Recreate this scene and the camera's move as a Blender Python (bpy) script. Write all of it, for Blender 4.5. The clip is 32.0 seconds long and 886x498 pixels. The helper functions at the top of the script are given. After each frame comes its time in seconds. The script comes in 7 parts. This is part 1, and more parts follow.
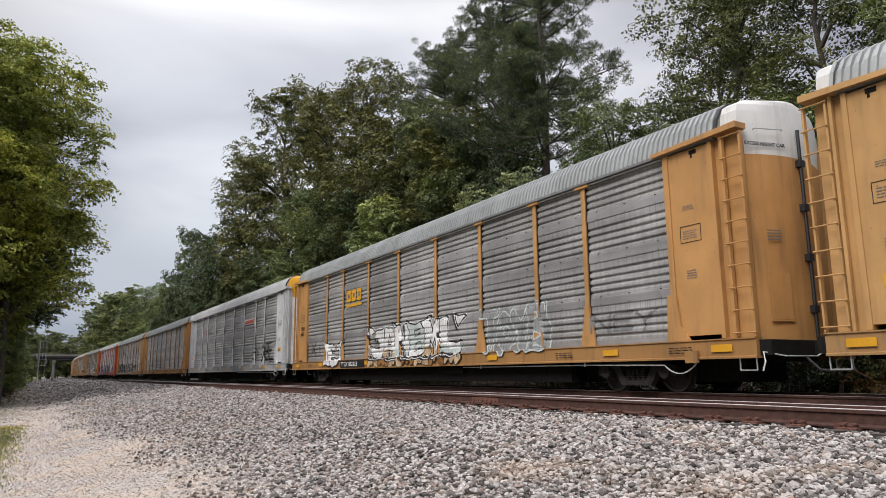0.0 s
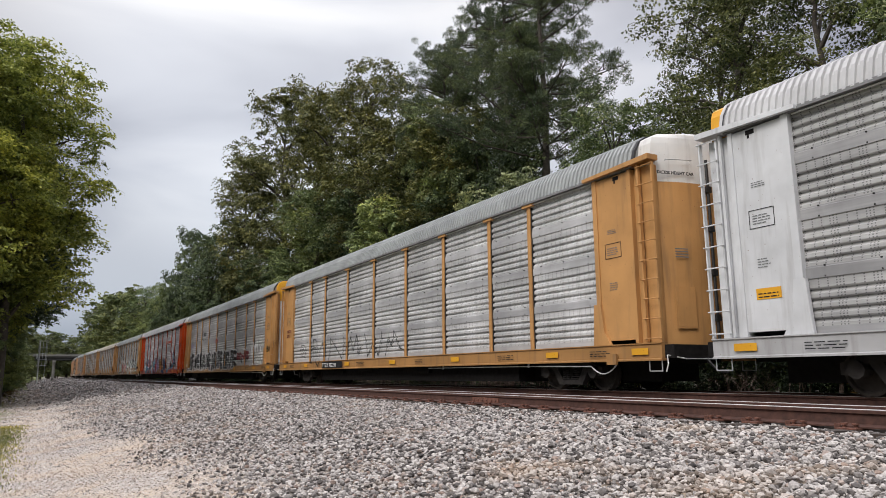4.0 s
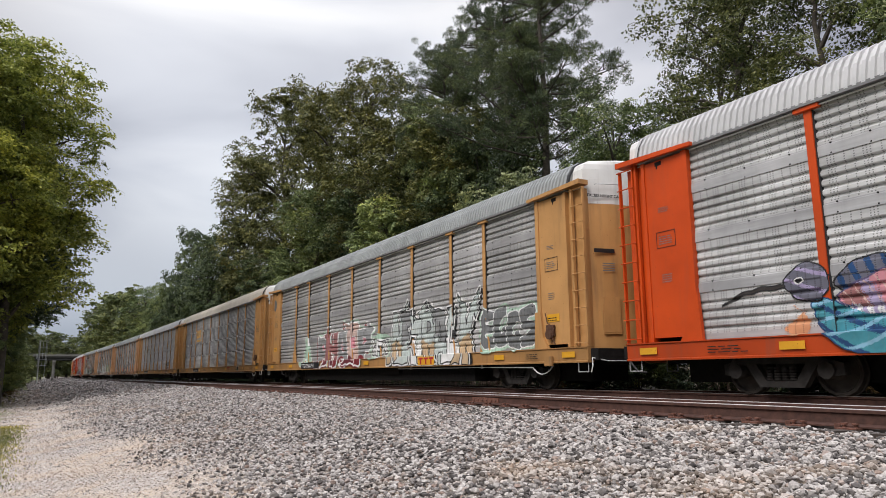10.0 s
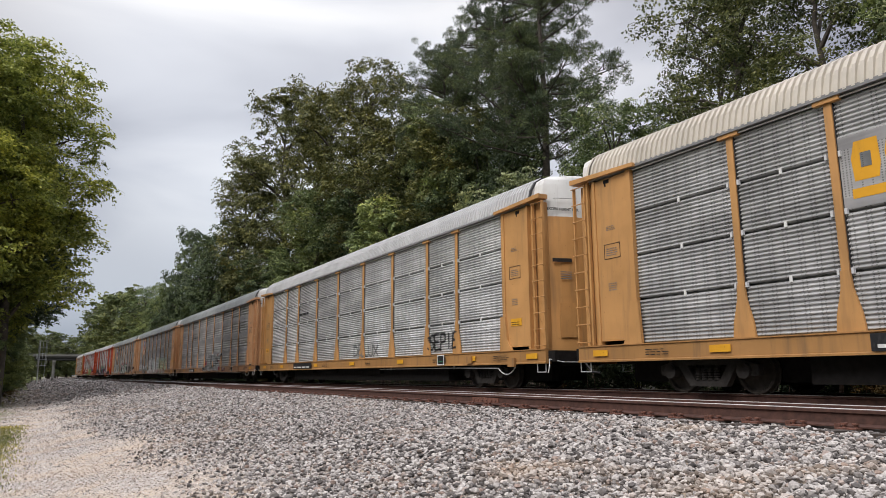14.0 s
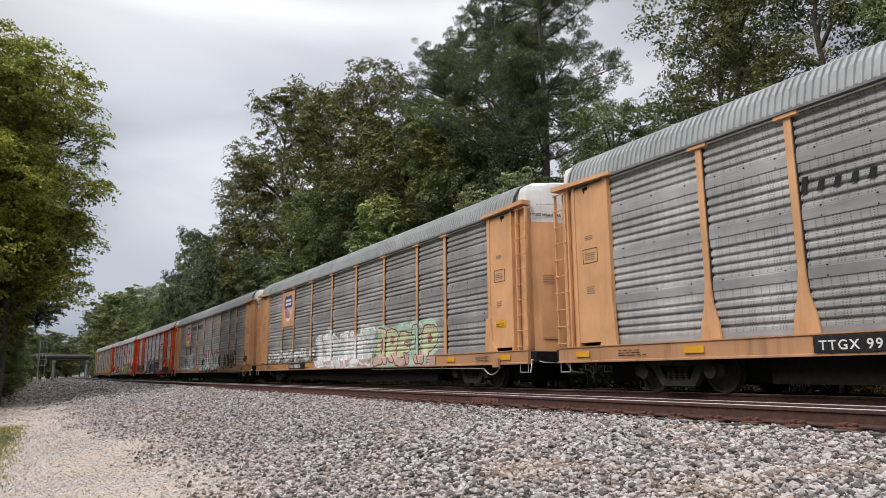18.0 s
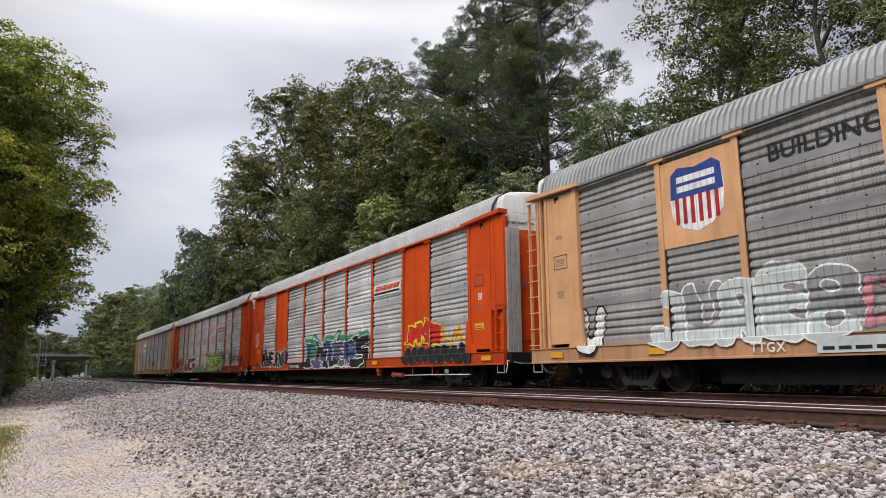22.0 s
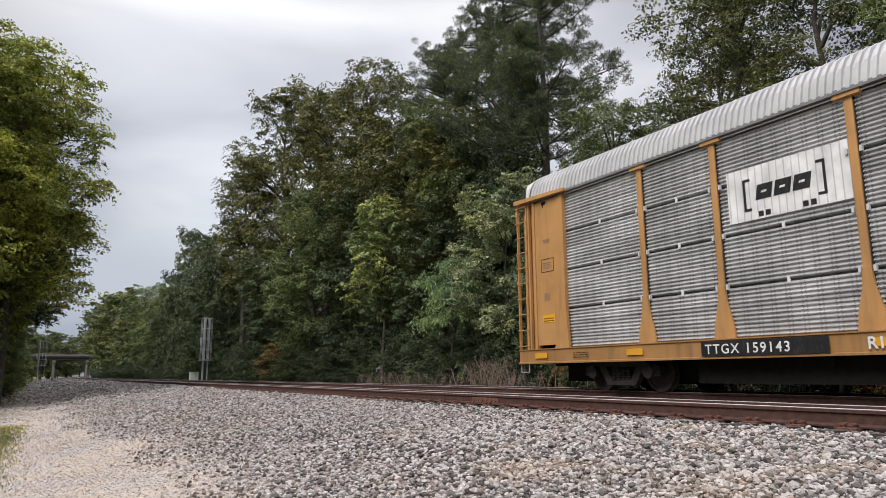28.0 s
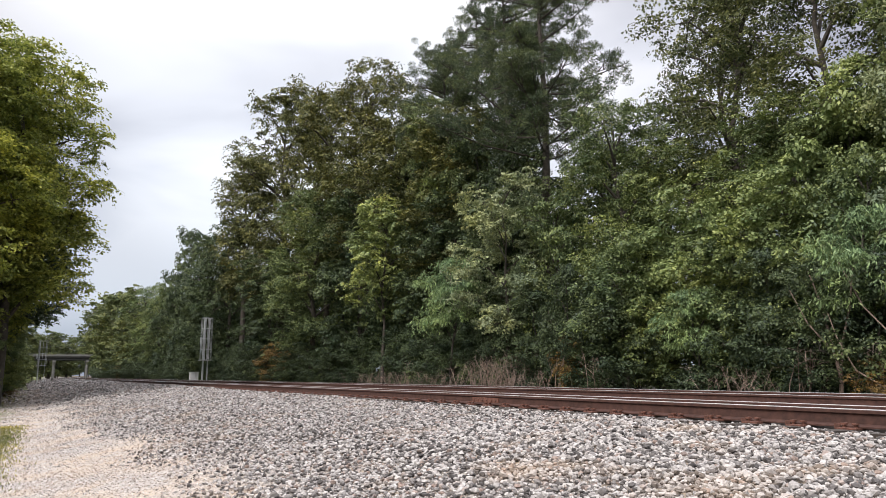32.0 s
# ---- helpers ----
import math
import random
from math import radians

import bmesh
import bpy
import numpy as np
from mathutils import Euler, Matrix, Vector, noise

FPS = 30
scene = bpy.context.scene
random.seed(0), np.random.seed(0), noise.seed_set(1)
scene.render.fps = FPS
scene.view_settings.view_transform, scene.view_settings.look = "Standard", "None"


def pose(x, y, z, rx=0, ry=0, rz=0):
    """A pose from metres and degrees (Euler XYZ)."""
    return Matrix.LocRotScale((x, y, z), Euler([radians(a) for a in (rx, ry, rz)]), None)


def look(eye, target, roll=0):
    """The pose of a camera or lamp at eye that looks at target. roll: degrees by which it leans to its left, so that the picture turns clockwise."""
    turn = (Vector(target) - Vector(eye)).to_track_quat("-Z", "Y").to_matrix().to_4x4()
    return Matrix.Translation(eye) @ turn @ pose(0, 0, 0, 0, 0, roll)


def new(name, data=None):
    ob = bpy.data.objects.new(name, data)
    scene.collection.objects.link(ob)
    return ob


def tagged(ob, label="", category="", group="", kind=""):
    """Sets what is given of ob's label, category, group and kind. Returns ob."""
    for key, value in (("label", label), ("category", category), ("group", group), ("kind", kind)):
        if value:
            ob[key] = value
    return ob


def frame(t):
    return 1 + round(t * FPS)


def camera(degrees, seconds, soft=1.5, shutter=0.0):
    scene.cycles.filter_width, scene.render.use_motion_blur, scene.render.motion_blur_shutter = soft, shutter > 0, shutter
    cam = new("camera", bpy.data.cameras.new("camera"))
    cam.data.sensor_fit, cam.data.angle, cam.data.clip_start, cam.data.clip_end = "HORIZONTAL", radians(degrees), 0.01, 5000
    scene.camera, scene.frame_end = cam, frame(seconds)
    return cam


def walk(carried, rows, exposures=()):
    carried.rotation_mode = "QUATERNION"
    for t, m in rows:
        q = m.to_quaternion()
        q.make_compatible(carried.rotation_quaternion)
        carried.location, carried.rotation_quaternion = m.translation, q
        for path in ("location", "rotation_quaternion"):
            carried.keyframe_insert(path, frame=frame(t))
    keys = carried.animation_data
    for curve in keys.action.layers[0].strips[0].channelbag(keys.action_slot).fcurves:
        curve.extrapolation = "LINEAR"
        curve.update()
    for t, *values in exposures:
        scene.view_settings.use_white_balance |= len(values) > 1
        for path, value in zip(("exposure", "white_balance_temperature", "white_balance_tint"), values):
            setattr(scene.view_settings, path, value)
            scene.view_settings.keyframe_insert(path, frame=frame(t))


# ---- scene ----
import itertools

# Plan: z = 0 is the top of the rails, +Y runs up the line, +X from the camera towards the tracks.
cam = camera(65.6, 32.0, soft=0.35)
EYE = (0.0, 0.0, 0.433)
CAM_POSE = pose(*EYE, 90 + 10.275, 0, -29.706) @ pose(0, 0, 0, 0, 0, -0.445)
walk(cam, [(0.0, CAM_POSE), (32.0, CAM_POSE)], [(0.0, -0.1), (27.8, -0.1), (28.6, 0.03), (29.6, 0.2), (32.0, 0.27)])

# ---- world, sun ----
world = bpy.data.worlds.new("overcast_sky")
scene.world = world
world.use_nodes = True
wn, wl = world.node_tree.nodes, world.node_tree.links
wn.clear()
w_out = wn.new("ShaderNodeOutputWorld")
w_bg = wn.new("ShaderNodeBackground")
w_sky = wn.new("ShaderNodeTexSky")
w_sky.sky_type = "NISHITA"
w_sky.sun_disc = False
SUN_EL, SUN_ROT = radians(42), radians(-112)
w_sky.sun_elevation, w_sky.sun_rotation = SUN_EL, SUN_ROT
w_co = wn.new("ShaderNodeTexCoord")
w_map = wn.new("ShaderNodeMapping")
w_map.inputs["Scale"].default_value = (1.0, 1.0, 3.2)
w_map.inputs["Rotation"].default_value = (0.10, 0.25, 0.6)
w_noise = wn.new("ShaderNodeTexNoise")
w_noise.inputs["Scale"].default_value = 1.9
w_noise.inputs["Detail"].default_value = 5.0
w_noise.inputs["Roughness"].default_value = 0.42
w_noise.inputs["Distortion"].default_value = 0.5
w_ramp = wn.new("ShaderNodeValToRGB")
w_ramp.color_ramp.elements[0].position = 0.34
w_ramp.color_ramp.elements[0].color = (0.49, 0.50, 0.555, 1)
w_ramp.color_ramp.elements[1].position = 0.66
w_ramp.color_ramp.elements[1].color = (0.97, 0.965, 0.98, 1)
w_mid = w_ramp.color_ramp.elements.new(0.5)
w_mid.color = (0.735, 0.745, 0.795, 1)
w_scale = wn.new("ShaderNodeVectorMath")
w_scale.operation = "SCALE"
w_scale.inputs["Scale"].default_value = 0.10
w_mix = wn.new("ShaderNodeMix")
w_mix.data_type = "RGBA"
w_mix.inputs[0].default_value = 0.86
wl.new(w_co.outputs["Generated"], w_map.inputs["Vector"])
wl.new(w_map.outputs["Vector"], w_noise.inputs["Vector"])
wl.new(w_noise.outputs["Fac"], w_ramp.inputs["Fac"])
wl.new(w_sky.outputs["Color"], w_scale.inputs[0])
wl.new(w_scale.outputs[0], w_mix.inputs[6])
wl.new(w_ramp.outputs["Color"], w_mix.inputs[7])
# overcast brightens towards the zenith and turns bluer low down
w_xyz = wn.new("ShaderNodeSeparateXYZ")
w_grad = wn.new("ShaderNodeValToRGB")
w_grad.color_ramp.elements[0].position, w_grad.color_ramp.elements[0].color = 0.02, (0.70, 0.775, 0.86, 1)
w_grad.color_ramp.elements[1].position, w_grad.color_ramp.elements[1].color = 1.0, (4.8, 4.7, 4.6, 1)
w_high = w_grad.color_ramp.elements.new(0.52)
w_high.color = (1.04, 1.03, 1.02, 1)
w_up = w_grad.color_ramp.elements.new(0.75)
w_up.color = (2.5, 2.45, 2.4, 1)
w_low = w_grad.color_ramp.elements.new(0.30)
w_low.color = (0.90, 0.915, 0.935, 1)
w_tone = wn.new("ShaderNodeMix")
w_tone.data_type, w_tone.blend_type = "RGBA", "MULTIPLY"
w_tone.inputs[0].default_value = 1.0
wl.new(w_co.outputs["Generated"], w_xyz.inputs[0])
wl.new(w_xyz.outputs["Z"], w_grad.inputs["Fac"])
wl.new(w_mix.outputs[2], w_tone.inputs[6])
wl.new(w_grad.outputs["Color"], w_tone.inputs[7])
# thinner cloud, brighter, over the line of the tracks
w_dot = wn.new("ShaderNodeVectorMath")
w_dot.operation = "DOT_PRODUCT"
w_dot.inputs[1].default_value = (0.236, 0.858, 0.457)
w_glow = wn.new("ShaderNodeValToRGB")
w_glow.color_ramp.interpolation = "EASE"
w_glow.color_ramp.elements[0].position, w_glow.color_ramp.elements[0].color = 0.93, (0.86, 0.855, 0.87, 1)
w_glow.color_ramp.elements[1].position, w_glow.color_ramp.elements[1].color = 0.995, (1.32, 1.32, 1.31, 1)
w_thin = wn.new("ShaderNodeMix")
w_thin.data_type, w_thin.blend_type = "RGBA", "MULTIPLY"
w_thin.inputs[0].default_value = 1.0
wl.new(w_co.outputs["Generated"], w_dot.inputs[0])
wl.new(w_dot.outputs["Value"], w_glow.inputs["Fac"])
wl.new(w_tone.outputs[2], w_thin.inputs[6])
wl.new(w_glow.outputs["Color"], w_thin.inputs[7])
# and again behind the tall pines
w_dot2 = wn.new("ShaderNodeVectorMath")
w_dot2.operation = "DOT_PRODUCT"
w_dot2.inputs[1].default_value = (0.645, 0.673, 0.362)
w_glow2 = wn.new("ShaderNodeValToRGB")
w_glow2.color_ramp.interpolation = "EASE"
w_glow2.color_ramp.elements[0].position, w_glow2.color_ramp.elements[0].color = 0.955, (1, 1, 1, 1)
w_glow2.color_ramp.elements[1].position, w_glow2.color_ramp.elements[1].color = 0.998, (1.28, 1.275, 1.26, 1)
w_pale = wn.new("ShaderNodeMix")
w_pale.data_type, w_pale.blend_type = "RGBA", "MULTIPLY"
w_pale.inputs[0].default_value = 1.0
wl.new(w_co.outputs["Generated"], w_dot2.inputs[0])
wl.new(w_dot2.outputs["Value"], w_glow2.inputs["Fac"])
wl.new(w_thin.outputs[2], w_pale.inputs[6])
wl.new(w_glow2.outputs["Color"], w_pale.inputs[7])
wl.new(w_pale.outputs[2], w_bg.inputs["Color"])
w_bg.inputs["Strength"].default_value = 1.0
wl.new(w_bg.outputs["Background"], w_out.inputs["Surface"])

sun_data = bpy.data.lights.new("sun", "SUN")
sun_data.energy, sun_data.angle, sun_data.color = 2.7, radians(30), (1.0, 0.95, 0.89)
sun = new("sun", sun_data)
SUN_DIR = Vector((math.sin(SUN_ROT) * math.cos(SUN_EL), math.cos(SUN_ROT) * math.cos(SUN_EL), math.sin(SUN_EL)))
sun.matrix_world = look(SUN_DIR * 100, (0, 0, 0))


# ---- materials ----
class Nodes:
    """Short hand for building one material's node tree."""

    def __init__(self, name):
        self.mat = bpy.data.materials.new(name)
        self.mat.use_nodes = True
        self.t = self.mat.node_tree
        self.bsdf = self.t.nodes["Principled BSDF"]
        self.co = self.t.nodes.new("ShaderNodeTexCoord")

    def node(self, kind, **values):
        n = self.t.nodes.new("ShaderNode" + kind)
        for k, v in values.items():
            n.inputs[k.replace("_", " ")].default_value = v
        return n

    def link(self, a, b):
        self.t.links.new(a, b)

    def noise(self, scale, detail=4, stretch=(1, 1, 1), rough=0.55):
        m = self.node("Mapping")
        m.inputs["Scale"].default_value = stretch
        self.link(self.co.outputs["Object"], m.inputs["Vector"])
        n = self.node("TexNoise", Scale=scale, Detail=detail, Roughness=rough)
        self.link(m.outputs["Vector"], n.inputs["Vector"])
        return n.outputs["Fac"]

    def ramp(self, fac, stops):
        r = self.t.nodes.new("ShaderNodeValToRGB")
        e = r.color_ramp.elements
        while len(e) < len(stops):
            e.new(0.5)
        for el, (p, c) in zip(e, stops):
            el.position = p
            el.color = (*c, 1) if len(c) == 3 else c
        self.link(fac, r.inputs["Fac"])
        return r.outputs["Color"]

    def mix(self, fac, a, b, mode="MIX"):
        m = self.t.nodes.new("ShaderNodeMix")
        m.data_type, m.blend_type = "RGBA", mode
        for sock, v in ((m.inputs[0], fac), (m.inputs[6], a), (m.inputs[7], b)):
            if isinstance(v, (int, float)):
                sock.default_value = v
            elif isinstance(v, tuple):
                sock.default_value = (*v, 1)
            else:
                self.link(v, sock)
        return m.outputs[2]

    def bump(self, height, strength=0.3, distance=0.01):
        b = self.node("Bump", Strength=strength, Distance=distance)
        self.link(height, b.inputs["Height"])
        self.link(b.outputs["Normal"], self.bsdf.inputs["Normal"])

    def done(self, color, rough=0.6, metal=0.0):
        if isinstance(color, tuple):
            self.bsdf.inputs["Base Color"].default_value = (*color, 1)
        else:
            self.link(color, self.bsdf.inputs["Base Color"])
        if isinstance(rough, (int, float)):
            self.bsdf.inputs["Roughness"].default_value = rough
        else:
            self.link(rough, self.bsdf.inputs["Roughness"])
        self.bsdf.inputs["Metallic"].default_value = metal
        return self.mat


def scaled(c, k):
    return tuple(min(1.0, v * k) for v in c)


def paint(name, c, rough=0.45, dirt=0.35):
    """Weathered car paint: faded patches, vertical grime streaks, rust freckles."""
    n = Nodes(name)
    fade = n.noise(0.9, 4)
    streak = n.noise(5.0, 4, (1, 1, 0.10))
    fleck = n.noise(22, 3)
    col = n.ramp(fade, [(0.3, scaled(c, 0.82)), (0.7, scaled(c, 1.12))])
    st = n.ramp(streak, [(0.52, (0, 0, 0)), (0.75, (1, 1, 1))])
    k = n.t.nodes.new("ShaderNodeMath")
    k.operation = "MULTIPLY"
    k.inputs[1].default_value = dirt
    n.link(st, k.inputs[0])
    col = n.mix(k.outputs[0], col, (0.10, 0.075, 0.055))
    fl = n.ramp(fleck, [(0.70, (0, 0, 0)), (0.76, (1, 1, 1))])
    col = n.mix(fl, col, (0.14, 0.06, 0.03))
    n.bump(fade, 0.12, 0.02)
    n.bsdf.inputs["Specular IOR Level"].default_value = 0.28
    return n.done(col, 0.42 if rough == 0.45 else rough)


def galvanised(name, c, dirt=0.5, bands=True):
    """Ribbed zinc sheet with rows of small vent holes, grime and streaks."""
    n = Nodes(name)
    fade = n.noise(0.7, 5)
    streak = n.noise(2.4, 5, (1, 1.6, 0.3))
    band = n.noise(2.6, 3, (0.2, 0.12, 1.6))
    col = n.ramp(fade, [(0.3, scaled(c, 0.78)), (0.7, scaled(c, 1.18))])
    st = n.ramp(streak, [(0.5, (0, 0, 0)), (0.8, (0.6, 0.6, 0.6))])
    k = n.t.nodes.new("ShaderNodeMath")
    k.operation = "MULTIPLY"
    k.inputs[1].default_value = dirt
    n.link(st, k.inputs[0])
    col = n.mix(k.outputs[0], col, (0.11, 0.105, 0.10))
    bd = n.ramp(band, [(0.38, (0.74, 0.74, 0.745)), (0.62, (1.10, 1.10, 1.10))])
    col = n.mix(1.0, col, bd, "MULTIPLY")
    info = n.t.nodes.new("ShaderNodeObjectInfo")
    col = n.mix(1.0, col, n.ramp(info.outputs["Random"], [(0.0, (0.86, 0.86, 0.86)), (0.75, (1.05, 1.05, 1.05)), (1.0, (1.28, 1.28, 1.29))]), "MULTIPLY")
    xyz = n.t.nodes.new("ShaderNodeSeparateXYZ")
    n.link(n.co.outputs["Object"], xyz.inputs[0])

    def op(kind, a, b=None):
        m = n.t.nodes.new("ShaderNodeMath")
        m.operation = kind
        n.link(a, m.inputs[0])
        if isinstance(b, (int, float)):
            m.inputs[1].default_value = b
        elif b is not None:
            n.link(b, m.inputs[1])
        return m.outputs[0]

    if bands:
        phase = op("FRACT", op("MULTIPLY", xyz.outputs["Y"], 1.65))
        col_hit = None
        for c0 in (0.06, 0.155, 0.25, 0.50, 0.77):
            near = op("LESS_THAN", op("ABSOLUTE", op("SUBTRACT", phase, c0)), 0.020)
            col_hit = near if col_hit is None else op("MAXIMUM", col_hit, near)
        row_hit = op("LESS_THAN", op("FRACT", op("MULTIPLY", xyz.outputs["Z"], 23.0)), 0.5)
        patch = op("GREATER_THAN", n.noise(2.6, 2, (0, 1, 0.06)), 0.34)
        above = op("GREATER_THAN", op("FRACT", op("MULTIPLY", op("SUBTRACT", xyz.outputs["Z"], 0.955), 1 / 1.035)), 0.21)
        hole = op("MULTIPLY", op("MULTIPLY", op("MULTIPLY", col_hit, row_hit), patch), above)
        dull = op("SUBTRACT", op("MULTIPLY", above, -1.0), -1.0)
        col = n.mix(dull, col, n.mix(1.0, col, (0.80, 0.80, 0.815), "MULTIPLY"))
    else:
        phase = op("FRACT", op("MULTIPLY", xyz.outputs["Y"], 3.4))
        col_hit = op("MAXIMUM", op("LESS_THAN", phase, 0.085), op("LESS_THAN", op("ABSOLUTE", op("SUBTRACT", phase, 0.30)), 0.045))
        row_hit = op("LESS_THAN", op("FRACT", op("MULTIPLY", xyz.outputs["Z"], 28.0)), 0.5)
        hole = op("MULTIPLY", op("MULTIPLY", col_hit, row_hit), op("GREATER_THAN", n.noise(2.6, 2, (0, 1, 0.06)), 0.40))
    k2 = n.t.nodes.new("ShaderNodeMath")
    k2.operation = "MULTIPLY"
    k2.inputs[1].default_value = 0.66
    n.link(hole, k2.inputs[0])
    col = n.mix(k2.outputs[0], col, (0.03, 0.03, 0.03))
    n.bump(streak, 0.08, 0.01)
    return n.done(col, 0.55, 0.12)


def plain(name, c, rough=0.6, metal=0.0, vary=0.25, scale=8.0, bump=0.15, spec=0.5):
    n = Nodes(name)
    n.bsdf.inputs["Specular IOR Level"].default_value = spec
    f = n.noise(scale, 5)
    col = n.ramp(f, [(0.3, scaled(c, 1 - vary)), (0.7, scaled(c, 1 + vary))])
    n.bump(f, bump, 0.01)
    return n.done(col, rough, metal)


def foliage(name, dark, light, trans=0.22):
    """Leaves: each one its own shade, part of the light shining through."""
    n = Nodes(name)
    geo = n.t.nodes.new("ShaderNodeNewGeometry")
    col = n.ramp(geo.outputs["Random Per Island"], [(0.0, dark), (0.55, tuple((a + b) / 2 for a, b in zip(dark, light))), (1.0, light)])
    big = n.noise(0.28, 3)
    tone = n.ramp(big, [(0.32, (0.62, 0.70, 0.78)), (0.52, (1.0, 1.0, 0.95)), (0.68, (1.42, 1.30, 0.95))])
    col = n.mix(1.0, col, tone, "MULTIPLY")
    col = n.mix(1.0, col, n.ramp(n.noise(1.3, 2), [(0.35, (0.74, 0.78, 0.84)), (0.65, (1.18, 1.15, 1.02))]), "MULTIPLY")
    n.done(col, 0.55)
    n.bsdf.inputs["Specular IOR Level"].default_value = 0.3
    tr = n.t.nodes.new("ShaderNodeBsdfTranslucent")
    n.link(col, tr.inputs["Color"])
    mx = n.t.nodes.new("ShaderNodeMixShader")
    mx.inputs[0].default_value = trans
    n.link(n.bsdf.outputs[0], mx.inputs[1])
    n.link(tr.outputs[0], mx.inputs[2])
    out = n.t.nodes["Material Output"]
    n.link(mx.outputs[0], out.inputs["Surface"])
    return n.mat


def ballast_material(name="ballast_stone", tan=0.56, gain=1.0):
    n = Nodes(name)
    geo = n.t.nodes.new("ShaderNodeNewGeometry")
    col = n.ramp(geo.outputs["Random Per Island"], [(0.0, (0.08, 0.073, 0.071)), (0.26, (0.24, 0.218, 0.212)), (0.42, (0.55, 0.515, 0.50)),
                                                    (0.86, (0.96, 0.91, 0.885)), (0.94, (0.50, 0.37, 0.31)), (1.0, (0.30, 0.25, 0.235))])
    grain = n.noise(60, 3)
    col = n.mix(1.0, col, n.ramp(grain, [(0.3, scaled((0.72, 0.72, 0.72), gain)), (0.7, (1.15 * gain, 1.13 * gain, 1.1 * gain))]), "MULTIPLY")
    rust = n.noise(0.9, 4)
    col = n.mix(n.ramp(rust, [(tan, (0, 0, 0)), (tan + 0.19, (0.45, 0.45, 0.45))]), col, (0.46, 0.34, 0.24))
    n.bump(grain, 0.3, 0.004)
    return n.done(col, 0.85)


def ground_material():
    """Gravel, dirt and grass in patches at real size, ballast grit by the tracks; gap and tree shade are in the colour.
    """
    n = Nodes("gravel_ground")
    vor = n.t.nodes.new("ShaderNodeTexVoronoi")
    vor.inputs["Scale"].default_value = 24.0
    n.link(n.co.outputs["Object"], vor.inputs["Vector"])
    sep = n.t.nodes.new("ShaderNodeSeparateColor")
    n.link(vor.outputs["Color"], sep.inputs[0])
    stone = n.ramp(sep.outputs[0], [(0.0, (0.10, 0.095, 0.09)), (0.4, (0.28, 0.265, 0.255)), (0.8, (0.48, 0.455, 0.44)), (1.0, (0.30, 0.22, 0.17))])
    # pebble rims darkened: shade in the gaps put into the colour
    edge = n.ramp(vor.outputs["Distance"], [(0.35, (1, 1, 1)), (0.7, (0.35, 0.35, 0.35))])
    stone = n.mix(1.0, stone, edge, "MULTIPLY")
    fine = n.noise(35, 5)
    dirt = n.ramp(fine, [(0.3, (0.41, 0.37, 0.335)), (0.7, (0.62, 0.565, 0.515))])
    xyz = n.t.nodes.new("ShaderNodeSeparateXYZ")
    n.link(n.co.outputs["Object"], xyz.inputs[0])
    wob = n.noise(0.35, 4)
    add = n.t.nodes.new("ShaderNodeMath")
    add.operation = "MULTIPLY_ADD"
    add.inputs[1].default_value = 5.0
    n.link(wob, add.inputs[0])
    n.link(xyz.outputs["X"], add.inputs[2])
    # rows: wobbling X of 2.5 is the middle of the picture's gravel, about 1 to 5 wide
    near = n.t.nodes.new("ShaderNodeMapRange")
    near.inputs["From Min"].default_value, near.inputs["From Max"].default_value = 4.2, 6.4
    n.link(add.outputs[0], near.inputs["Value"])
    # grit under the ballast near black: shade between the stones put into the colour
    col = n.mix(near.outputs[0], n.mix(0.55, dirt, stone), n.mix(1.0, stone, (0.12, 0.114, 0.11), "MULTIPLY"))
    tan = n.noise(0.8, 4)
    col = n.mix(n.ramp(tan, [(0.46, (0, 0, 0)), (0.66, (0.7, 0.7, 0.7))]), col, (0.46, 0.36, 0.26))
    # beyond Y 34 the soil tone darkens: tree shade put into the colour
    far_shade = n.t.nodes.new("ShaderNodeMapRange")
    far_shade.inputs["From Min"].default_value, far_shade.inputs["From Max"].default_value, far_shade.inputs["To Max"].default_value = 34.0, 75.0, 0.85
    n.link(xyz.outputs["Y"], far_shade.inputs["Value"])
    col = n.mix(far_shade.outputs[0], col, n.ramp(fine, [(0.3, (0.10, 0.095, 0.08)), (0.7, (0.22, 0.205, 0.18))]))
    gr = n.noise(6, 5)
    grass = n.ramp(gr, [(0.3, (0.055, 0.075, 0.02)), (0.7, (0.17, 0.18, 0.06))])
    gm = n.t.nodes.new("ShaderNodeMapRange")
    gm.inputs["From Min"].default_value, gm.inputs["From Max"].default_value = 1.3, 0.4
    n.link(add.outputs[0], gm.inputs["Value"])
    col = n.mix(gm.outputs[0], col, grass)
    fm = n.t.nodes.new("ShaderNodeMapRange")
    fm.inputs["From Min"].default_value, fm.inputs["From Max"].default_value = 18.5, 20.5
    n.link(add.outputs[0], fm.inputs["Value"])
    litter = n.ramp(gr, [(0.3, (0.05, 0.04, 0.025)), (0.7, (0.13, 0.10, 0.06))])
    col = n.mix(fm.outputs[0], col, litter)
    n.bump(vor.outputs["Distance"], 0.5, 0.02)
    return n.done(col, 0.9)


YELLOW = (0.47, 0.25, 0.095)
MAT = {
    "yellow": paint("yellow_paint", YELLOW, dirt=0.38),
    "tan": paint("faded_tan_paint", (0.50, 0.29, 0.12), dirt=0.3),
    "bright": paint("bright_yellow_paint", (0.66, 0.33, 0.025), dirt=0.25),
    "orange": paint("orange_paint", (0.52, 0.062, 0.008), dirt=0.16),
    "red": paint("oxide_red_paint", (0.36, 0.08, 0.04), dirt=0.45),
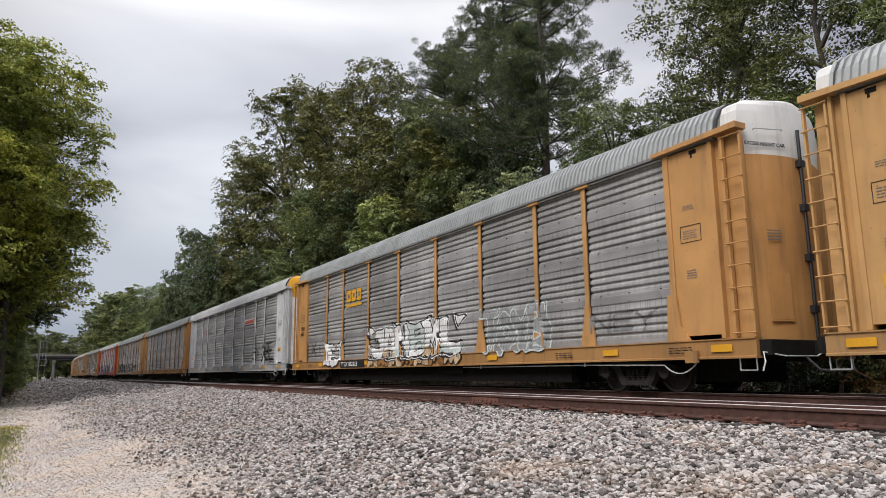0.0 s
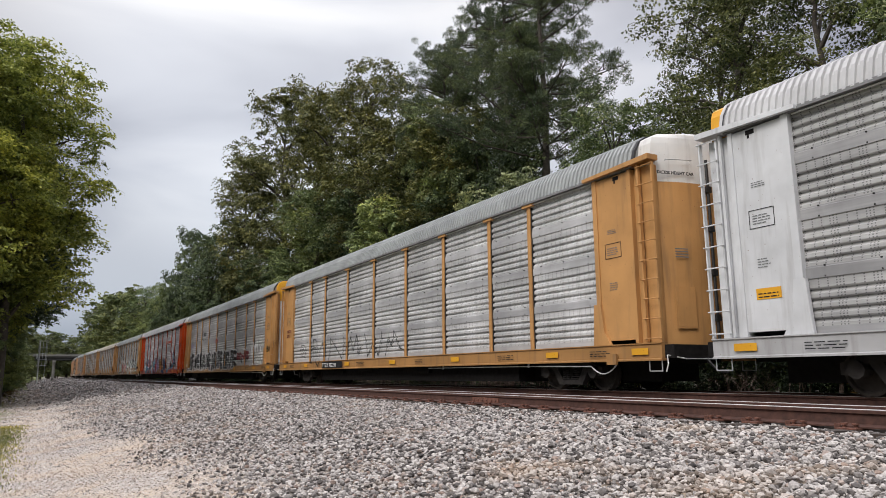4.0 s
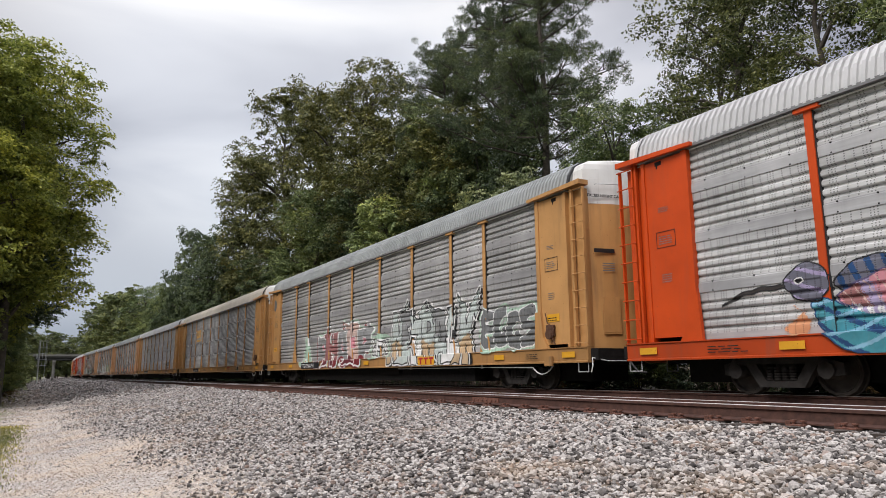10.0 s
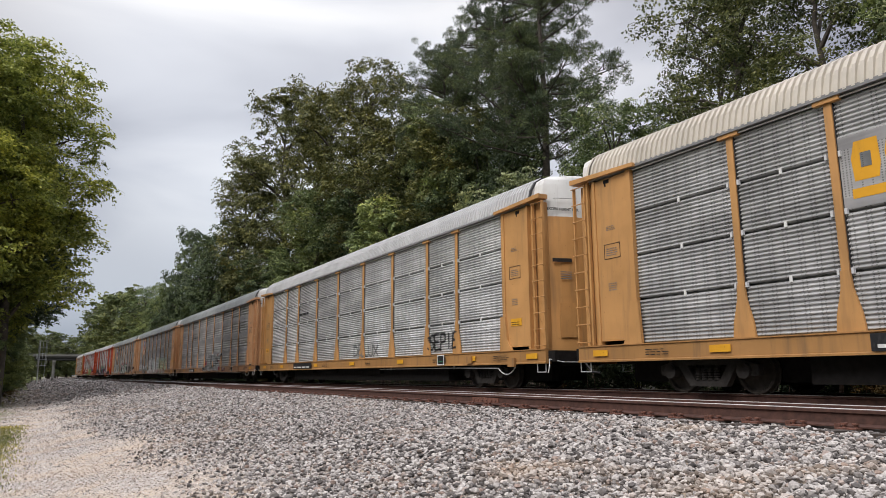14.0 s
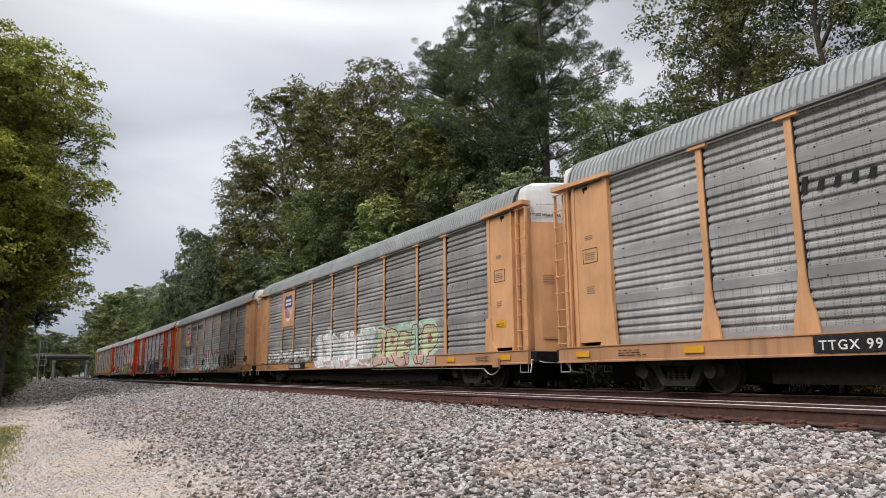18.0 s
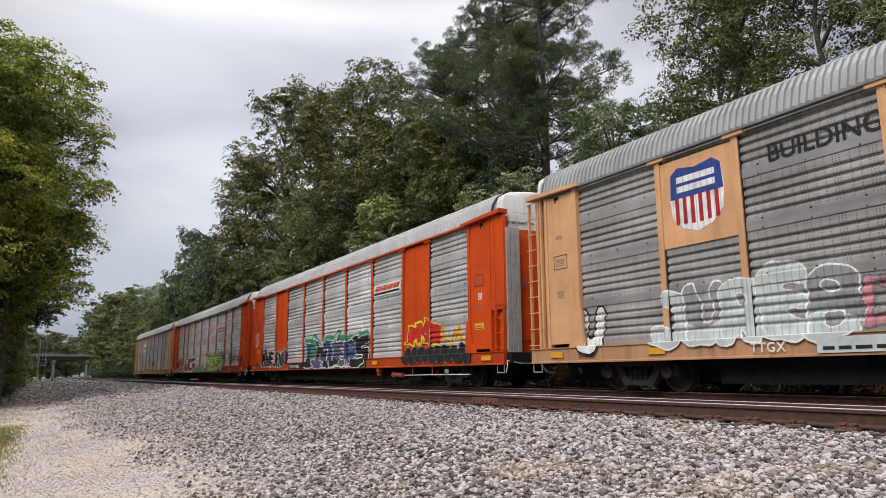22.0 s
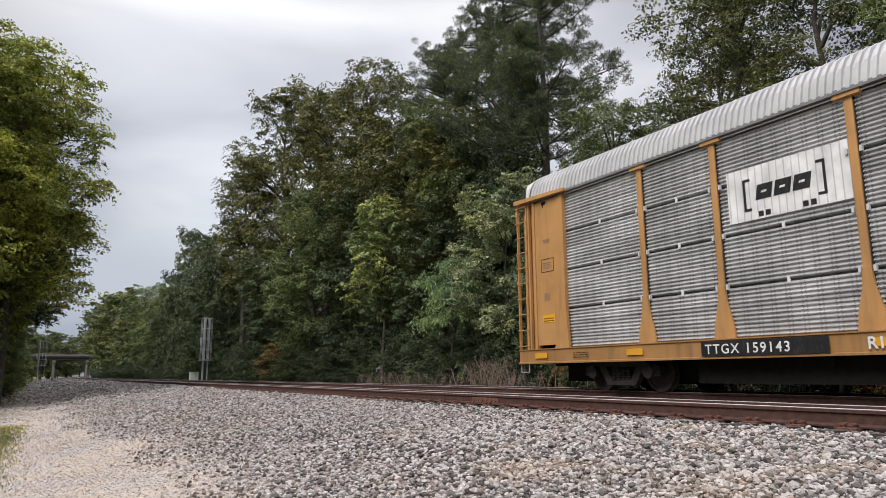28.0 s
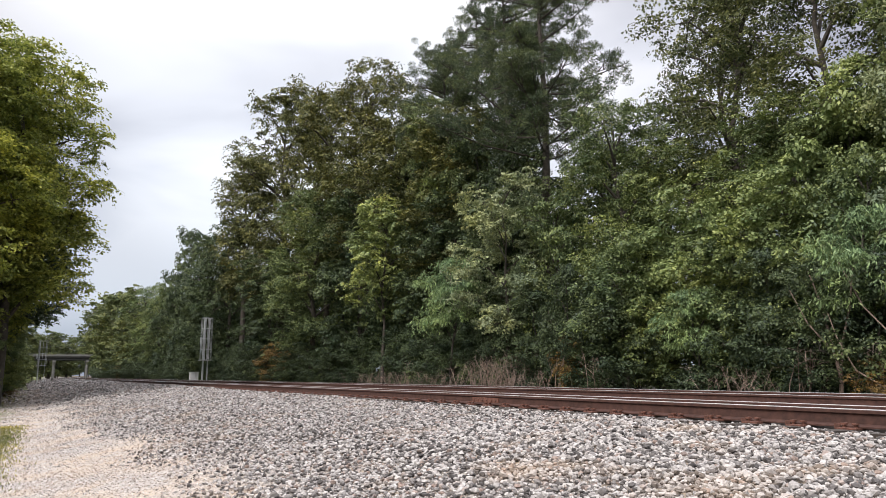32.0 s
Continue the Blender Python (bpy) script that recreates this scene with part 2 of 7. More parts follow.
    "white": paint("white_paint", (0.66, 0.66, 0.65), dirt=0.3),
    "silver": paint("silver_paint", (0.58, 0.59, 0.61), dirt=0.35),
    "peach": paint("faded_orange_paint", (0.60, 0.33, 0.17), dirt=0.25),
    "yellow_sill": paint("grimy_yellow_sill_paint", scaled(YELLOW, 0.74), dirt=0.55),
    "tan_sill": paint("grimy_tan_sill_paint", (0.37, 0.215, 0.095), dirt=0.5),
    "peach_sill": paint("grimy_orange_sill_paint", (0.44, 0.24, 0.13), dirt=0.5),
    "orange_sill": paint("grimy_deep_orange_sill_paint", (0.40, 0.052, 0.010), dirt=0.4),
    "silver_sill": paint("grimy_silver_sill_paint", (0.42, 0.42, 0.43), dirt=0.5),
    "zinc_dark": galvanised("dark_zinc_sheet", (0.345, 0.338, 0.336), 0.42),
    "zinc_dull": galvanised("dull_zinc_sheet", (0.415, 0.408, 0.408), 0.36),
    "zinc": galvanised("zinc_sheet", (0.47, 0.468, 0.468), 0.28),
    "zinc_fine": galvanised("finely_ribbed_zinc_sheet", (0.44, 0.44, 0.445), 0.35, False),
    "zinc_light": galvanised("light_zinc_sheet", (0.55, 0.55, 0.555), 0.30),
    "roof": plain("roof_sheet", (0.30, 0.315, 0.315), 0.5, 0.2, 0.16, 1.2),
    "fascia": plain("grey_fascia", (0.20, 0.20, 0.205), 0.5, 0.2, 0.2, 2.0),
    "roof_cream": plain("cream_roof_sheet", (0.46, 0.42, 0.36), 0.5, 0.1, 0.12, 1.2),
    "roof_white": plain("white_roof_sheet", (0.44, 0.44, 0.445), 0.5, 0.1, 0.12, 1.2),
    "under": plain("underframe_grime", (0.016, 0.015, 0.015), 0.9, spec=0.06),
    "rust": plain("rusty_iron", (0.085, 0.045, 0.03), 0.9, 0.0, 0.4, 20, 0.5, 0.2),
    "truck": plain("truck_casting", (0.034, 0.031, 0.030), 0.85, 0.0, 0.35, 6, 0.3, 0.2),
    "wheel": plain("wheel_steel", (0.05, 0.044, 0.04), 0.75, 0.1, spec=0.12),
    "black": plain("black_paint", (0.015, 0.015, 0.017), 0.5),
    "rail_side": plain("rusty_rail", (0.072, 0.033, 0.025), 0.8, 0.1, 0.35, 12, 0.4),
    "rail_top": plain("polished_rail_head", (0.62, 0.61, 0.60), 0.36, 0.8, 0.1, 3, 0.02),
    "plate": plain("rusty_tie_plate", (0.14, 0.06, 0.042), 0.85, 0.0, 0.45, 25, 0.5),
    "tie": plain("creosoted_tie", (0.045, 0.034, 0.028), 0.9, 0.0, 0.4, 9, 0.6),
    "stone": ballast_material(gain=0.53),
    "grit": ballast_material("path_grit", 0.42, 0.76),
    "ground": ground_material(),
    "steel": plain("galvanised_steel", (0.45, 0.46, 0.47), 0.45, 0.5, 0.15, 6),
    "concrete": plain("bridge_concrete", (0.17, 0.166, 0.155), 0.85, 0.0, 0.2, 1.5, 0.3),
    "girder": plain("weathered_girder", (0.035, 0.034, 0.033), 0.8, 0.1, 0.25, 1.5, 0.3),
    "bark": plain("tree_bark", (0.062, 0.052, 0.043), 0.95, 0.0, 0.4, 9, 0.8),
    "twig": plain("bare_twig", (0.25, 0.185, 0.15), 0.9, 0.0, 0.3, 14, 0.4),
    "leaf": foliage("green_leaves", (0.053, 0.082, 0.036), (0.305, 0.358, 0.142)),
    # lit copy of the greens: sunlight on the gravel-side crowns put into the colour
    "leaf_lit": foliage("sunlit_tint_leaves", (0.118, 0.148, 0.033), (0.45, 0.465, 0.108), 0.45),
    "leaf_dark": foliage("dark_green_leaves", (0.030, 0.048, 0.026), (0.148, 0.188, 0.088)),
    # darker leaves for the bushes: shade under the canopy put into the colour
    "leaf_foot_shade": foliage("shaded_undergrowth_leaves", (0.030, 0.046, 0.027), (0.13, 0.168, 0.08)),
    "leaf_oak": foliage("olive_brown_leaves", (0.055, 0.062, 0.026), (0.26, 0.258, 0.098)),
    # darkened for the high crowns: their backlit look is put into the colour
    "leaf_high": foliage("backlit_canopy_leaves", (0.050, 0.066, 0.029), (0.245, 0.255, 0.105)),
    "leaf_lime": foliage("yellow_green_leaves", (0.13, 0.175, 0.06), (0.44, 0.48, 0.18)),
    "leaf_grey": foliage("grey_green_leaves", (0.156, 0.189, 0.104), (0.450, 0.480, 0.270)),
    "leaf_mimosa": foliage("feathery_green_leaves", (0.130, 0.202, 0.091), (0.390, 0.495, 0.225)),
    "needles": foliage("pine_needles", (0.034, 0.054, 0.030), (0.138, 0.168, 0.078), 0.2),
    "leaf_dry": foliage("dry_brown_leaves", (0.13, 0.079, 0.029), (0.344, 0.216, 0.072)),
    # narrow range of greens: distance haze put into the leaf colour
    "leaf_far": foliage("haze_tinted_leaves", (0.085, 0.112, 0.045), (0.22, 0.24, 0.095)),
    "grass": foliage("grass_blades", (0.12, 0.13, 0.03), (0.42, 0.37, 0.13)),
}


# ---- mesh helpers ----
class Shape:
    """Collects faces of one mesh."""

    def __init__(self):
        self.v, self.f = [], []

    def box(self, x0, x1, y0, y1, z0, z1, ch=0.0):
        if ch <= 0:
            b = len(self.v)
            self.v += [(x0, y0, z0), (x1, y0, z0), (x1, y1, z0), (x0, y1, z0), (x0, y0, z1), (x1, y0, z1), (x1, y1, z1), (x0, y1, z1)]
            self.f += [tuple(b + i for i in q) for q in ((0, 3, 2, 1), (4, 5, 6, 7), (0, 1, 5, 4), (1, 2, 6, 5), (2, 3, 7, 6), (3, 0, 4, 7))]
            return self
        # vertical edges chamfered
        self.prism([(x0 + ch, y0), (x1 - ch, y0), (x1, y0 + ch), (x1, y1 - ch), (x1 - ch, y1), (x0 + ch, y1), (x0, y1 - ch), (x0, y0 + ch)], z0, z1, "z")
        return self

    def prism(self, pts, a, b, axis):
        """A polygon in the two other axes, drawn out along one axis."""
        n, s = len(pts), len(self.v)
        for w in (a, b):
            for p, q in pts:
                self.v.append({"z": (p, q, w), "y": (p, w, q), "x": (w, p, q)}[axis])
        self.f.append(tuple(s + i for i in reversed(range(n))))
        self.f.append(tuple(s + n + i for i in range(n)))
        for i in range(n):
            j = (i + 1) % n
            self.f.append((s + i, s + j, s + n + j, s + n + i))
        return self

    def tube(self, a, b, r0, r1=None, n=6, cap=True):
        a, b = Vector(a), Vector(b)
        r1 = r0 if r1 is None else r1
        d = (b - a).normalized()
        u = d.orthogonal().normalized()
        w = d.cross(u)
        s = len(self.v)
        for c, r in ((a, r0), (b, r1)):
            for i in range(n):
                t = 2 * math.pi * i / n
                self.v.append(tuple(c + u * (r * math.cos(t)) + w * (r * math.sin(t))))
        for i in range(n):
            j = (i + 1) % n
            self.f.append((s + i, s + j, s + n + j, s + n + i))
        if cap:
            self.f.append(tuple(s + i for i in reversed(range(n))))
            self.f.append(tuple(s + n + i for i in range(n)))
        return self

    def path(self, pts, radii, n=6):
        """A bent tapering tube through the points."""
        s, up = len(self.v), Vector((0.31, 0.17, 0.93)).normalized()
        pts = [Vector(p) for p in pts]
        for k, (p, r) in enumerate(zip(pts, radii)):
            d = (pts[min(k + 1, len(pts) - 1)] - pts[max(k - 1, 0)]).normalized()
            u = d.cross(up)
            u = u.normalized() if u.length > 1e-3 else d.orthogonal().normalized()
            w = d.cross(u)
            for i in range(n):
                t = 2 * math.pi * i / n
                self.v.append(tuple(p + u * (r * math.cos(t)) + w * (r * math.sin(t))))
        for k in range(len(pts) - 1):
            for i in range(n):
                j = (i + 1) % n
                self.f.append((s + k * n + i, s + k * n + j, s + (k + 1) * n + j, s + (k + 1) * n + i))
        return self

    def mesh(self, name, material, smooth=False):
        me = bpy.data.meshes.new(name)
        me.from_pydata(self.v, [], self.f)
        bm = bmesh.new()
        bm.from_mesh(me)
        bmesh.ops.recalc_face_normals(bm, faces=bm.faces)
        bm.to_mesh(me)
        bm.free()
        if smooth:
            me.polygons.foreach_set("use_smooth", [True] * len(me.polygons))
        me.materials.append(material)
        me.update()
        return me


MESHES = {}


def cached(key, make, material):
    """One mesh for each shape and material."""
    k = (key, material.name)
    if k not in MESHES:
        base = MESHES.get(key)
        if base is None:
            base = MESHES[key] = make().mesh(key, material)
            MESHES[k] = base
        else:
            me = base.copy()
            me.materials.clear()
            me.materials.append(material)
            MESHES[k] = me
    return MESHES[k]


def part(name, data, material=None, parent=None, label="", at=None, smooth=False):
    """Links a Shape or a mesh as one object under a thing or part."""
    me = data.mesh(name, material, smooth) if isinstance(data, Shape) else data
    ob = new(name, me)
    if parent is not None:
        ob.parent = parent
    if at is not None:
        ob.matrix_basis = at
    if label:
        ob["label"] = label
    return ob


def quads(name, verts, material, per=4):
    """One mesh of loose faces from an array of corner points."""
    verts = np.asarray(verts, np.float32).reshape(-1, 3)
    n = len(verts) // per
    me = bpy.data.meshes.new(name)
    me.vertices.add(len(verts))
    me.vertices.foreach_set("co", verts.ravel())
    me.loops.add(len(verts))
    me.loops.foreach_set("vertex_index", np.arange(len(verts), dtype=np.int32))
    me.polygons.add(n)
    me.polygons.foreach_set("loop_start", np.arange(0, len(verts), per, dtype=np.int32))
    me.polygons.foreach_set("loop_total", np.full(n, per, np.int32))
    me.materials.append(material)
    me.update(calc_edges=True)
    return me


# ---- the line of the tracks ----
SPACING = 4.58
C0 = 12.72


def far_x(y):
    """X of the far track's centre at Y: a slight left bend, then a right-hand curve beneath the bridge."""
    y = np.asarray(y, float)
    u = np.clip(y, 0, 165)
    x = C0 - 0.5 * 2.36e-4 * u * u
    w = np.clip(y - 165, 0, 260)
    x = x - 0.039 * np.maximum(y - 165, 0) + 0.5 * 6.4e-4 * w * w
    return x + np.maximum(y - 425, 0) * 6.4e-4 * 260


ARC_Y = np.linspace(-520, 1200, 3441)
ARC_S = np.concatenate([[0], np.cumsum(np.hypot(np.diff(ARC_Y), np.diff(far_x(ARC_Y))))])
ARC_S -= np.interp(0, ARC_Y, ARC_S)


def on_track(s):
    """Y of the point at arc length s."""
    return float(np.interp(s, ARC_S, ARC_Y))


# ---- ground ----
GROUND_WAVES = [(0.7 * k * k % 6.28, 1.9 * k % 6.28, 0.5 + 0.21 * k) for k in range(10)]


def ground_z(x, y):
    """Height of the ground: flat under both tracks, falling shoulder towards the camera's side."""
    u = x - (far_x(y) - C0)
    prof = np.interp(u, [-400, -60, -6, -2, 0, 2, 4.1, 6.35, 6.75, 7.2, 7.55, 15.2, 16.6, 19, 60, 400], [6, -0.2, -1.0, -1.04, -0.96, -0.64, -0.36, -0.226, -0.202, -0.212, -0.233, -0.233, -0.62, -0.75, 0.6, 5])
    rough = 0
    for a, ph, fr in GROUND_WAVES:
        rough = rough + np.sin((x * np.cos(a) + y * np.sin(a)) * fr + ph) * 0.007 / fr ** 0.5
    return prof + rough * np.clip((6.4 - u) / 1.5, 0, 1) * np.clip((u + 9) / 3, 0, 1)


def build_ground():
    xs = np.unique(np.concatenate([np.linspace(-1500, -60, 16), np.linspace(-60, -8, 20), np.linspace(-8, 20, 113), np.linspace(20, 70, 22), np.linspace(70, 1500, 16)]))
    ys = np.unique(np.concatenate([np.linspace(-800, -20, 16), np.linspace(-20, 60, 241), np.linspace(60, 420, 150), np.linspace(420, 2500, 24)]))
    X, Y = np.meshgrid(xs, ys)
    Z = ground_z(X, Y)
    nx, ny = len(xs), len(ys)
    verts = np.stack([X, Y, Z], -1).reshape(-1, 3)
    i = np.arange((ny - 1) * nx).reshape(ny - 1, nx)[:, :-1].ravel()
    faces = np.stack([i, i + 1, i + nx + 1, i + nx], -1)
    me = bpy.data.meshes.new("ground")
    me.from_pydata(verts.tolist(), [], faces.tolist())
    me.polygons.foreach_set("use_smooth", [True] * len(me.polygons))
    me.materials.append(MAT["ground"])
    tagged(new("ground", me), "grey gravel and dirt ground falling away from the tracks", "ground", kind="structure")


build_ground()


# ---- tracks ----
RAIL = [(-0.075, -0.186), (0.075, -0.186), (0.075, -0.172), (0.012, -0.150), (0.009, -0.055), (0.036, -0.042), (0.037, -0.012), (0.03, -0.002),
        (-0.03, -0.002), (-0.037, -0.012), (-0.036, -0.042), (-0.009, -0.055), (-0.012, -0.150), (-0.075, -0.172)]


def sweep(prof, off, ys, zoff=0.0):
    s = Shape()
    n = len(prof)
    xs = far_x(ys) + off
    for y, x in zip(ys, xs):
        s.v += [(x + p, y, q + zoff) for p, q in prof]
    for k in range(len(ys) - 1):
        for i in range(n):
            j = (i + 1) % n
            s.f.append((k * n + i, k * n + j, (k + 1) * n + j, (k + 1) * n + i))
    s.f += [tuple(range(n)), tuple(reversed(range((len(ys) - 1) * n, len(ys) * n)))]
    return s


CANT = 0.036          # the near track's outer rail lies higher


def build_track(name, off, label):
    root = new(name)
    tagged(root, label, "railway track", kind="structure")
    ys = np.concatenate([np.linspace(-60, 60, 25), np.linspace(66, 600, 90)])
    for side in (-0.755, 0.755):
        cant = CANT if off < 0 and side < 0 else 0.0
        rail = part("rail", sweep(RAIL, off + side, ys, cant), MAT["rail_side"], root, "rusty steel rail with a bright head")
        part("rail_head", sweep([(-0.033, -0.008), (-0.0335, -0.004), (-0.027, 0.0), (0.027, 0.0), (0.0335, -0.004), (0.033, -0.008)], off + side, ys, 0.001 + cant), MAT["rail_top"], rail, "polished running surface")
    return root


near_track = build_track("track_near", -SPACING, "ballasted railway track with rusty brown rails")
far_track = build_track("track_far", 0.0, "ballasted railway track that carries the passing train")


# ---- auto-rack cars ----
PITCH = 28.3          # coupled length
POSTS = [-11.65, -8.93, -6.95, -4.19, -1.42, 1.42, 4.19, 6.95, 8.93, 11.65]
HALF_W = 1.52
SILL0, SILL1 = 0.69, 1.04
EAVE = 5.06
FACE = -1.405         # plane of the sheets' ridges
POST_X = -1.446
LAP, SHEET = 1.99, 1.035   # height of the lowest lap, height of a sheet


def sheet_profile(kind):
    """(depth, height) points of one side sheet from bottom to top; ridges stand proud."""
    pts, z = [], SILL1 + 0.01
    if kind == "modern":
        for k in range(4):
            for r in range(12):
                pts += [(0.038, z + 0.010), (0.008, z + 0.024), (0.0, z + 0.030), (0.0, z + 0.042), (0.036, z + 0.074)]
                z += 0.0793
            pts += [(0.040, z + 0.001), (0.16, z + 0.002), (0.16, z + 0.036)]
            z += 0.038
        return pts
    # lapped sheets: a plain strip at the foot of each, then four grooves
    for k in range(4):
        z = LAP + SHEET * (k - 1)
        if k:
            pts += [(0.018, z - 0.002), (0.0, z), (0.0, z + 0.185)]
        pts += [(0.018, z + 0.195 if k else SILL1 + 0.01)]
        for c in (0.32, 0.487, 0.655, 0.825):
            pts += [(0.018, z + c - 0.050), (0.070, z + c - 0.008), (0.074, z + c + 0.020), (0.026, z + c + 0.036), (0.016, z + c + 0.052)]
    return pts + [(0.018, EAVE - 0.06)]


def sheet_depth(kind, z):
    p = np.array(sheet_profile(kind))
    return np.interp(z, p[:, 1], p[:, 0])


def make_sheet(kind, w):
    prof = [(FACE + d, z) for d, z in sheet_profile(kind)]
    prof = [(FACE + 0.20, prof[0][1])] + prof + [(FACE + 0.20, prof[-1][1])]
    return Shape().prism(prof, -w / 2, w / 2, "y")


def make_post(flare):
    s = Shape()
    s.box(POST_X, -1.30, -0.07, 0.07, SILL1, EAVE - 0.10)
    s.box(-1.50, -1.40, -0.235, 0.235, EAVE - 0.125, EAVE - 0.035, 0.008)
    if flare:
        s.prism([(-0.075, 2.05), (0.075, 2.05), (0.10, 1.75), (0.21, SILL1 + 0.28), (0.24, SILL1 + 0.0), (-0.24, SILL1 + 0.0), (-0.21, SILL1 + 0.28), (-0.10, 1.75)], POST_X - 0.022, POST_X + 0.03, "x")
    return s


def make_roof():
    """Transverse ribs over a rounded section."""
    sec = [(-1.50, 5.05), (-1.47, 5.18), (-1.40, 5.42), (-1.25, 5.65), (-1.02, 5.79), (-0.6, 5.87), (0, 5.90)]
    sec = sec + [(-x, z) for x, z in reversed(sec[:-1])]
    ys, lift = [], []
    y = -12.95
    while y < 12.9:
        ys += [y, y + 0.055, y + 0.068, y + 0.132]
        lift += [0, 0, 0.042, 0.042]
        y += 0.145
    s, n = Shape(), len(sec)
    for yy, l in zip(ys, lift):
        for x, z in sec:
            k = l / 1.6
            s.v.append((x * (1 + k * 0.9), yy, z + l * min(1, (z - 5.04) * 4)))
    for k in range(len(ys) - 1):
        for i in range(n - 1):
            s.f.append((k * n + i, k * n + i + 1, (k + 1) * n + i + 1, (k + 1) * n + i))
    s.f += [tuple(range(n)), tuple(range((len(ys) - 1) * n, len(ys) * n))]
    return s


ROOF_SEC = [(-1.50, 5.05), (-1.47, 5.18), (-1.40, 5.42), (-1.25, 5.65), (-1.02, 5.79), (-0.6, 5.87), (0, 5.90), (0.6, 5.87), (1.02, 5.79), (1.25, 5.65), (1.40, 5.42), (1.47, 5.18), (1.50, 5.05)]


def make_roof_edge():
    """Dark rim where the roof ends above the doors."""
    s, n = Shape(), len(ROOF_SEC)
    for k, y in ((1.022, -12.90), (1.022, -12.965), (0.985, -12.965), (0.985, -12.90)):
        s.v += [(x * k, y, 5.05 + (z - 5.05) * (1 + (k - 1) * 1.6)) for x, z in ROOF_SEC]
    for r in range(3):
        for i in range(n - 1):
            s.f.append((r * n + i, r * n + i + 1, (r + 1) * n + i + 1, (r + 1) * n + i))
    return s


def door_section(bulge, n=14):
    return [(-1.43 + 2.86 * i / n, bulge * (1 - (2 * i / n - 1) ** 2)) for i in range(n + 1)]


def make_door(bulge, z0, z1, top):
    """End doors at the -y end; the upper piece narrows to the roof's section."""
    s = Shape()
    sec = door_section(bulge)
    n = len(sec)
    rows = [(z0, 0.885), (z1, 0.885)] if not top else [(z0, 0.89), (5.25, 0.925), (5.52, 0.905), (5.66, 0.865), (5.76, 0.75), (5.82, 0.45)]
    for z, k in rows:
        for x, b in sec:
            s.v.append((x * k, -13.32 - b * (0.75 + 0.25 * k), z))
    m = len(s.v)
    for z, k in rows:
        for x, b in sec:
            s.v.append((x * k, -12.90, z))
    for r in range(len(rows) - 1):
        for i in range(n - 1):
            a = r * n + i
            s.f.append((a, a + 1, a + n + 1, a + n))
        for i in (0, n - 1):
            a = r * n + i
            s.f.append((a, m + a, m + a + n, a + n))
    t = (len(rows) - 1) * n
    for i in range(n - 1):
        s.f.append((t + i, t + i + 1, m + t + i + 1, m + t + i))
        s.f.append((i, i + 1, m + i + 1, m + i))
    return s


def wheel_mesh():
    s = Shape()
    prof = [(0.0, 0.06), (0.10, 0.07), (0.16, 0.03), (0.34, 0.02), (0.37, 0.065), (0.42, 0.065), (0.425, -0.045), (0.455, -0.05), (0.455, -0.08), (0.37, -0.08), (0.34, -0.02), (0.0, -0.02)]
    n = 22
    for r, x in prof:
        for i in range(n):
            t = 2 * math.pi * i / n
            s.v.append((-x, r * math.cos(t), r * math.sin(t)))
    for k in range(len(prof) - 1):
        for i in range(n):
            j = (i + 1) % n
            s.f.append((k * n + i, k * n + j, (k + 1) * n + j, (k + 1) * n + i))
    return s


def side_frame_mesh():
    """Cast truck side frame with its arch and pedestal ends, on the -x side."""
    s = Shape()
    x0, x1 = -1.17, -1.00
    s.prism([(-1.18, 0.56), (-0.62, 0.70), (0.62, 0.70), (1.18, 0.56), (1.18, 0.36), (0.98, 0.34), (0.92, 0.50), (0.60, 0.56), (-0.60, 0.56), (-0.92, 0.50), (-0.98, 0.34), (-1.18, 0.36)], x0, x1, "x")
    s.prism([(-0.72, 0.56), (-0.50, 0.58), (-0.30, 0.26), (0.30, 0.26), (0.50, 0.58), (0.72, 0.56), (0.44, 0.14), (-0.44, 0.14)], x0 + 0.01, x1 - 0.01, "x")
    for y in (-0.89, 0.89):
        s.prism([(y + 0.15 * math.cos(t), 0.44 + 0.15 * math.sin(t)) for t in np.linspace(0, 2 * math.pi, 10, endpoint=False)], x0 - 0.07, x1, "x")
    return s


def make_springs():
    s = Shape()
    for y in (-0.22, -0.07, 0.08, 0.23):
        for k in range(5):
            s.tube((-1.13, y, 0.27 + k * 0.05), (-1.13, y, 0.30 + k * 0.05), 0.062, 0.058, 8)
    return s


WHEELSETS = []


def add_truck(car, y, keyed):
    truck = part("truck", cached("bolster", lambda: Shape().box(-1.0, 1.0, -0.2, 0.2, 0.42, 0.66, 0.03), MAT["truck"]), parent=car, at=pose(0, y, 0), label="grimy cast steel truck")
    for rz in (0, 180):
        part("side_frame", cached("side_frame", side_frame_mesh, MAT["truck"]), parent=truck, at=pose(0, 0, 0, 0, 0, rz))
        part("springs", cached("springs", make_springs, MAT["truck"]), parent=truck, at=pose(0, 0, 0, 0, 0, rz))
    for yy in (-0.89, 0.89):
        ax = cached("axle", lambda: Shape().tube((-1.05, 0, 0), (1.05, 0, 0), 0.075, n=10), MAT["wheel"])
        w = wheelset_data()
        ws = part("wheelset", w, parent=truck, at=pose(0, yy, 0.42), label="steel wheels on one axle")
        if keyed:
            WHEELSETS.append((car, ws, yy))


def wheelset_data():
    k = "wheelset_mesh"
    if k not in MESHES:
        s = Shape()
        for side in (-1, 1):
            w = wheel_mesh()
            b = len(s.v)
            s.v += [(side * (0.79 + 0.0) + (x if side < 0 else -x), y, z) for x, y, z in w.v]
            s.f += [tuple(b + i for i in f) for f in w.f]
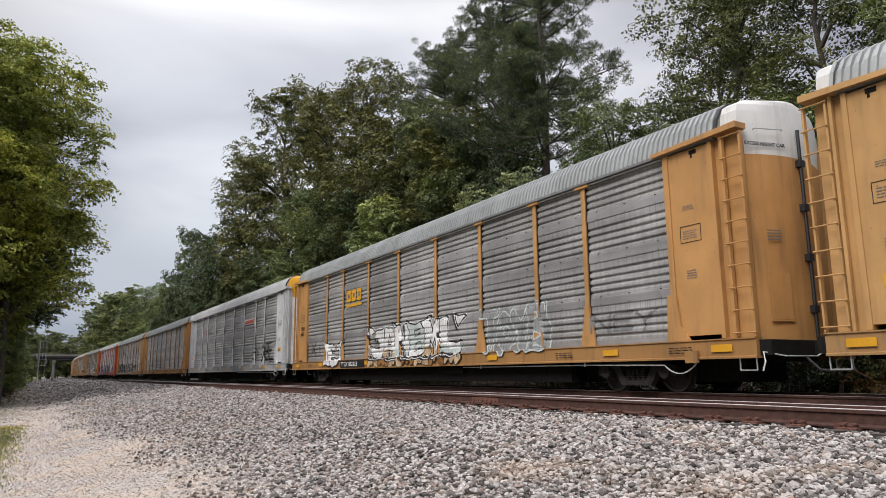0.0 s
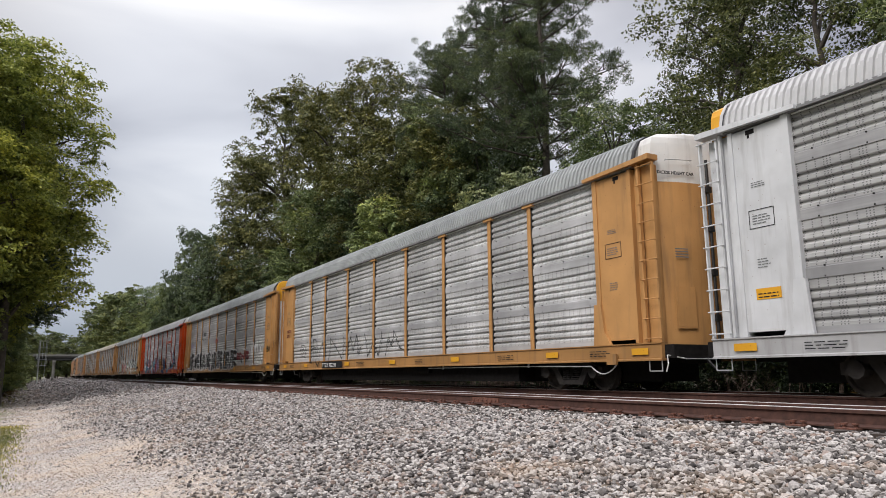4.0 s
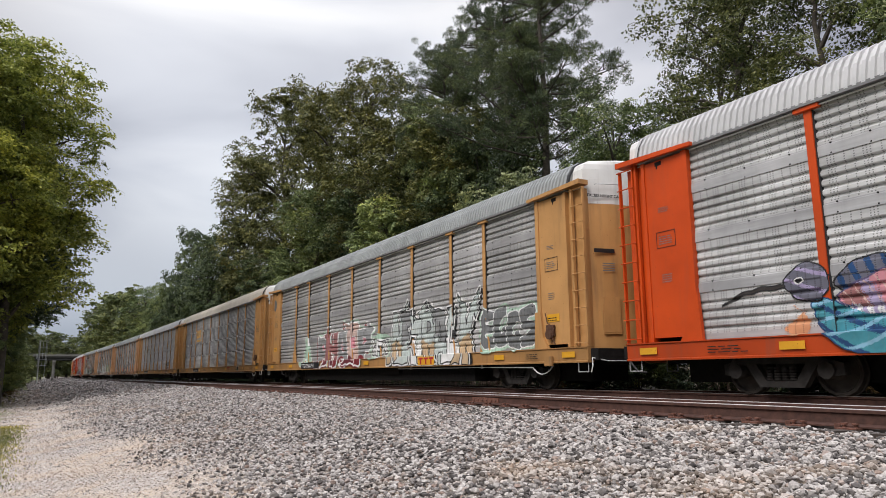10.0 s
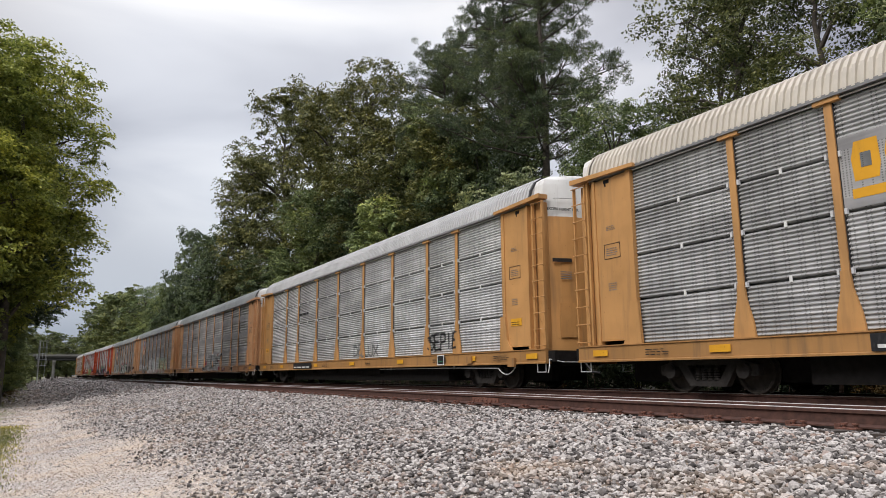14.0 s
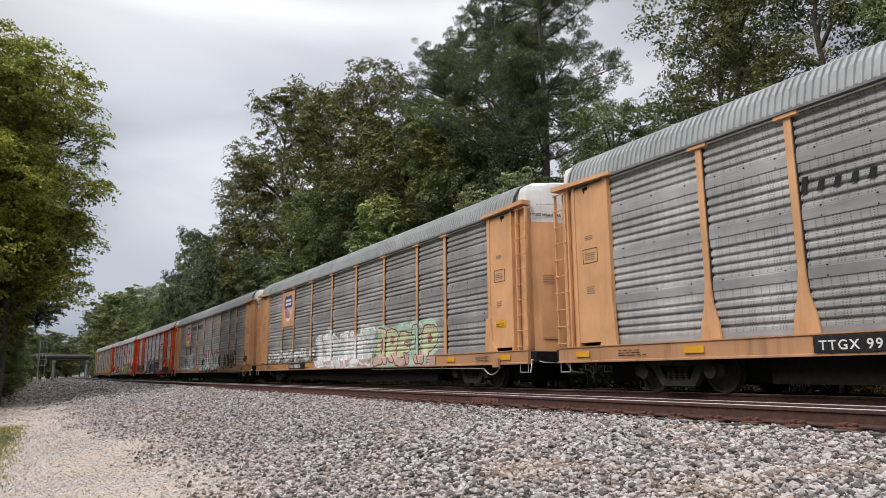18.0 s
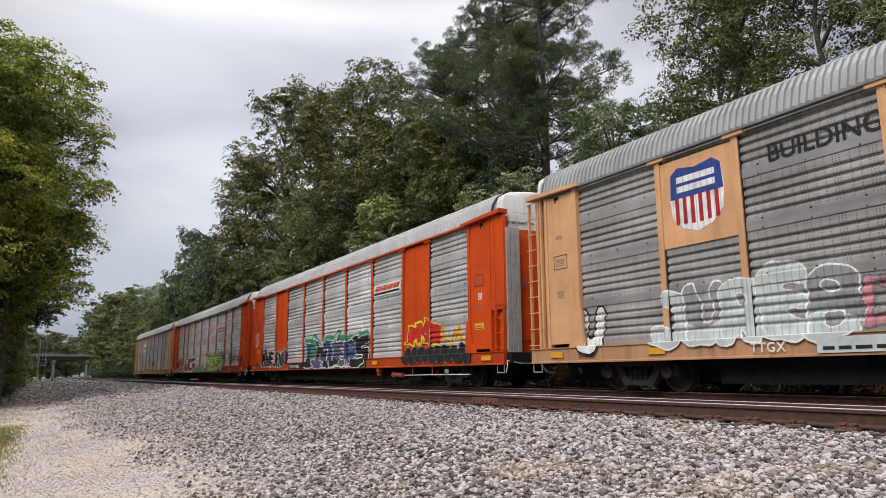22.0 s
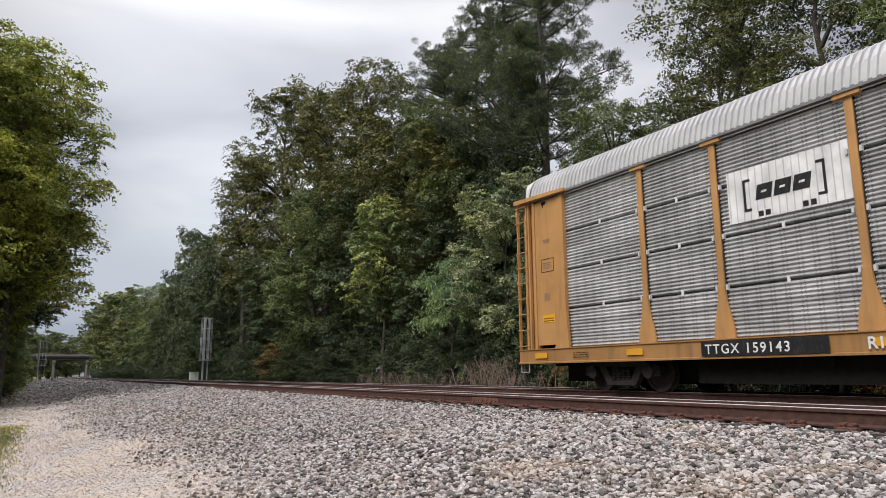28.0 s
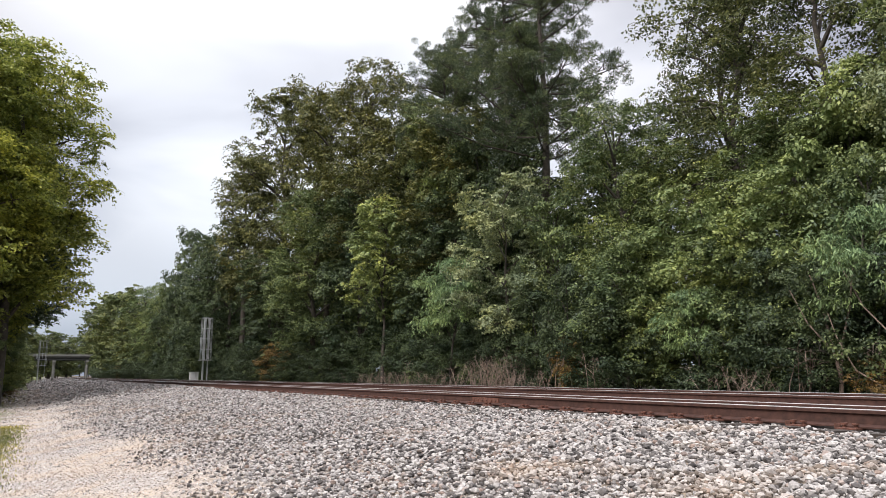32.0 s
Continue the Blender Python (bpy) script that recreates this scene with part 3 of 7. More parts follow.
        s.tube((-1.06, 0, 0), (1.06, 0, 0), 0.075, n=10)
        MESHES[k] = s.mesh("wheelset", MAT["wheel"])
    return MESHES[k]


def make_side_sill():
    a, b = -HALF_W - 0.05, -HALF_W + 0.16
    return Shape().prism([(b, SILL0 - 0.02), (a, SILL0 - 0.02), (a, SILL0 + 0.015), (a + 0.03, SILL0 + 0.03), (a + 0.03, SILL1 - 0.03), (a, SILL1 - 0.015), (a, SILL1 + 0.008), (b, SILL1 + 0.008)], -13.5, 13.5, "y")


def make_underframe():
    s = Shape()
    s.box(-1.40, 1.40, -13.3, 13.3, 0.98, 1.03)
    s.box(-0.36, 0.36, -13.45, 13.45, 0.62, 0.98)
    # added dark boxes close off the shaded space under the floor
    s.box(-1.15, 1.15, -7.9, 7.9, 0.20, 0.96)
    s.box(-0.62, 0.62, -12.6, 12.6, 0.22, 0.98)
    for y in np.arange(-12, 12.1, 1.5):
        s.box(-1.40, 1.40, y - 0.05, y + 0.05, 0.80, 0.98)
    s.box(-1.30, -0.5, -2.9, -1.6, 0.45, 0.9)
    s.tube((-1.0, 2.0, 0.62), (-1.0, 3.4, 0.62), 0.2, n=10)
    s.box(-1.25, -0.6, 5.0, 5.5, 0.5, 0.85)
    s.tube((-1.1, -8.0, 0.60), (-1.1, 8.0, 0.60), 0.025, n=6)
    return s


def make_end_sheet():
    """Plain painted sheet beside the ladder."""
    return Shape().box(-1.47, -1.36, 11.66, 12.74, SILL1 + 0.1, EAVE - 0.08)


def make_jamb():
    return Shape().box(-1.50, -1.38, 11.56, 11.70, SILL1, EAVE - 0.06)


def make_gusset():
    return Shape().prism([(11.44, SILL1), (12.0, SILL1), (11.80, SILL1 + 0.3), (11.72, 2.0), (11.5, 2.0)], -1.54, -1.46, "x")


def make_edge_strip():
    return Shape().box(-1.50, -1.32, 12.74, 12.83, SILL1 + 0.02, EAVE - 0.06)


def make_corner():
    """Slim corner post of the open ladder bay."""
    return Shape().box(-1.49, -1.42, 13.00, 13.06, SILL1 + 0.02, EAVE - 0.02)


def make_bay_panel():
    """Recessed sheet behind the ladder, folded in at the door."""
    return Shape().box(-1.375, -1.335, 12.80, 13.36, SILL1 + 0.02, EAVE - 0.06).box(-1.335, -1.20, 13.30, 13.36, SILL1 + 0.02, EAVE - 0.06)


def make_top_rail():
    s = Shape()
    s.box(-HALF_W - 0.01, -1.34, -12.9, 12.9, EAVE - 0.05, EAVE + 0.02)
    return s


def make_end_bracket():
    return Shape().prism([(11.35, EAVE - 0.05), (11.35, EAVE + 0.03), (13.5, EAVE + 0.12), (13.5, EAVE + 0.0)], -HALF_W - 0.10, -1.30, "x")


def build_car(spec):
    kind, coat, sheet, ends = spec["kind"], MAT[spec["coat"]], MAT[spec["sheet"]], spec.get("door", "white")
    post_mat = MAT[spec.get("posts", spec["coat"])]
    car = new("autorack_car")
    tagged(car, spec["label"], "railcar", "cars of the passing train")
    part("underframe", cached("underframe", make_underframe, MAT["under"]), parent=car, label="black grimy underframe and brake gear")
    part("roof", cached("roof", make_roof, MAT[spec.get("roof", "roof")]), parent=car, label="ribbed whitish sheet metal roof")
    for rz in (0, 180):
        turn = pose(0, 0, 0, 0, 0, rz)
        part("side_sill", cached("side_sill", make_side_sill, MAT[spec["coat"] + "_sill"]), parent=car, at=turn)
        part("top_rail", cached("top_rail", make_top_rail, post_mat if spec.get("solid") else MAT["fascia"]), parent=car, at=turn)
        if rz == 0 and not spec.get("solid"):
            part("eave_trim", cached("eave_trim", lambda: Shape().tube((-1.452, -11.5, EAVE - 0.085), (-1.452, 11.5, EAVE - 0.085), 0.016, n=6), MAT["white"]), parent=car, at=turn, label="thin pale trim under the roof")
        for y in POSTS[1:-1]:
            part("post", cached("post_flared" if spec.get("flare", True) else "post_plain", lambda: make_post(spec.get("flare", True)), post_mat), parent=car, at=turn @ pose(0, y, 0))
        for a, b in zip(POSTS, POSTS[1:]):
            w = round(b - a - 0.14, 3)
            if spec.get("solid") and w < 2.2:
                part("solid_panel", cached("solid_panel_%.2f" % w, lambda: Shape().box(FACE, FACE + 0.08, -w / 2, w / 2, SILL1 + 0.02, EAVE - 0.1).box(FACE - 0.03, FACE, -0.03, 0.03, SILL1 + 0.05, EAVE - 0.15), coat), parent=car, at=turn @ pose(0, (a + b) / 2, 0))
                continue
            if kind == "classic" and rz == 0:
                bolts = lambda: [sh for sh in [Shape()] for k in range(3) for h in (0.025, 0.205) for d in (-0.36, 0.0, 0.36) if sh.box(FACE - 0.010, FACE + 0.03, d * w - 0.011, d * w + 0.011, LAP + SHEET * k + h - 0.011, LAP + SHEET * k + h + 0.011)][0]
                tagged(part("rivet_strip", cached("bolts_%.2f" % w, bolts, MAT["under"]), parent=car, at=turn @ pose(0, (a + b) / 2, 0)), kind="stuff")
            part("side_sheet", cached("sheet_%s_%.2f" % (kind, w), lambda: make_sheet(kind, w), sheet), parent=car, at=turn @ pose(0, (a + b) / 2, 0))
        if spec.get("feet") and rz == 0:
            for y in POSTS[1:-1]:
                part("post_foot", cached("post_foot", lambda: Shape().prism([(-0.24, SILL1 + 0.03), (0.24, SILL1 + 0.03), (0.20, 0.90), (0.12, 0.83), (-0.12, 0.83), (-0.20, 0.90)], -HALF_W - 0.085, -HALF_W - 0.02, "x"), post_mat), parent=car, at=turn @ pose(0, y, 0))
        # thin black strips stand in for the shaded gap beside each post
        if rz == 0:
            for y in POSTS[1:-1]:
                part("seal_strip", cached("seal_strip", lambda: Shape().box(FACE - 0.010, -1.33, -0.090, -0.0705, SILL1 + 0.03, EAVE - 0.13), MAT["black"]), parent=car, at=turn @ pose(0, y, 0), label="dark strip put in for the shade beside the post")
        if kind == "modern" and rz == 0:
            for y in POSTS[1:-1]:
                for k in (1, 2, 3):
                    for dy in (-0.12, 0.12):
                        part("sheet_clip", cached("sheet_clip", lambda: Shape().box(POST_X - 0.012, FACE + 0.02, -0.022, 0.022, -0.05, 0.05, 0.006), MAT["silver"]), parent=car, at=turn @ pose(0, y + dy, SILL1 + k * 0.99))
        if kind == "modern" and rz == 0:
            for a, b in zip(POSTS, POSTS[1:]):
                for k in (1, 2, 3):
                    part("seam_clip", cached("seam_clip", lambda: Shape().box(FACE - 0.014, FACE + 0.02, -0.028, 0.028, -0.06, 0.06, 0.006), MAT["white"]), parent=car, at=turn @ pose(0, (a + b) / 2, SILL1 + k * 0.99))
        for flip in (1, -1):
            for nm, mk in (("end_sheet", make_end_sheet), ("door_jamb", make_jamb), ("gusset", make_gusset), ("edge_strip", make_edge_strip), ("corner_post", make_corner), ("end_bracket", make_end_bracket), ("bay_panel", make_bay_panel)):
                key = nm if flip > 0 else nm + "_front"

                def made(mk=mk, flip=flip):
                    s = mk()
                    s.v = [(x, y * flip, z) for x, y, z in s.v]
                    return s
                part(nm, cached(key, made, coat), parent=car, at=turn)
    for rz in (0, 180):
        turn = pose(0, 0, 0, 0, 0, rz)
        b = spec.get("bulge", 0.34)
        part("end_door", cached("door_%.2f" % b, lambda: make_door(b, 1.0, 4.62, False), MAT[spec.get("door_low", spec["coat"])]), parent=car, at=turn)
        part("door_top", cached("doortop_%.2f" % b, lambda: make_door(b, 4.62, 5.7, True), MAT[ends]), parent=car, at=turn)
        part("roof_edge", cached("roof_edge", make_roof_edge, MAT["black"]), parent=car, at=turn, label="dark rim of the roof end")
        part("end_sill", cached("end_sill", lambda: Shape().box(-1.45, 1.45, -13.72, -13.45, 0.72, 1.0, 0.03), MAT["under"]), parent=car, at=turn)
        part("coupler", cached("coupler", lambda: Shape().box(-0.13, 0.13, -14.05, -13.3, 0.74, 0.98, 0.03).box(-0.2, 0.2, -14.2, -13.95, 0.70, 1.02, 0.07), MAT["under"]), parent=car, at=turn)
        short = spec.get("short")
        if short:
            for yy in (-13.11, 13.11):
                part("end_panel", cached("end_panel", lambda: Shape().box(-1.475, -1.37, -0.39, 0.39, 2.25, EAVE - 0.04), coat), parent=car, at=turn @ pose(0, yy, 0))
        for yy in (-13.50, 13.08):
            lad = part("ladder", cached("ladder_stiles_low", lambda: Shape().box(-1.52, -1.44, 0.0, 0.035, SILL1 - 0.3, 2.3).box(-1.52, -1.44, 0.405, 0.44, SILL1 - 0.3, 2.3), coat) if short else cached("ladder_stiles", lambda: Shape().box(-1.52, -1.44, 0.0, 0.035, SILL1 + 0.02, EAVE - 0.06).box(-1.52, -1.44, 0.405, 0.44, SILL1 + 0.02, EAVE - 0.06), coat), parent=car, at=turn @ pose(0, yy, 0))
            for k in range(4 if short else 10):
                part("rung", cached("rung", lambda: Shape().tube((-1.54, -0.03, 0), (-1.54, 0.47, 0), 0.013, n=6), coat), parent=lad, at=pose(0, 0, SILL1 + 0.10 + k * 0.425))
            part("stirrup", cached("stirrup", lambda: Shape().tube((-1.5, 0.05, 0.72), (-1.5, 0.05, 0.45), 0.014).tube((-1.5, 0.05, 0.45), (-1.5, 0.40, 0.45), 0.014).tube((-1.5, 0.40, 0.45), (-1.5, 0.40, 0.72), 0.014), MAT["steel"]), parent=car, at=turn @ pose(0, yy, 0))
    for y in (-10.1, 10.1):
        add_truck(car, y, True)
    return car


DK, MD, LT = "zinc_dark", "zinc", "zinc_light"
CARS = [
    dict(kind="classic", coat="tan", sheet=MD, door="white", label="tan and grey autorack car with ribbed side sheets"),
    dict(kind="classic", coat="yellow", sheet=DK, door="white", label="yellow autorack car with dark ribbed sheets and white graffiti"),
    dict(kind="classic", coat="silver", feet=True, sheet=MD, door="bright", door_low="white", roof="roof_white", label="silver grey autorack car with black scribbled graffiti"),
    dict(kind="classic", coat="yellow", sheet=LT, door="white", flare=False, label="yellow autorack car with bright zinc side sheets"),
    dict(kind="classic", coat="yellow", sheet=MD, door="bright", door_low="white", bulge=0.08, flare=False, short=True, label="yellow autorack car with big black and white bubble graffiti"),
    dict(kind="classic", coat="orange", sheet=LT, door="white", flare=False, roof="roof_white", label="orange autorack car with bright sheets and colourful graffiti"),
    dict(kind="classic", coat="yellow", sheet="zinc_dull", door="white", label="yellow autorack car with a long graffiti along its base"),
    dict(kind="modern", coat="yellow", sheet="zinc_fine", door="white", roof="roof_cream", label="clean yellow autorack car with finely ribbed sheets"),
    dict(kind="modern", coat="yellow", sheet="zinc_fine", door="white", roof="roof_white", label="yellow autorack car with small black scribbles"),
    dict(kind="classic", coat="peach", sheet="zinc_dull", door="white", label="faded orange autorack car with dull weathered sheets"),
    dict(kind="classic", coat="peach", sheet=DK, door="white", flare=False, label="faded orange autorack car with a shield and pale graffiti"),
    dict(kind="classic", coat="peach", sheet=DK, door="white", flare=False, label="dusty orange autorack car with a shield and silver graffiti"),
    dict(kind="classic", coat="orange", sheet=LT, door="white", door_low="orange", bulge=0.2, flare=False, solid=True, short=True, roof="roof_white", label="orange autorack car with solid doors and blue graffiti"),
    dict(kind="classic", coat="orange", sheet=LT, door="white", roof="roof_white", label="orange autorack car with green and maroon graffiti"),
    dict(kind="modern", coat="yellow", sheet="zinc_fine", door="white", roof="roof_white", label="yellow autorack car with dark number panel, last of the train"),
]
FLEET = [build_car(c) for c in CARS]


# ---- paintwork on the cars: graffiti, marks, lettering ----
def spray(name, c):
    """Weathered spray paint; the vent holes of the sheet stay open in it."""
    n = Nodes("spray_" + name)
    f = n.noise(3.0, 5)
    fine = n.noise(18, 4, (1, 1, 0.35))
    col = n.ramp(f, [(0.3, scaled(c, 0.72)), (0.7, scaled(c, 1.15))])
    col = n.mix(n.ramp(fine, [(0.52, (0, 0, 0)), (0.78, (0.12, 0.12, 0.12))]), col, (0.25, 0.245, 0.24))
    xyz = n.t.nodes.new("ShaderNodeSeparateXYZ")
    n.link(n.co.outputs["Object"], xyz.inputs[0])

    def op(kind, p, q):
        m = n.t.nodes.new("ShaderNodeMath")
        m.operation = kind
        for sock, v in zip(m.inputs, (p, q)):
            if isinstance(v, (int, float)):
                sock.default_value = v
            else:
                n.link(v, sock)
        return m.outputs[0]

    column = op("LESS_THAN", op("FRACT", op("MULTIPLY", xyz.outputs["Y"], 6.8), 0.0), 0.17)
    row = op("LESS_THAN", op("FRACT", op("MULTIPLY", xyz.outputs["Z"], 28.0), 0.0), 0.5)
    above = op("GREATER_THAN", xyz.outputs["Z"], 1.06)
    hole = op("MULTIPLY", op("MULTIPLY", op("MULTIPLY", column, row), above), 0.6)
    col = n.mix(hole, col, (0.03, 0.03, 0.03))
    n.bsdf.inputs["Specular IOR Level"].default_value = 0.22
    return n.done(col, 0.6)


INK = {k: spray(k, c) for k, c in dict(
    white=(0.72, 0.72, 0.72), black=(0.018, 0.018, 0.02), teal=(0.06, 0.25, 0.31), red=(0.36, 0.02, 0.03), lavender=(0.34, 0.29, 0.46), brown=(0.30, 0.14, 0.045), navy=(0.02, 0.06, 0.16),
    maroon=(0.20, 0.028, 0.035), lime=(0.30, 0.44, 0.11), green=(0.04, 0.23, 0.10), mint=(0.38, 0.52, 0.42), pale=(0.52, 0.55, 0.36), pink=(0.52, 0.22, 0.26), yellow=(0.70, 0.50, 0.03),
    orange=(0.62, 0.22, 0.03), silver=(0.50, 0.55, 0.54), violet=(0.10, 0.08, 0.16), tan=(0.52, 0.38, 0.24), grey=(0.16, 0.165, 0.17), skyblue=(0.22, 0.42, 0.56), blue=(0.03, 0.06, 0.26),
    smoke=(0.04, 0.034, 0.032), pearl=(0.66, 0.66, 0.665), zinc=(0.26, 0.265, 0.27), wine=(0.14, 0.03, 0.04), scarlet=(0.52, 0.07, 0.02), blush=(0.52, 0.38, 0.34), rose=(0.30, 0.13, 0.13), crimson=(0.58, 0.025, 0.018), slate=(0.13, 0.13, 0.17), dusk=(0.17, 0.22, 0.36), peach=(0.58, 0.28, 0.15)).items()}

GLYPHS = {
    "A": "0,0 .45,1 .55,1 1,0|.25,.38 .75,.38", "B": "0,0 0,1 .7,.95 .75,.6 .1,.5|.2,.5 .95,.4 .9,.05 0,0", "D": "0,0 0,1 .7,.9 1,.5 .7,.1 0,0",
    "E": "1,1 0,.95 0,0 1,.05|0,.5 .8,.52", "G": "1,.85 .5,1 .05,.6 .15,.1 .6,0 1,.2 1,.5 .6,.5", "I": ".5,0 .5,1", "K": "0,0 0,1|1,1 .1,.5 1,0",
    "L": "0,1 0,0 1,.05", "M": "0,0 .1,1 .5,.45 .9,1 1,0", "N": "0,0 .05,1 .95,0 1,1", "O": ".5,1 .05,.7 .05,.3 .5,0 .95,.3 .95,.7 .5,1", "P": "0,0 0,1 .9,.95 .95,.55 .1,.45",
    "S": "1,.85 .5,1 .08,.8 .2,.55 .8,.45 .95,.2 .5,0 0,.12", "T": "0,1 1,1|.5,1 .5,0", "U": "0,1 .05,.2 .5,0 .95,.2 1,1", "W": "0,1 .2,0 .5,.6 .8,0 1,1", "X": "0,0 1,1|0,1 1,0", "Y": "0,1 .5,.5 1,1|.5,.5 .5,0",
    "F": "0,0 0,1 1,1|0,.5 .75,.5", "o": ".5,.5 .5,.55", "~": "0,.2 .3,.9 .45,.3 .7,1 .8,.1 1,.5", "^": "0,0 .2,.75 .35,.35 .55,1 .7,.3 1,.1", "@": "0,.5 .3,.95 .7,.9 1,.5 .7,.05 .3,.1 .25,.6 .65,.65 .6,.3",
}


def surface_x(spec, u, z):
    """X of the car's near side at u metres towards its leading end and height z."""
    x = FACE + sheet_depth(spec["kind"], z)
    x = np.where(np.abs(u) > 11.7, -1.475, x)
    if spec.get("solid"):
        x = np.where((np.abs(u) > 6.95) & (np.abs(u) < 8.93), FACE - 0.034, x)
    for p in POSTS:
        d = np.abs(u - p)
        x = np.where(d < 0.075, POST_X, x)
        if spec.get("flare", True):
            x = np.where((d < 0.075 + np.clip((2.05 - z) / 1.0, 0, 1) * 0.165) & (z < 2.05), POST_X - 0.022, x)
    return np.where(z < SILL1 + 0.02, -HALF_W - 0.062, x) - 0.006


def paint_mesh(car, spec, us, U, Z, cls, mats, lift, label):
    """A skin of paint over the cells that have a colour, lying on the ribs."""
    r, c = np.nonzero(cls[:-1, :-1] >= 0)
    bare = np.flatnonzero(np.bincount(c, minlength=len(us)) == 0)
    stops = [g[len(g) // 2] for g in np.split(bare, np.flatnonzero(np.diff(bare) > 1) + 1) if len(g) > 1 and g[0] > c.min() and g[-1] < c.max()] if len(bare) else []
    if stops:
        # one skin for each stretch between bare gaps
        for lo, hi in zip([0] + stops, stops + [len(us)]):
            piece = np.full(cls.shape, -1)
            piece[:, lo:hi] = cls[:, lo:hi]
            paint_mesh(car, spec, us, U, Z, piece, mats, lift, label)
        return None
    # runs of one colour at one depth become one strip
    X = surface_x(spec, U, Z) - lift
    same = (r[1:] == r[:-1]) & (c[1:] == c[:-1] + 1) & (c[1:] % 3 > 0) & (cls[r[1:], c[1:]] == cls[r[:-1], c[:-1]])
    for k in (0, 1):
        same &= np.abs(X[r[1:] + k, c[1:]] - X[r[:-1] + k, c[:-1]]) + np.abs(X[r[1:] + k, c[1:] + 1] - X[r[1:] + k, c[1:]]) < 1e-4
    first = np.flatnonzero(np.concatenate([[True], ~same]))
    last = np.concatenate([first[1:], [len(r)]]) - 1
    r, c, c1 = r[first], c[first], c[last] + 1
    nu = len(us)
    used, inv = np.unique(np.stack([r * nu + c, r * nu + c1, (r + 1) * nu + c1, (r + 1) * nu + c], -1), return_inverse=True)
    v = np.stack([X.ravel()[used], -U.ravel()[used], Z.ravel()[used]], -1).astype(np.float32)
    f = inv.reshape(-1).astype(np.int32)
    me = bpy.data.meshes.new("graffiti")
    me.vertices.add(len(v))
    me.vertices.foreach_set("co", v.ravel())
    me.loops.add(len(f))
    me.loops.foreach_set("vertex_index", f)
    me.polygons.add(len(f) // 4)
    me.polygons.foreach_set("loop_start", np.arange(0, len(f), 4, dtype=np.int32))
    me.polygons.foreach_set("loop_total", np.full(len(f) // 4, 4, np.int32))
    for m in mats:
        me.materials.append(INK[m])
    me.polygons.foreach_set("material_index", cls[r, c].astype(np.int32))
    me.update(calc_edges=True)
    return part("graffiti", me, parent=car, label=label or "spray-painted graffiti letters")


# fat letters: outline, then the counters
FAT = {
    "A": "0,0 .22,1 .8,1 1,0 .68,0 .62,.22 .38,.22 .32,0|.40,.42 .5,.78 .60,.42", "B": "0,0 0,1 .7,1 .95,.8 .85,.55 1,.3 .8,0|.3,.65 .3,.82 .6,.78 .6,.66|.3,.2 .3,.42 .65,.4 .65,.22",
    "C": "1,.7 .95,1 .3,1 0,.75 0,.25 .3,0 .95,0 1,.32 .6,.35 .45,.45 .45,.6 .6,.68", "D": "0,0 0,1 .65,1 1,.72 1,.28 .65,0|.36,.3 .36,.72 .6,.65 .6,.36",
    "E": "0,0 0,1 .95,1 1,.72 .5,.72 .5,.62 .9,.6 .9,.42 .5,.4 .5,.3 1,.28 .95,0", "F": "0,0 0,1 .95,1 1,.7 .48,.7 .48,.6 .88,.58 .88,.36 .45,.36 .45,0",
    "G": "1,.7 .95,1 .3,1 0,.75 0,.25 .3,0 1,0 1,.5 .6,.5 .6,.32 .45,.42 .45,.6 .6,.7", "H": "0,0 0,1 .38,1 .38,.62 .62,.62 .62,1 1,1 1,0 .62,0 .62,.36 .38,.36 .38,0",
    "I": ".2,0 .2,1 .8,1 .8,0", "J": "0,.4 0,.1 .3,0 .8,0 1,.2 1,1 .35,1 .35,.72 .6,.7 .6,.36 .4,.36", "K": "0,0 0,1 .4,1 .4,.66 .65,1 1,1 .68,.52 1,0 .6,0 .4,.34 .4,0",
    "L": "0,0 0,1 .42,1 .42,.34 1,.34 1,0", "M": "0,0 .05,1 .35,1 .5,.7 .65,1 .95,1 1,0 .7,0 .68,.5 .5,.25 .32,.5 .3,0", "N": "0,0 0,1 .35,1 .62,.5 .62,1 1,1 1,0 .66,0 .38,.5 .38,0",
    "O": "0,.25 0,.75 .25,1 .75,1 1,.75 1,.25 .75,0 .25,0|.40,.36 .40,.66 .60,.66 .60,.36", "P": "0,0 0,1 .75,1 1,.8 1,.5 .75,.33 .45,.33 .45,0|.4,.56 .4,.78 .62,.73 .62,.6",
    "R": "0,0 0,1 .75,1 1,.8 .98,.55 .8,.42 1,0 .62,0 .45,.34 .42,0|.38,.58 .38,.8 .62,.75 .62,.62", "S": "0,0 .02,.3 .55,.32 .58,.4 .1,.45 0,.65 .05,.9 .3,1 .98,1 .95,.7 .48,.68 .45,.62 .9,.56 1,.38 .95,.12 .7,0",
    "T": "0,.66 0,1 1,1 1,.66 .7,.66 .7,0 .3,0 .3,.66", "U": "0,1 0,.25 .25,0 .75,0 1,.25 1,1 .62,1 .62,.4 .5,.32 .38,.4 .38,1", "W": "0,1 .08,0 .38,0 .5,.35 .62,0 .92,0 1,1 .7,1 .68,.5 .5,.8 .32,.5 .3,1",
    "Z": "0,1 1,1 1,.72 .5,.32 1,.32 1,0 0,0 0,.3 .5,.68 0,.68",
}


def rounded(pts, passes):
    """Cuts the corners of a closed line."""
    for _ in range(passes):
        pts = [(a[0] * (1 - k) + b[0] * k, a[1] * (1 - k) + b[1] * k) for a, b in zip(pts, pts[1:] + pts[:1]) for k in (0.25, 0.75)]
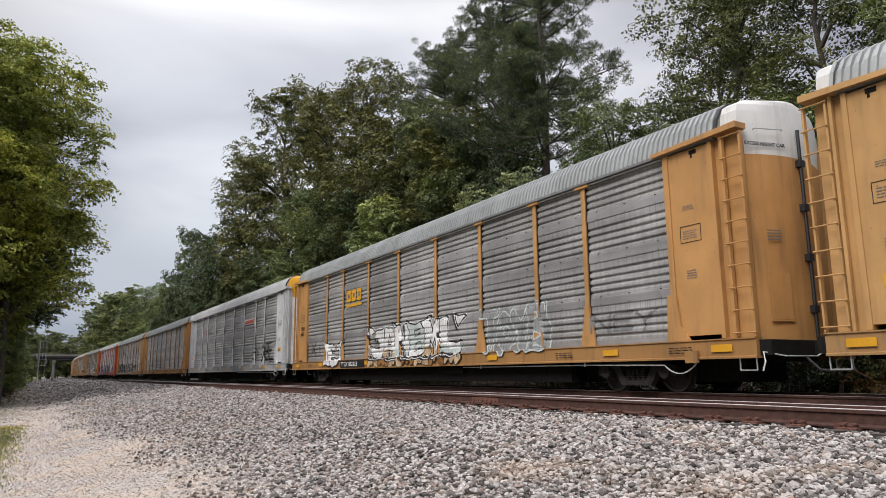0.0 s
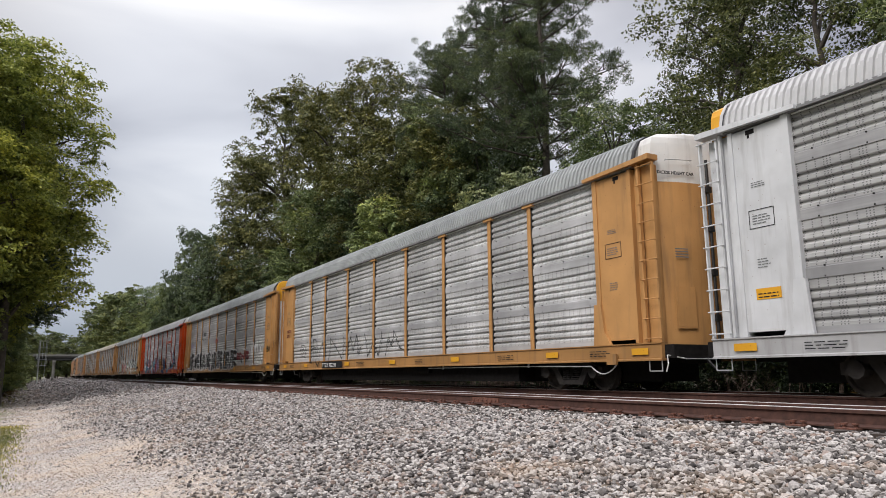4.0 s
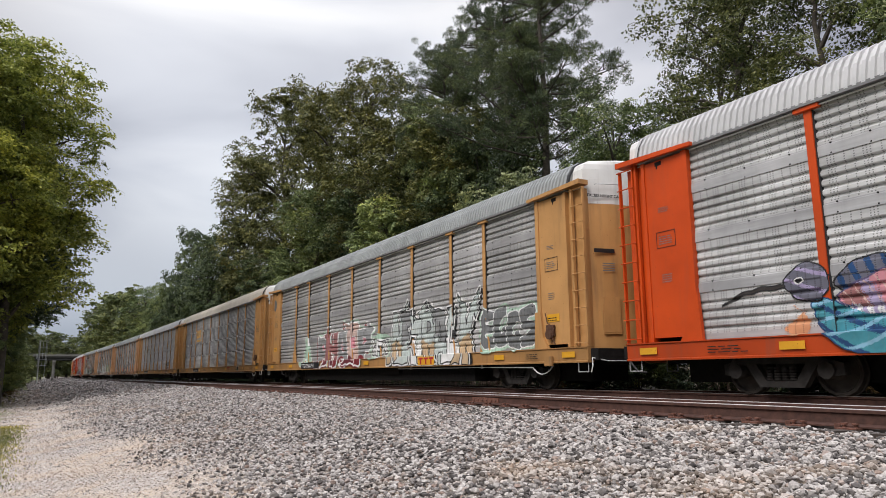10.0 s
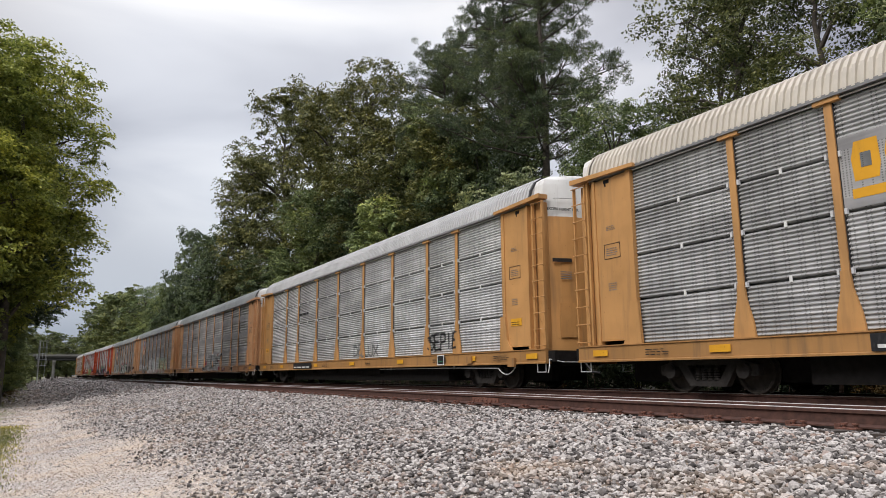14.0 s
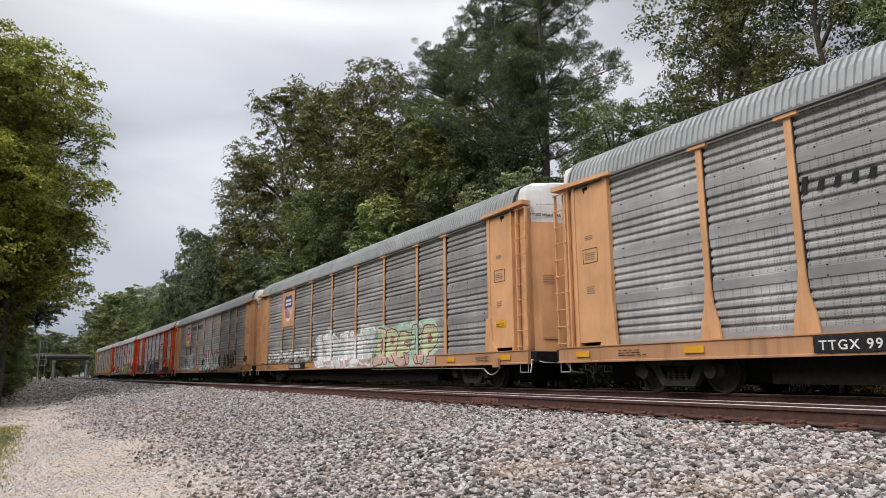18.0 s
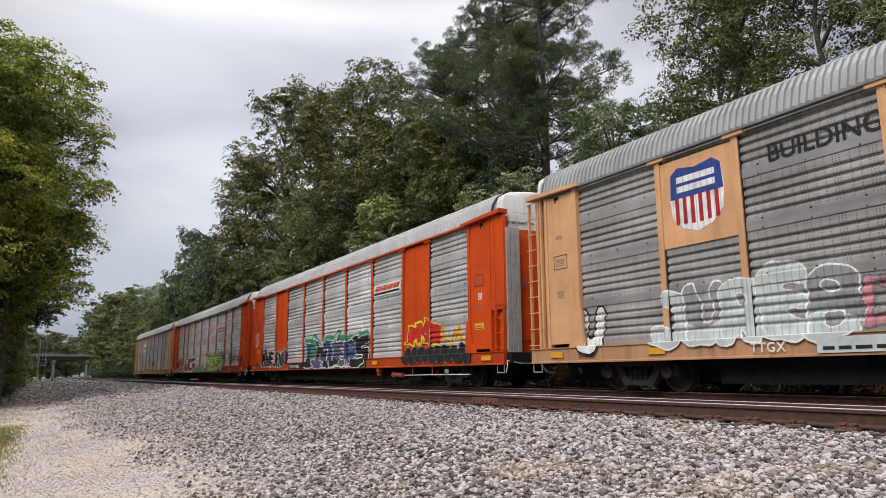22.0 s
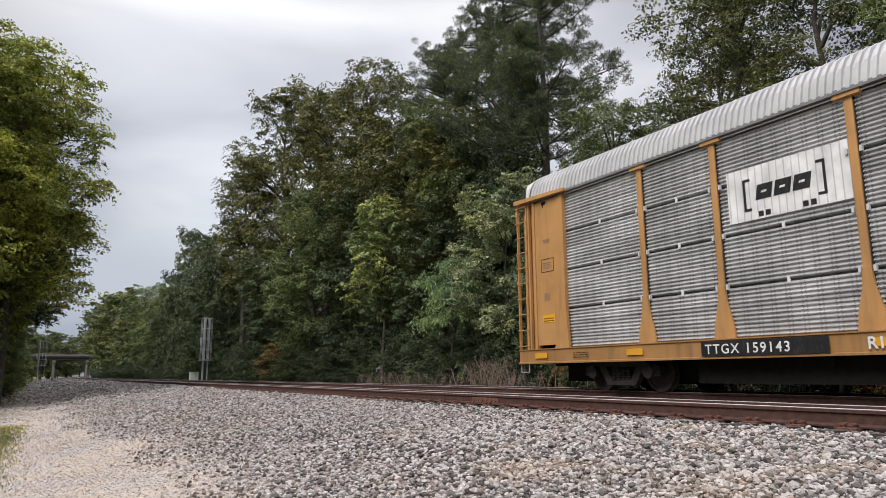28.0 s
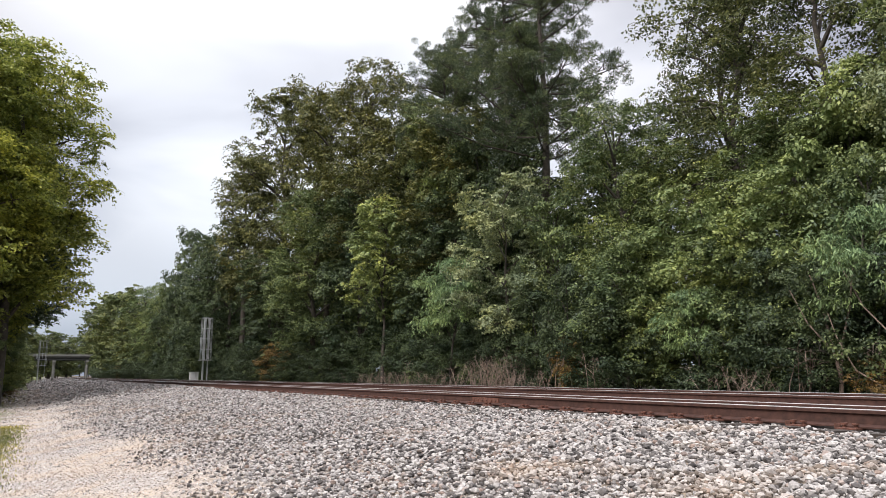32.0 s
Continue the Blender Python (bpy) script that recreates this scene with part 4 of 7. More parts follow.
    return pts


def signed_distance(pts, P, Q):
    """Distance from the closed line, negative inside it."""
    d, inside = np.full(P.shape, 9.0), np.zeros(P.shape, bool)
    for (x1, y1), (x2, y2) in zip(pts, pts[1:] + pts[:1]):
        L2 = (x2 - x1) ** 2 + (y2 - y1) ** 2 + 1e-9
        t = np.clip(((P - x1) * (x2 - x1) + (Q - y1) * (y2 - y1)) / L2, 0, 1)
        d = np.minimum(d, np.hypot(P - x1 - t * (x2 - x1), Q - y1 - t * (y2 - y1)))
        inside ^= ((y1 > Q) != (y2 > Q)) & (P < (x2 - x1) * (Q - y1) / (y2 - y1 + 1e-12) + x1)
    return np.where(inside, -d, d)


def fat(car, spec, text, u0, u1, z0, z1, fills, line="black", edge=0.045, outer=None, out=0.05, shadow=None, dx=0.14, dz=-0.08, low=None, split=0.35, smooth=0, overlap=0.10,
        spikes=0.0, mist=None, reach=0.3, hole=None, shine=None, lean=0.0, seed=1, lift=0.0, step=0.0125, label=""):
    """Overlapping fat letters with outlines, counters, block shadow, spikes and a mist of overspray."""
    rng = np.random.default_rng(seed)
    pad = max(reach if mist else 0, out if outer else 0, abs(dx) if shadow else 0) + 0.45
    us, zs = np.arange(u0 - pad, u1 + pad, step), np.arange(max(0.70, z0 - pad), min(4.9, z1 + pad), step)
    U, Z = np.meshgrid(us, zs)
    P = U + 0.035 * np.sin(Z * 6.1 + seed) + 0.02 * np.sin(Z * 13 + U * 3)
    Q = Z + 0.035 * np.sin(U * 4.3 + seed) + 0.02 * np.sin(U * 11 - Z * 2)
    mats, cls, near = [], np.full(U.shape, -1), np.full(U.shape, 9.0)

    def slot(nm):
        if nm not in mats:
            mats.append(nm)
        return mats.index(nm)

    adv = (u1 - u0) / len(text)
    letters = []
    for k, ch in enumerate(text):
        w = adv * (1 + 2 * overlap) * rng.uniform(0.94, 1.06)
        a = u0 + adv * k - adv * overlap
        h = (z1 - z0) * rng.uniform(0.88, 1.06)
        b = z0 + (z1 - z0) * rng.uniform(-0.04, 0.05)
        sl = (lean + rng.uniform(-0.07, 0.07)) * h
        loops = [rounded([(a + float(p.split(",")[0]) * w + sl * float(p.split(",")[1]), b + float(p.split(",")[1]) * h) for p in lp.split()], smooth) for lp in FAT[ch].split("|")]
        lo, hi = np.searchsorted(us, [a - pad, a + w + pad + abs(sl)])
        p, q = P[:, lo:hi], Q[:, lo:hi]
        sd = signed_distance(loops[0], p, q)
        if rng.random() < spikes:
            x, y, g = a + w * rng.choice([0.06, 0.94]) + sl, b + h * 0.97, rng.choice([-1, 1])
            sd = np.minimum(sd, signed_distance([(x - g * w * 0.3, y - h * 0.02), (x + g * w * 0.30, y + h * rng.uniform(0.10, 0.24)), (x + g * w * 0.04, y - h * 0.24)], p, q))
        if rng.random() < spikes * 0.7:
            x, g = a + w * 0.5, rng.choice([-1, 1])
            sd = np.minimum(sd, signed_distance([(x, b + h * 0.30), (x + g * w * 0.78, b - h * 0.02), (x + g * w * 0.2, b + h * 0.02)], p, q))
        inner = np.full(sd.shape, 9.0)
        for lp in loops[1:]:
            inner = np.minimum(inner, signed_distance(lp, p, q))
        letters.append((k, lo, hi, sd, inner))
        near[:, lo:hi] = np.minimum(near[:, lo:hi], sd)
    if mist:
        grain = rng.random(U.shape)
        cloud = 0.55 + 0.45 * np.sin(U * 2.3 + seed) * np.cos(U * 0.9 - Z * 2.2)
        cls[near < reach * cloud * (0.92 + 0.05 * grain)] = slot(mist)
    if shadow:
        nx, nz = int(round(dx / step)), int(round(dz / step))
        room = abs(nx) + abs(nz)
        wide = np.pad(near, room, constant_values=9.0)
        for f in np.linspace(0, 1, 6):
            r0, c0 = room - int(nz * f), room - int(nx * f)
            cls[wide[r0:r0 + U.shape[0], c0:c0 + U.shape[1]] < edge * 0.5] = slot(shadow)
    if outer:
        cls[near < edge * 0.5 + out] = slot(outer)
    for k, lo, hi, sd, inner in letters:
        sub, z, u = cls[:, lo:hi], Z[:, lo:hi], U[:, lo:hi]
        body = sd < edge * 0.5
        sub[body] = slot(fills[k % len(fills)])
        if low:
            sub[body & (z < z0 + (z1 - z0) * (split + 0.07 * np.sin(u * 5 + k)))] = slot(low[k % len(low)])
        if shine:
            sub[body & (sd < -edge) & (sd > -edge - 0.05) & (np.sin(u * 2.7 + z * 4 + k) > 0.72) & (z > (z0 + z1) / 2)] = slot(shine)
        if hole:
            sub[inner < 0] = slot(hole)
        sub[(np.abs(sd) < edge * 0.5) | (np.abs(inner) < edge * 0.42)] = slot(line)
    return paint_mesh(car, spec, us, U, Z, cls, mats, lift, label)


def mural(car, spec, layers, seed=1, lift=0.002, step=0.0125, label=""):
    """A painted picture: outlines (u,z) laid one over another, each with fill, edge and feather strokes."""
    loops = [rounded([tuple(float(v) for v in q.split(",")) for q in ly[0].split()], 2) for ly in layers]
    every = [q for lp in loops for q in lp]
    us = np.arange(min(q[0] for q in every) - 0.15, max(q[0] for q in every) + 0.15, step)
    zs = np.arange(max(0.70, min(q[1] for q in every) - 0.15), max(q[1] for q in every) + 0.15, step)
    U, Z = np.meshgrid(us, zs)
    rng = np.random.default_rng(seed)
    fuzz = rng.normal(0, 0.012, U.shape)
    mats, cls = [], np.full(U.shape, -1)

    def slot(nm):
        if nm not in mats:
            mats.append(nm)
        return mats.index(nm)

    for (_, fill, line, edge, strokes), lp in zip(layers, loops):
        sd = signed_distance(lp, U + 0.012 * np.sin(Z * 17), Z + 0.012 * np.sin(U * 15))
        body = sd + (0 if line else 1) * fuzz < 0
        cls[body] = slot(fill)
        for ink, per, au, az, share, bend in strokes:
            wave = np.mod((U * au + Z * az) / per + bend * np.sin(U * 2.2 + Z * 1.3) + fuzz * 2.0, 1.0)
            cls[body & (wave < share)] = slot(ink)
        if line:
            cls[np.abs(sd) < edge] = slot(line)
    return paint_mesh(car, spec, us, U, Z, cls, mats, lift, label)


def graffiti(car, spec, text, u0, u1, z0, z1, fills, line="black", pen=0.16, edge=0.05, halo=None, glow=0.0, low=None, step=0.015, seed=1, label="", cap=None, lift=0.0):
    """Spray-painted letters that follow the ribs; fills None leaves outlines only."""
    rng = np.random.default_rng(seed)
    pad = pen + glow + 0.05
    us, zs = np.arange(u0 - pad, u1 + pad, step), np.arange(max(0.70, z0 - pad), min(4.9, z1 + pad), step)
    U, Z = np.meshgrid(us, zs)
    best, own = np.full(U.shape, 9.0), np.zeros(U.shape, int)
    n = len(text)
    adv = (u1 - u0) / n
    for k, ch in enumerate(text):
        if ch == " ":
            continue
        a, w = u0 + adv * (k + 0.08), adv * 0.84
        hz = (z1 - z0) * rng.uniform(0.86, 1.08)
        dz = rng.uniform(-0.05, 0.08) * (z1 - z0)
        sl = rng.uniform(-0.12, 0.18) * w
        lo, hi = np.searchsorted(us, [a - adv * 0.5 - pad, a + w + adv * 0.5 + pad])
        uu, zz = U[:, lo:hi], Z[:, lo:hi]
        wob = 0.03 * np.sin(uu * 9 + k) + 0.03 * np.sin(zz * 11 + 2 * k)
        dm = np.full(uu.shape, 9.0)
        for stroke in GLYPHS[ch].split("|"):
            pts = [tuple(float(v) for v in q.split(",")) for q in stroke.split()]
            pts = [(a + x * w + sl * y, z0 + dz + y * hz) for x, y in pts]
            for (x1, y1), (x2, y2) in zip(pts, pts[1:]):
                L2 = (x2 - x1) ** 2 + (y2 - y1) ** 2 + 1e-9
                t = np.clip(((uu - x1) * (x2 - x1) + (zz - y1) * (y2 - y1)) / L2, 0, 1)
                dm = np.minimum(dm, np.hypot(uu - x1 - t * (x2 - x1), zz - y1 - t * (y2 - y1)))
        dm = dm + wob * min(1, pen * 5)
        # outlines of one letter cut into its neighbour
        sub, so = best[:, lo:hi], own[:, lo:hi]
        win = (dm < pen) | (dm < sub)
        sub[win], so[win] = dm[win], k
    mats = []

    def slot(nm):
        if nm not in mats:
            mats.append(nm)
        return mats.index(nm)

    cls = np.full(U.shape, -1)
    if halo:
        edge_noise = 0.5 + 0.5 * np.sin(U * 5.3 + np.sin(Z * 7)) * np.cos(U * 2.1 - Z * 3)
        cls[best < pen + glow * (0.45 + 0.75 * edge_noise)] = slot(halo)
    if fills:
        for k in range(n):
            m = (own == k) & (best < pen - edge)
            cls[m] = slot(fills[k % len(fills)])
            if low:
                cls[m & (Z < z0 + (z1 - z0) * (0.38 + 0.08 * np.sin(U * 6)))] = slot(low[k % len(low)])
        shine = (best < (pen - edge) * 0.55) & (best > (pen - edge) * 0.30) & (np.sin(U * 3.1 + Z * 5 + own * 2.0) > 0.80)
        cls[shine] = slot(cap or line)
        cls[(best >= pen - edge) & (best < pen)] = slot(line)
    else:
        cls[best < pen] = slot(line)
    return paint_mesh(car, spec, us, U, Z, cls, mats, lift, label)


def mark(car, name, pts, x, mat, label=""):
    """A flat painted shape on the near side: corners (u, z)."""
    s = Shape().prism([(-u, z) for u, z in pts], x, x + 0.004, "x")
    return part(name, s, mat, car, label)


def rect(u0, u1, z0, z1, slant=0.0):
    return [(u0, z0), (u1, z0), (u1 + slant, z1), (u0 + slant, z1)]


def lettering(car, text, u, z, size, x, mat, at=None, bold=0.0, wide=1.0):
    cu = bpy.data.curves.new("lettering", "FONT")
    cu.body, cu.size, cu.extrude, cu.offset, cu.space_character = text, size, 0.002, bold, wide
    cu.materials.append(mat)
    ob = new("lettering", cu)
    ob.parent = car
    ob.matrix_basis = at if at is not None else Matrix(((0, 0, -1, x), (-1, 0, 0, -u), (0, 1, 0, z), (0, 0, 0, 1)))
    return ob


def bars(car, u, z, w, h, rows, x, mat, seed=0):
    """Unreadable small print as short bars in rows."""
    rng = np.random.default_rng(abs(seed))
    s = Shape()
    for k in range(rows):
        a = u
        zz = z + h * (rows - 1 - k) / rows
        while a < u + w * rng.uniform(0.75, 1.0):
            b = a + w * rng.uniform(0.12, 0.3)
            s.box(x, x + 0.003, -min(b, u + w), -a, zz, zz + h / rows * 0.34)
            a = b + w * 0.06
    return part("small_print", s, mat, car)


def brake_gear(car, spec, i):
    """Hand-brake rod under the sill with its hangers, chain and boxes."""
    x, sx = -1.46, -HALF_W - 0.062
    if spec.get("solid"):
        part("brake_rod", Shape().path([(x, -11.6, 0.405), (x, -9.2, 0.40), (x, -7.2, 0.385)], [0.016] * 3, 6), MAT["white"], car, "pale hand-brake rod")
        for u in (7.8, 9.23):
            part("rod_hanger", cached("rod_hanger_long", lambda: Shape().box(x - 0.012, x + 0.004, -0.03, 0.03, 0.37, 0.72), MAT["orange_sill"]), parent=car, at=pose(0, -u, 0))
        part("brake_cylinder", Shape().tube((-1.34, -6.84, 0.39), (-1.34, -6.10, 0.41), 0.085, 0.075, 12).tube((-1.34, -6.13, 0.41), (-1.34, -6.06, 0.41), 0.11, n=12).path([(-1.34, -6.84, 0.39), (-1.40, -7.05, 0.37), (x, -7.25, 0.385)], [0.03, 0.018, 0.014], 6), MAT["red"], car, "rusty red brake cylinder")
        part("jack_bracket", Shape().box(-1.52, -1.36, -5.09, -4.87, 0.50, 0.71, 0.012).box(-1.50, -1.40, -5.06, -4.92, 0.38, 0.47, 0.012), MAT["orange_sill"], car)
        part("step_plate", Shape().box(-1.50, -1.46, -10.31, -10.10, 0.44, 0.57, 0.008).box(-1.51, -1.50, -10.27, -10.14, 0.48, 0.54), MAT["steel"], car)
        return
    part("brake_rod", Shape().path([(x, -11.23, 0.57), (x, -8.7, 0.605), (x, -3.2, 0.615)], [0.014] * 3, 6), MAT["white"], car, "pale hand-brake rod")
    for u in (4.2, 8.78):
        part("rod_hanger", cached("rod_hanger", lambda: Shape().box(x - 0.02, x + 0.004, -0.025, 0.025, 0.57, 0.72), MAT["steel"]), parent=car, at=pose(0, -u, 0))
    chain = Shape()
    for k in range(14):
        a, b = k / 14, (k + 1) / 14
        za, zb = (0.575 + 0.02 * q - 0.75 * q * (1 - q) for q in (a, b))
        d = 0.013 if k % 2 else 0.0
        chain.tube((x - d, -11.23 - 0.83 * a, za), (x - d, -11.23 - 0.83 * b, zb), 0.013, n=5)
        chain.tube((x + d, -11.23 - 0.83 * a, za), (x + d, -11.23 - 0.83 * b, zb), 0.011, n=5)
    part("brake_chain", chain, MAT["silver"], car, "bright sagging hand-brake chain")
    part("chain_box", cached("chain_box", lambda: Shape().box(sx - 0.07, sx + 0.01, -12.24, -11.94, 0.60, 0.84, 0.012), MAT[spec["coat"] + "_sill"]), parent=car)
    if spec["kind"] == "modern" or i == 9:
        part("sill_box", cached("sill_box", lambda: Shape().box(sx - 0.06, sx + 0.01, -10.05, -9.76, 0.73, 0.94, 0.012), MAT[spec["coat"] + "_sill"]), parent=car)
        mark(car, "tag_board", rect(7.92, 8.36, 0.70, 1.03), sx - 0.012, INK["white"], "black tag board in a white frame")
        mark(car, "tag_face", rect(7.955, 8.325, 0.735, 0.995), sx - 0.017, INK["black"])
        mark(car, "tag_line", rect(7.97, 8.31, 0.80, 0.82), sx - 0.021, INK["green"])


def car_marks(car, spec, i):
    """Stencils, reflectors, placards and door lettering that all the cars carry."""
    dark, refl = INK["black"], MAT["bright"]
    sx = -HALF_W - 0.056
    for u in (-12.9, -9.6, -4.3, 0.1, 4.6, 9.4, 12.4):
        part("reflector", cached("reflector", lambda: Shape().box(sx - 0.004, sx, -0.24, 0.24, 0.80, 0.94), refl), parent=car, at=pose(0, -(u + (i * 0.37) % 0.6), 0), label="yellow reflector strip")
    rng = np.random.default_rng(100 + i)
    for u in (-11.4, -2.6, 2.2, 7.6, 11.2):
        bars(car, u + rng.uniform(-0.3, 0.3), 0.79, rng.uniform(0.5, 0.9), 0.16, 3, sx - 0.003, dark, i * 10 + int(u))
    ex = -1.475
    for sg, base in ((1, 11.80), (-1, -12.62)):
        bars(car, base + 0.2, 3.62 + 0.1 * (i % 3), 0.28, 0.12, 3, ex - 0.003, INK["grey"], i)
        fr = Shape().box(ex - 0.004, ex, -base - 0.62, -base - 0.10, 3.04, 3.052).box(ex - 0.004, ex, -base - 0.62, -base - 0.10, 3.38, 3.392).box(ex - 0.004, ex, -base - 0.112, -base - 0.10, 3.052, 3.38).box(ex - 0.004, ex, -base - 0.62, -base - 0.608, 3.052, 3.38)
        part("data_frame", fr, dark, car)
        bars(car, base + 0.17, 3.12, 0.36, 0.20, 4, ex - 0.003, INK["grey"], i + 5)
        if (i, sg) != (3, -1):
            bars(car, base + 0.2, 2.3, 0.26, 0.2, 4, ex - 0.003, INK["grey"], i + 9)
        if i % 2 == 0:
            mark(car, "placard", rect(base + 0.12, base + 0.62, 1.72, 1.92), ex - 0.005, MAT["bright"], "small yellow warning placard")
            bars(car, base + 0.16, 1.75, 0.4, 0.12, 2, ex - 0.010, dark, i + 2)
    for y in (-12.35, 12.35):
        part("latch_slot", cached("latch_slot", lambda: Shape().box(-1.478, -1.46, -0.09, 0.09, EAVE - 0.20, EAVE - 0.11).box(-1.478, -1.46, 0.02, 0.06, EAVE - 0.27, EAVE - 0.20), MAT["under"]), parent=car, at=pose(0, y, 0), label="dark slot below the bracket")
    disc = Shape().prism([(12.92 - 0.0 + 0.17 * math.cos(a), 1.62 + 0.17 * math.sin(a)) for a in np.linspace(0, 2 * math.pi, 16, endpoint=False)], -1.365, -1.361, "x")
    part("warning_disc", disc, INK["white"], car, "round white warning sign with red bar").matrix_basis = pose(0, 0.28, 0)
    bar = Shape().prism([(13.07, 1.73), (13.10, 1.76), (13.32, 1.51), (13.29, 1.48)], -1.370, -1.366, "x")
    part("warning_bar", bar, INK["red"], car)
    # door: lock rod, seams, panel, wording
    b = spec.get("bulge", 0.34)
    yb = -13.32 - b
    part("lock_rod", Shape().tube((0.03, yb - 0.05, 1.05), (0.03, yb - 0.05, 5.2), 0.035, n=8), MAT["black"], car, "black vertical lock rod")
    for z in (1.6, 2.6, 3.6, 4.5):
        part("rod_guide", cached("rod_guide%.2f" % b, lambda: Shape().box(-0.05, 0.11, yb - 0.09, yb + 0.01, -0.07, 0.07), MAT["black"]), parent=car, at=pose(0, 0, z))
    xq = -0.78
    yq = -13.32 - b * (1 - (xq / 1.43) ** 2)
    ang = math.degrees(math.atan2(2 * b * xq / 1.43 ** 2, 1))
    face = Matrix.Translation((xq, yq, 0)) @ pose(0, 0, 0, 0, 0, ang)
    hatch = Shape().box(-0.25, 0.25, -0.012, 0.0, 1.35, 2.25).box(-0.21, 0.21, -0.018, -0.012, 1.39, 2.21)
    if spec["kind"] == "modern" or i in (6, 13):
        part("door_slot", Shape().box(-0.40, 0.16, -0.016, 0.0, 3.36, 3.46), MAT["black"], car, "black slot in the door", at=face)
    part("door_hatch", hatch, MAT[spec.get("door_low", spec["coat"])], car, at=face)
    if spec.get("door", "white") == "white":
        txt = face @ Matrix(((1, 0, 0, -0.52), (0, 0, -1, -0.012), (0, 1, 0, 4.78), (0, 0, 0, 1)))
        lettering(car, "EXCESS HEIGHT CAR", 0, 0, 0.10, 0, INK["black"], at=txt, bold=0.003)
    s = Shape()
    for z in (2.9, 2.96, 3.02, 3.08):
        s.box(-0.18, 0.15, -0.006, -0.002, z, z + 0.022)
    part("small_print", s, INK["grey"], car, at=face)
    part("grab_iron", Shape().path([(-0.3, 0.0, 5.1), (-0.3, -0.07, 5.1), (0.35, -0.07, 5.12), (0.35, 0.0, 5.12)], [0.012] * 4, 5), MAT["steel"], car, at=face)
    # uncoupling lever, brake hose, chain
    part("uncoupling_lever", Shape().path([(-1.5, -13.6, 0.78), (-1.2, -13.82, 0.70), (-0.3, -13.85, 0.70), (-0.1, -13.95, 0.82)], [0.014] * 4, 5), MAT["steel"], car)
    part("lever_handle", Shape().path([(-1.5, -13.6, 0.78), (-1.55, -13.66, 0.60), (-1.55, -13.60, 0.44)], [0.016] * 3, 5), MAT["white"], car)
    part("air_hose", Shape().path([(-0.35, -13.6, 0.75), (-0.4, -13.95, 0.45), (-0.3, -14.15, 0.42)], [0.03] * 3, 6), MAT["black"], car)
    brake_gear(car, spec, i)
    if i in (6, 7, 11, 13):
        gear = Shape().box(-1.60, -1.48, -12.26, -11.98, 1.36, 1.64, 0.03).tube((-1.62, -12.12, 1.40), (-1.54, -12.12, 1.40), 0.13, n=12).path([(-1.56, -11.95, 1.95), (-1.58, -12.05, 1.70), (-1.56, -12.28, 1.52), (-1.56, -12.22, 1.30), (-1.55, -12.30, 1.14)], [0.014, 0.016, 0.018, 0.016, 0.012], 6)
        part("brake_gear", gear, MAT["rust"], car, "dark rusty hand-brake gear with rope")


def number_board(car, u0, u1, text, plate=True, mat=None):
    sx = -HALF_W - 0.058
    if plate:
        mark(car, "number_board", rect(u0 - 0.1, u1 + 0.1, 0.72, 1.0), sx - 0.016, INK["black"], "black board with white reporting marks")
    if text:
        ob = lettering(car, text, u0, 0.77, (u1 - u0) / len(text) * 1.18, sx - 0.024, mat or INK["white"], bold=0.003, wide=1.22)
    else:
        bars(car, u0, 0.77, u1 - u0, 0.17, 1, sx - 0.021, mat or INK["white"], 3)


def crest(car, u0, u1, z0, z1, panel):
    """Striped shield on a painted panel: plain shapes in its colours."""
    x = FACE - 0.012
    mark(car, "crest_panel", rect(u0, u1, z0 - 0.25, z1 + 0.15), x, panel, "painted panel behind the shield")
    w, h, um = u1 - u0, z1 - z0, (u0 + u1) / 2
    out = [(-0.34, 0.88), (-0.24, 0.97), (0, 0.92), (0.24, 0.97), (0.34, 0.88), (0.37, 0.55), (0.34, 0.25), (0.2, 0.08), (0, 0.0), (-0.2, 0.08), (-0.34, 0.25), (-0.37, 0.55)]
    mark(car, "shield", [(um + a * w, z0 + b * h) for a, b in out], x - 0.005, INK["white"], "white shield with red stripes and blue head")
    mark(car, "shield_head", [(um + a * w, z0 + b * h) for a, b in ((-0.34, 0.88), (-0.24, 0.97), (0, 0.92), (0.24, 0.97), (0.34, 0.88), (0.36, 0.52), (-0.36, 0.52))], x - 0.010, INK["blue"])
    for k in range(6):
        a = -0.27 + k * 0.108
        mark(car, "shield_stripe", rect(um + (a - 0.025) * w, um + (a + 0.025) * w, z0 + (0.12 + 0.10 * abs(a)) * h, z0 + 0.52 * h), x - 0.010, INK["red"])
    for zz in (0.74, 0.60):
        mark(car, "shield_bar", rect(um - 0.26 * w, um + 0.26 * w, z0 + zz * h, z0 + (zz + 0.09) * h), x - 0.014, INK["white"])


def block_logo(car, u0, u1, z0, z1, mat):
    """Three bold blocks over a bar."""
    x = FACE - 0.012
    w = (u1 - u0) / 3
    for k in range(3):
        a = u0 + k * w
        mark(car, "logo_block", [(a + 0.06, z0 + 0.3 * (z1 - z0)), (a + w * 0.84, z0 + 0.3 * (z1 - z0)), (a + w * 0.92, z0 + 0.55 * (z1 - z0)), (a + w * 0.88, z1), (a + 0.10, z1), (a + 0.03, z0 + 0.7 * (z1 - z0))], x, mat)
        mark(car, "logo_notch", rect(a + w * 0.34, a + w * 0.66, z0 + 0.52 * (z1 - z0), z0 + 0.78 * (z1 - z0)), x - 0.004, INK["grey"])
    mark(car, "logo_bar", rect(u0, u1, z0, z0 + 0.17 * (z1 - z0)), x, mat)


def slant_logo(car, u0, u1, z0, z1):
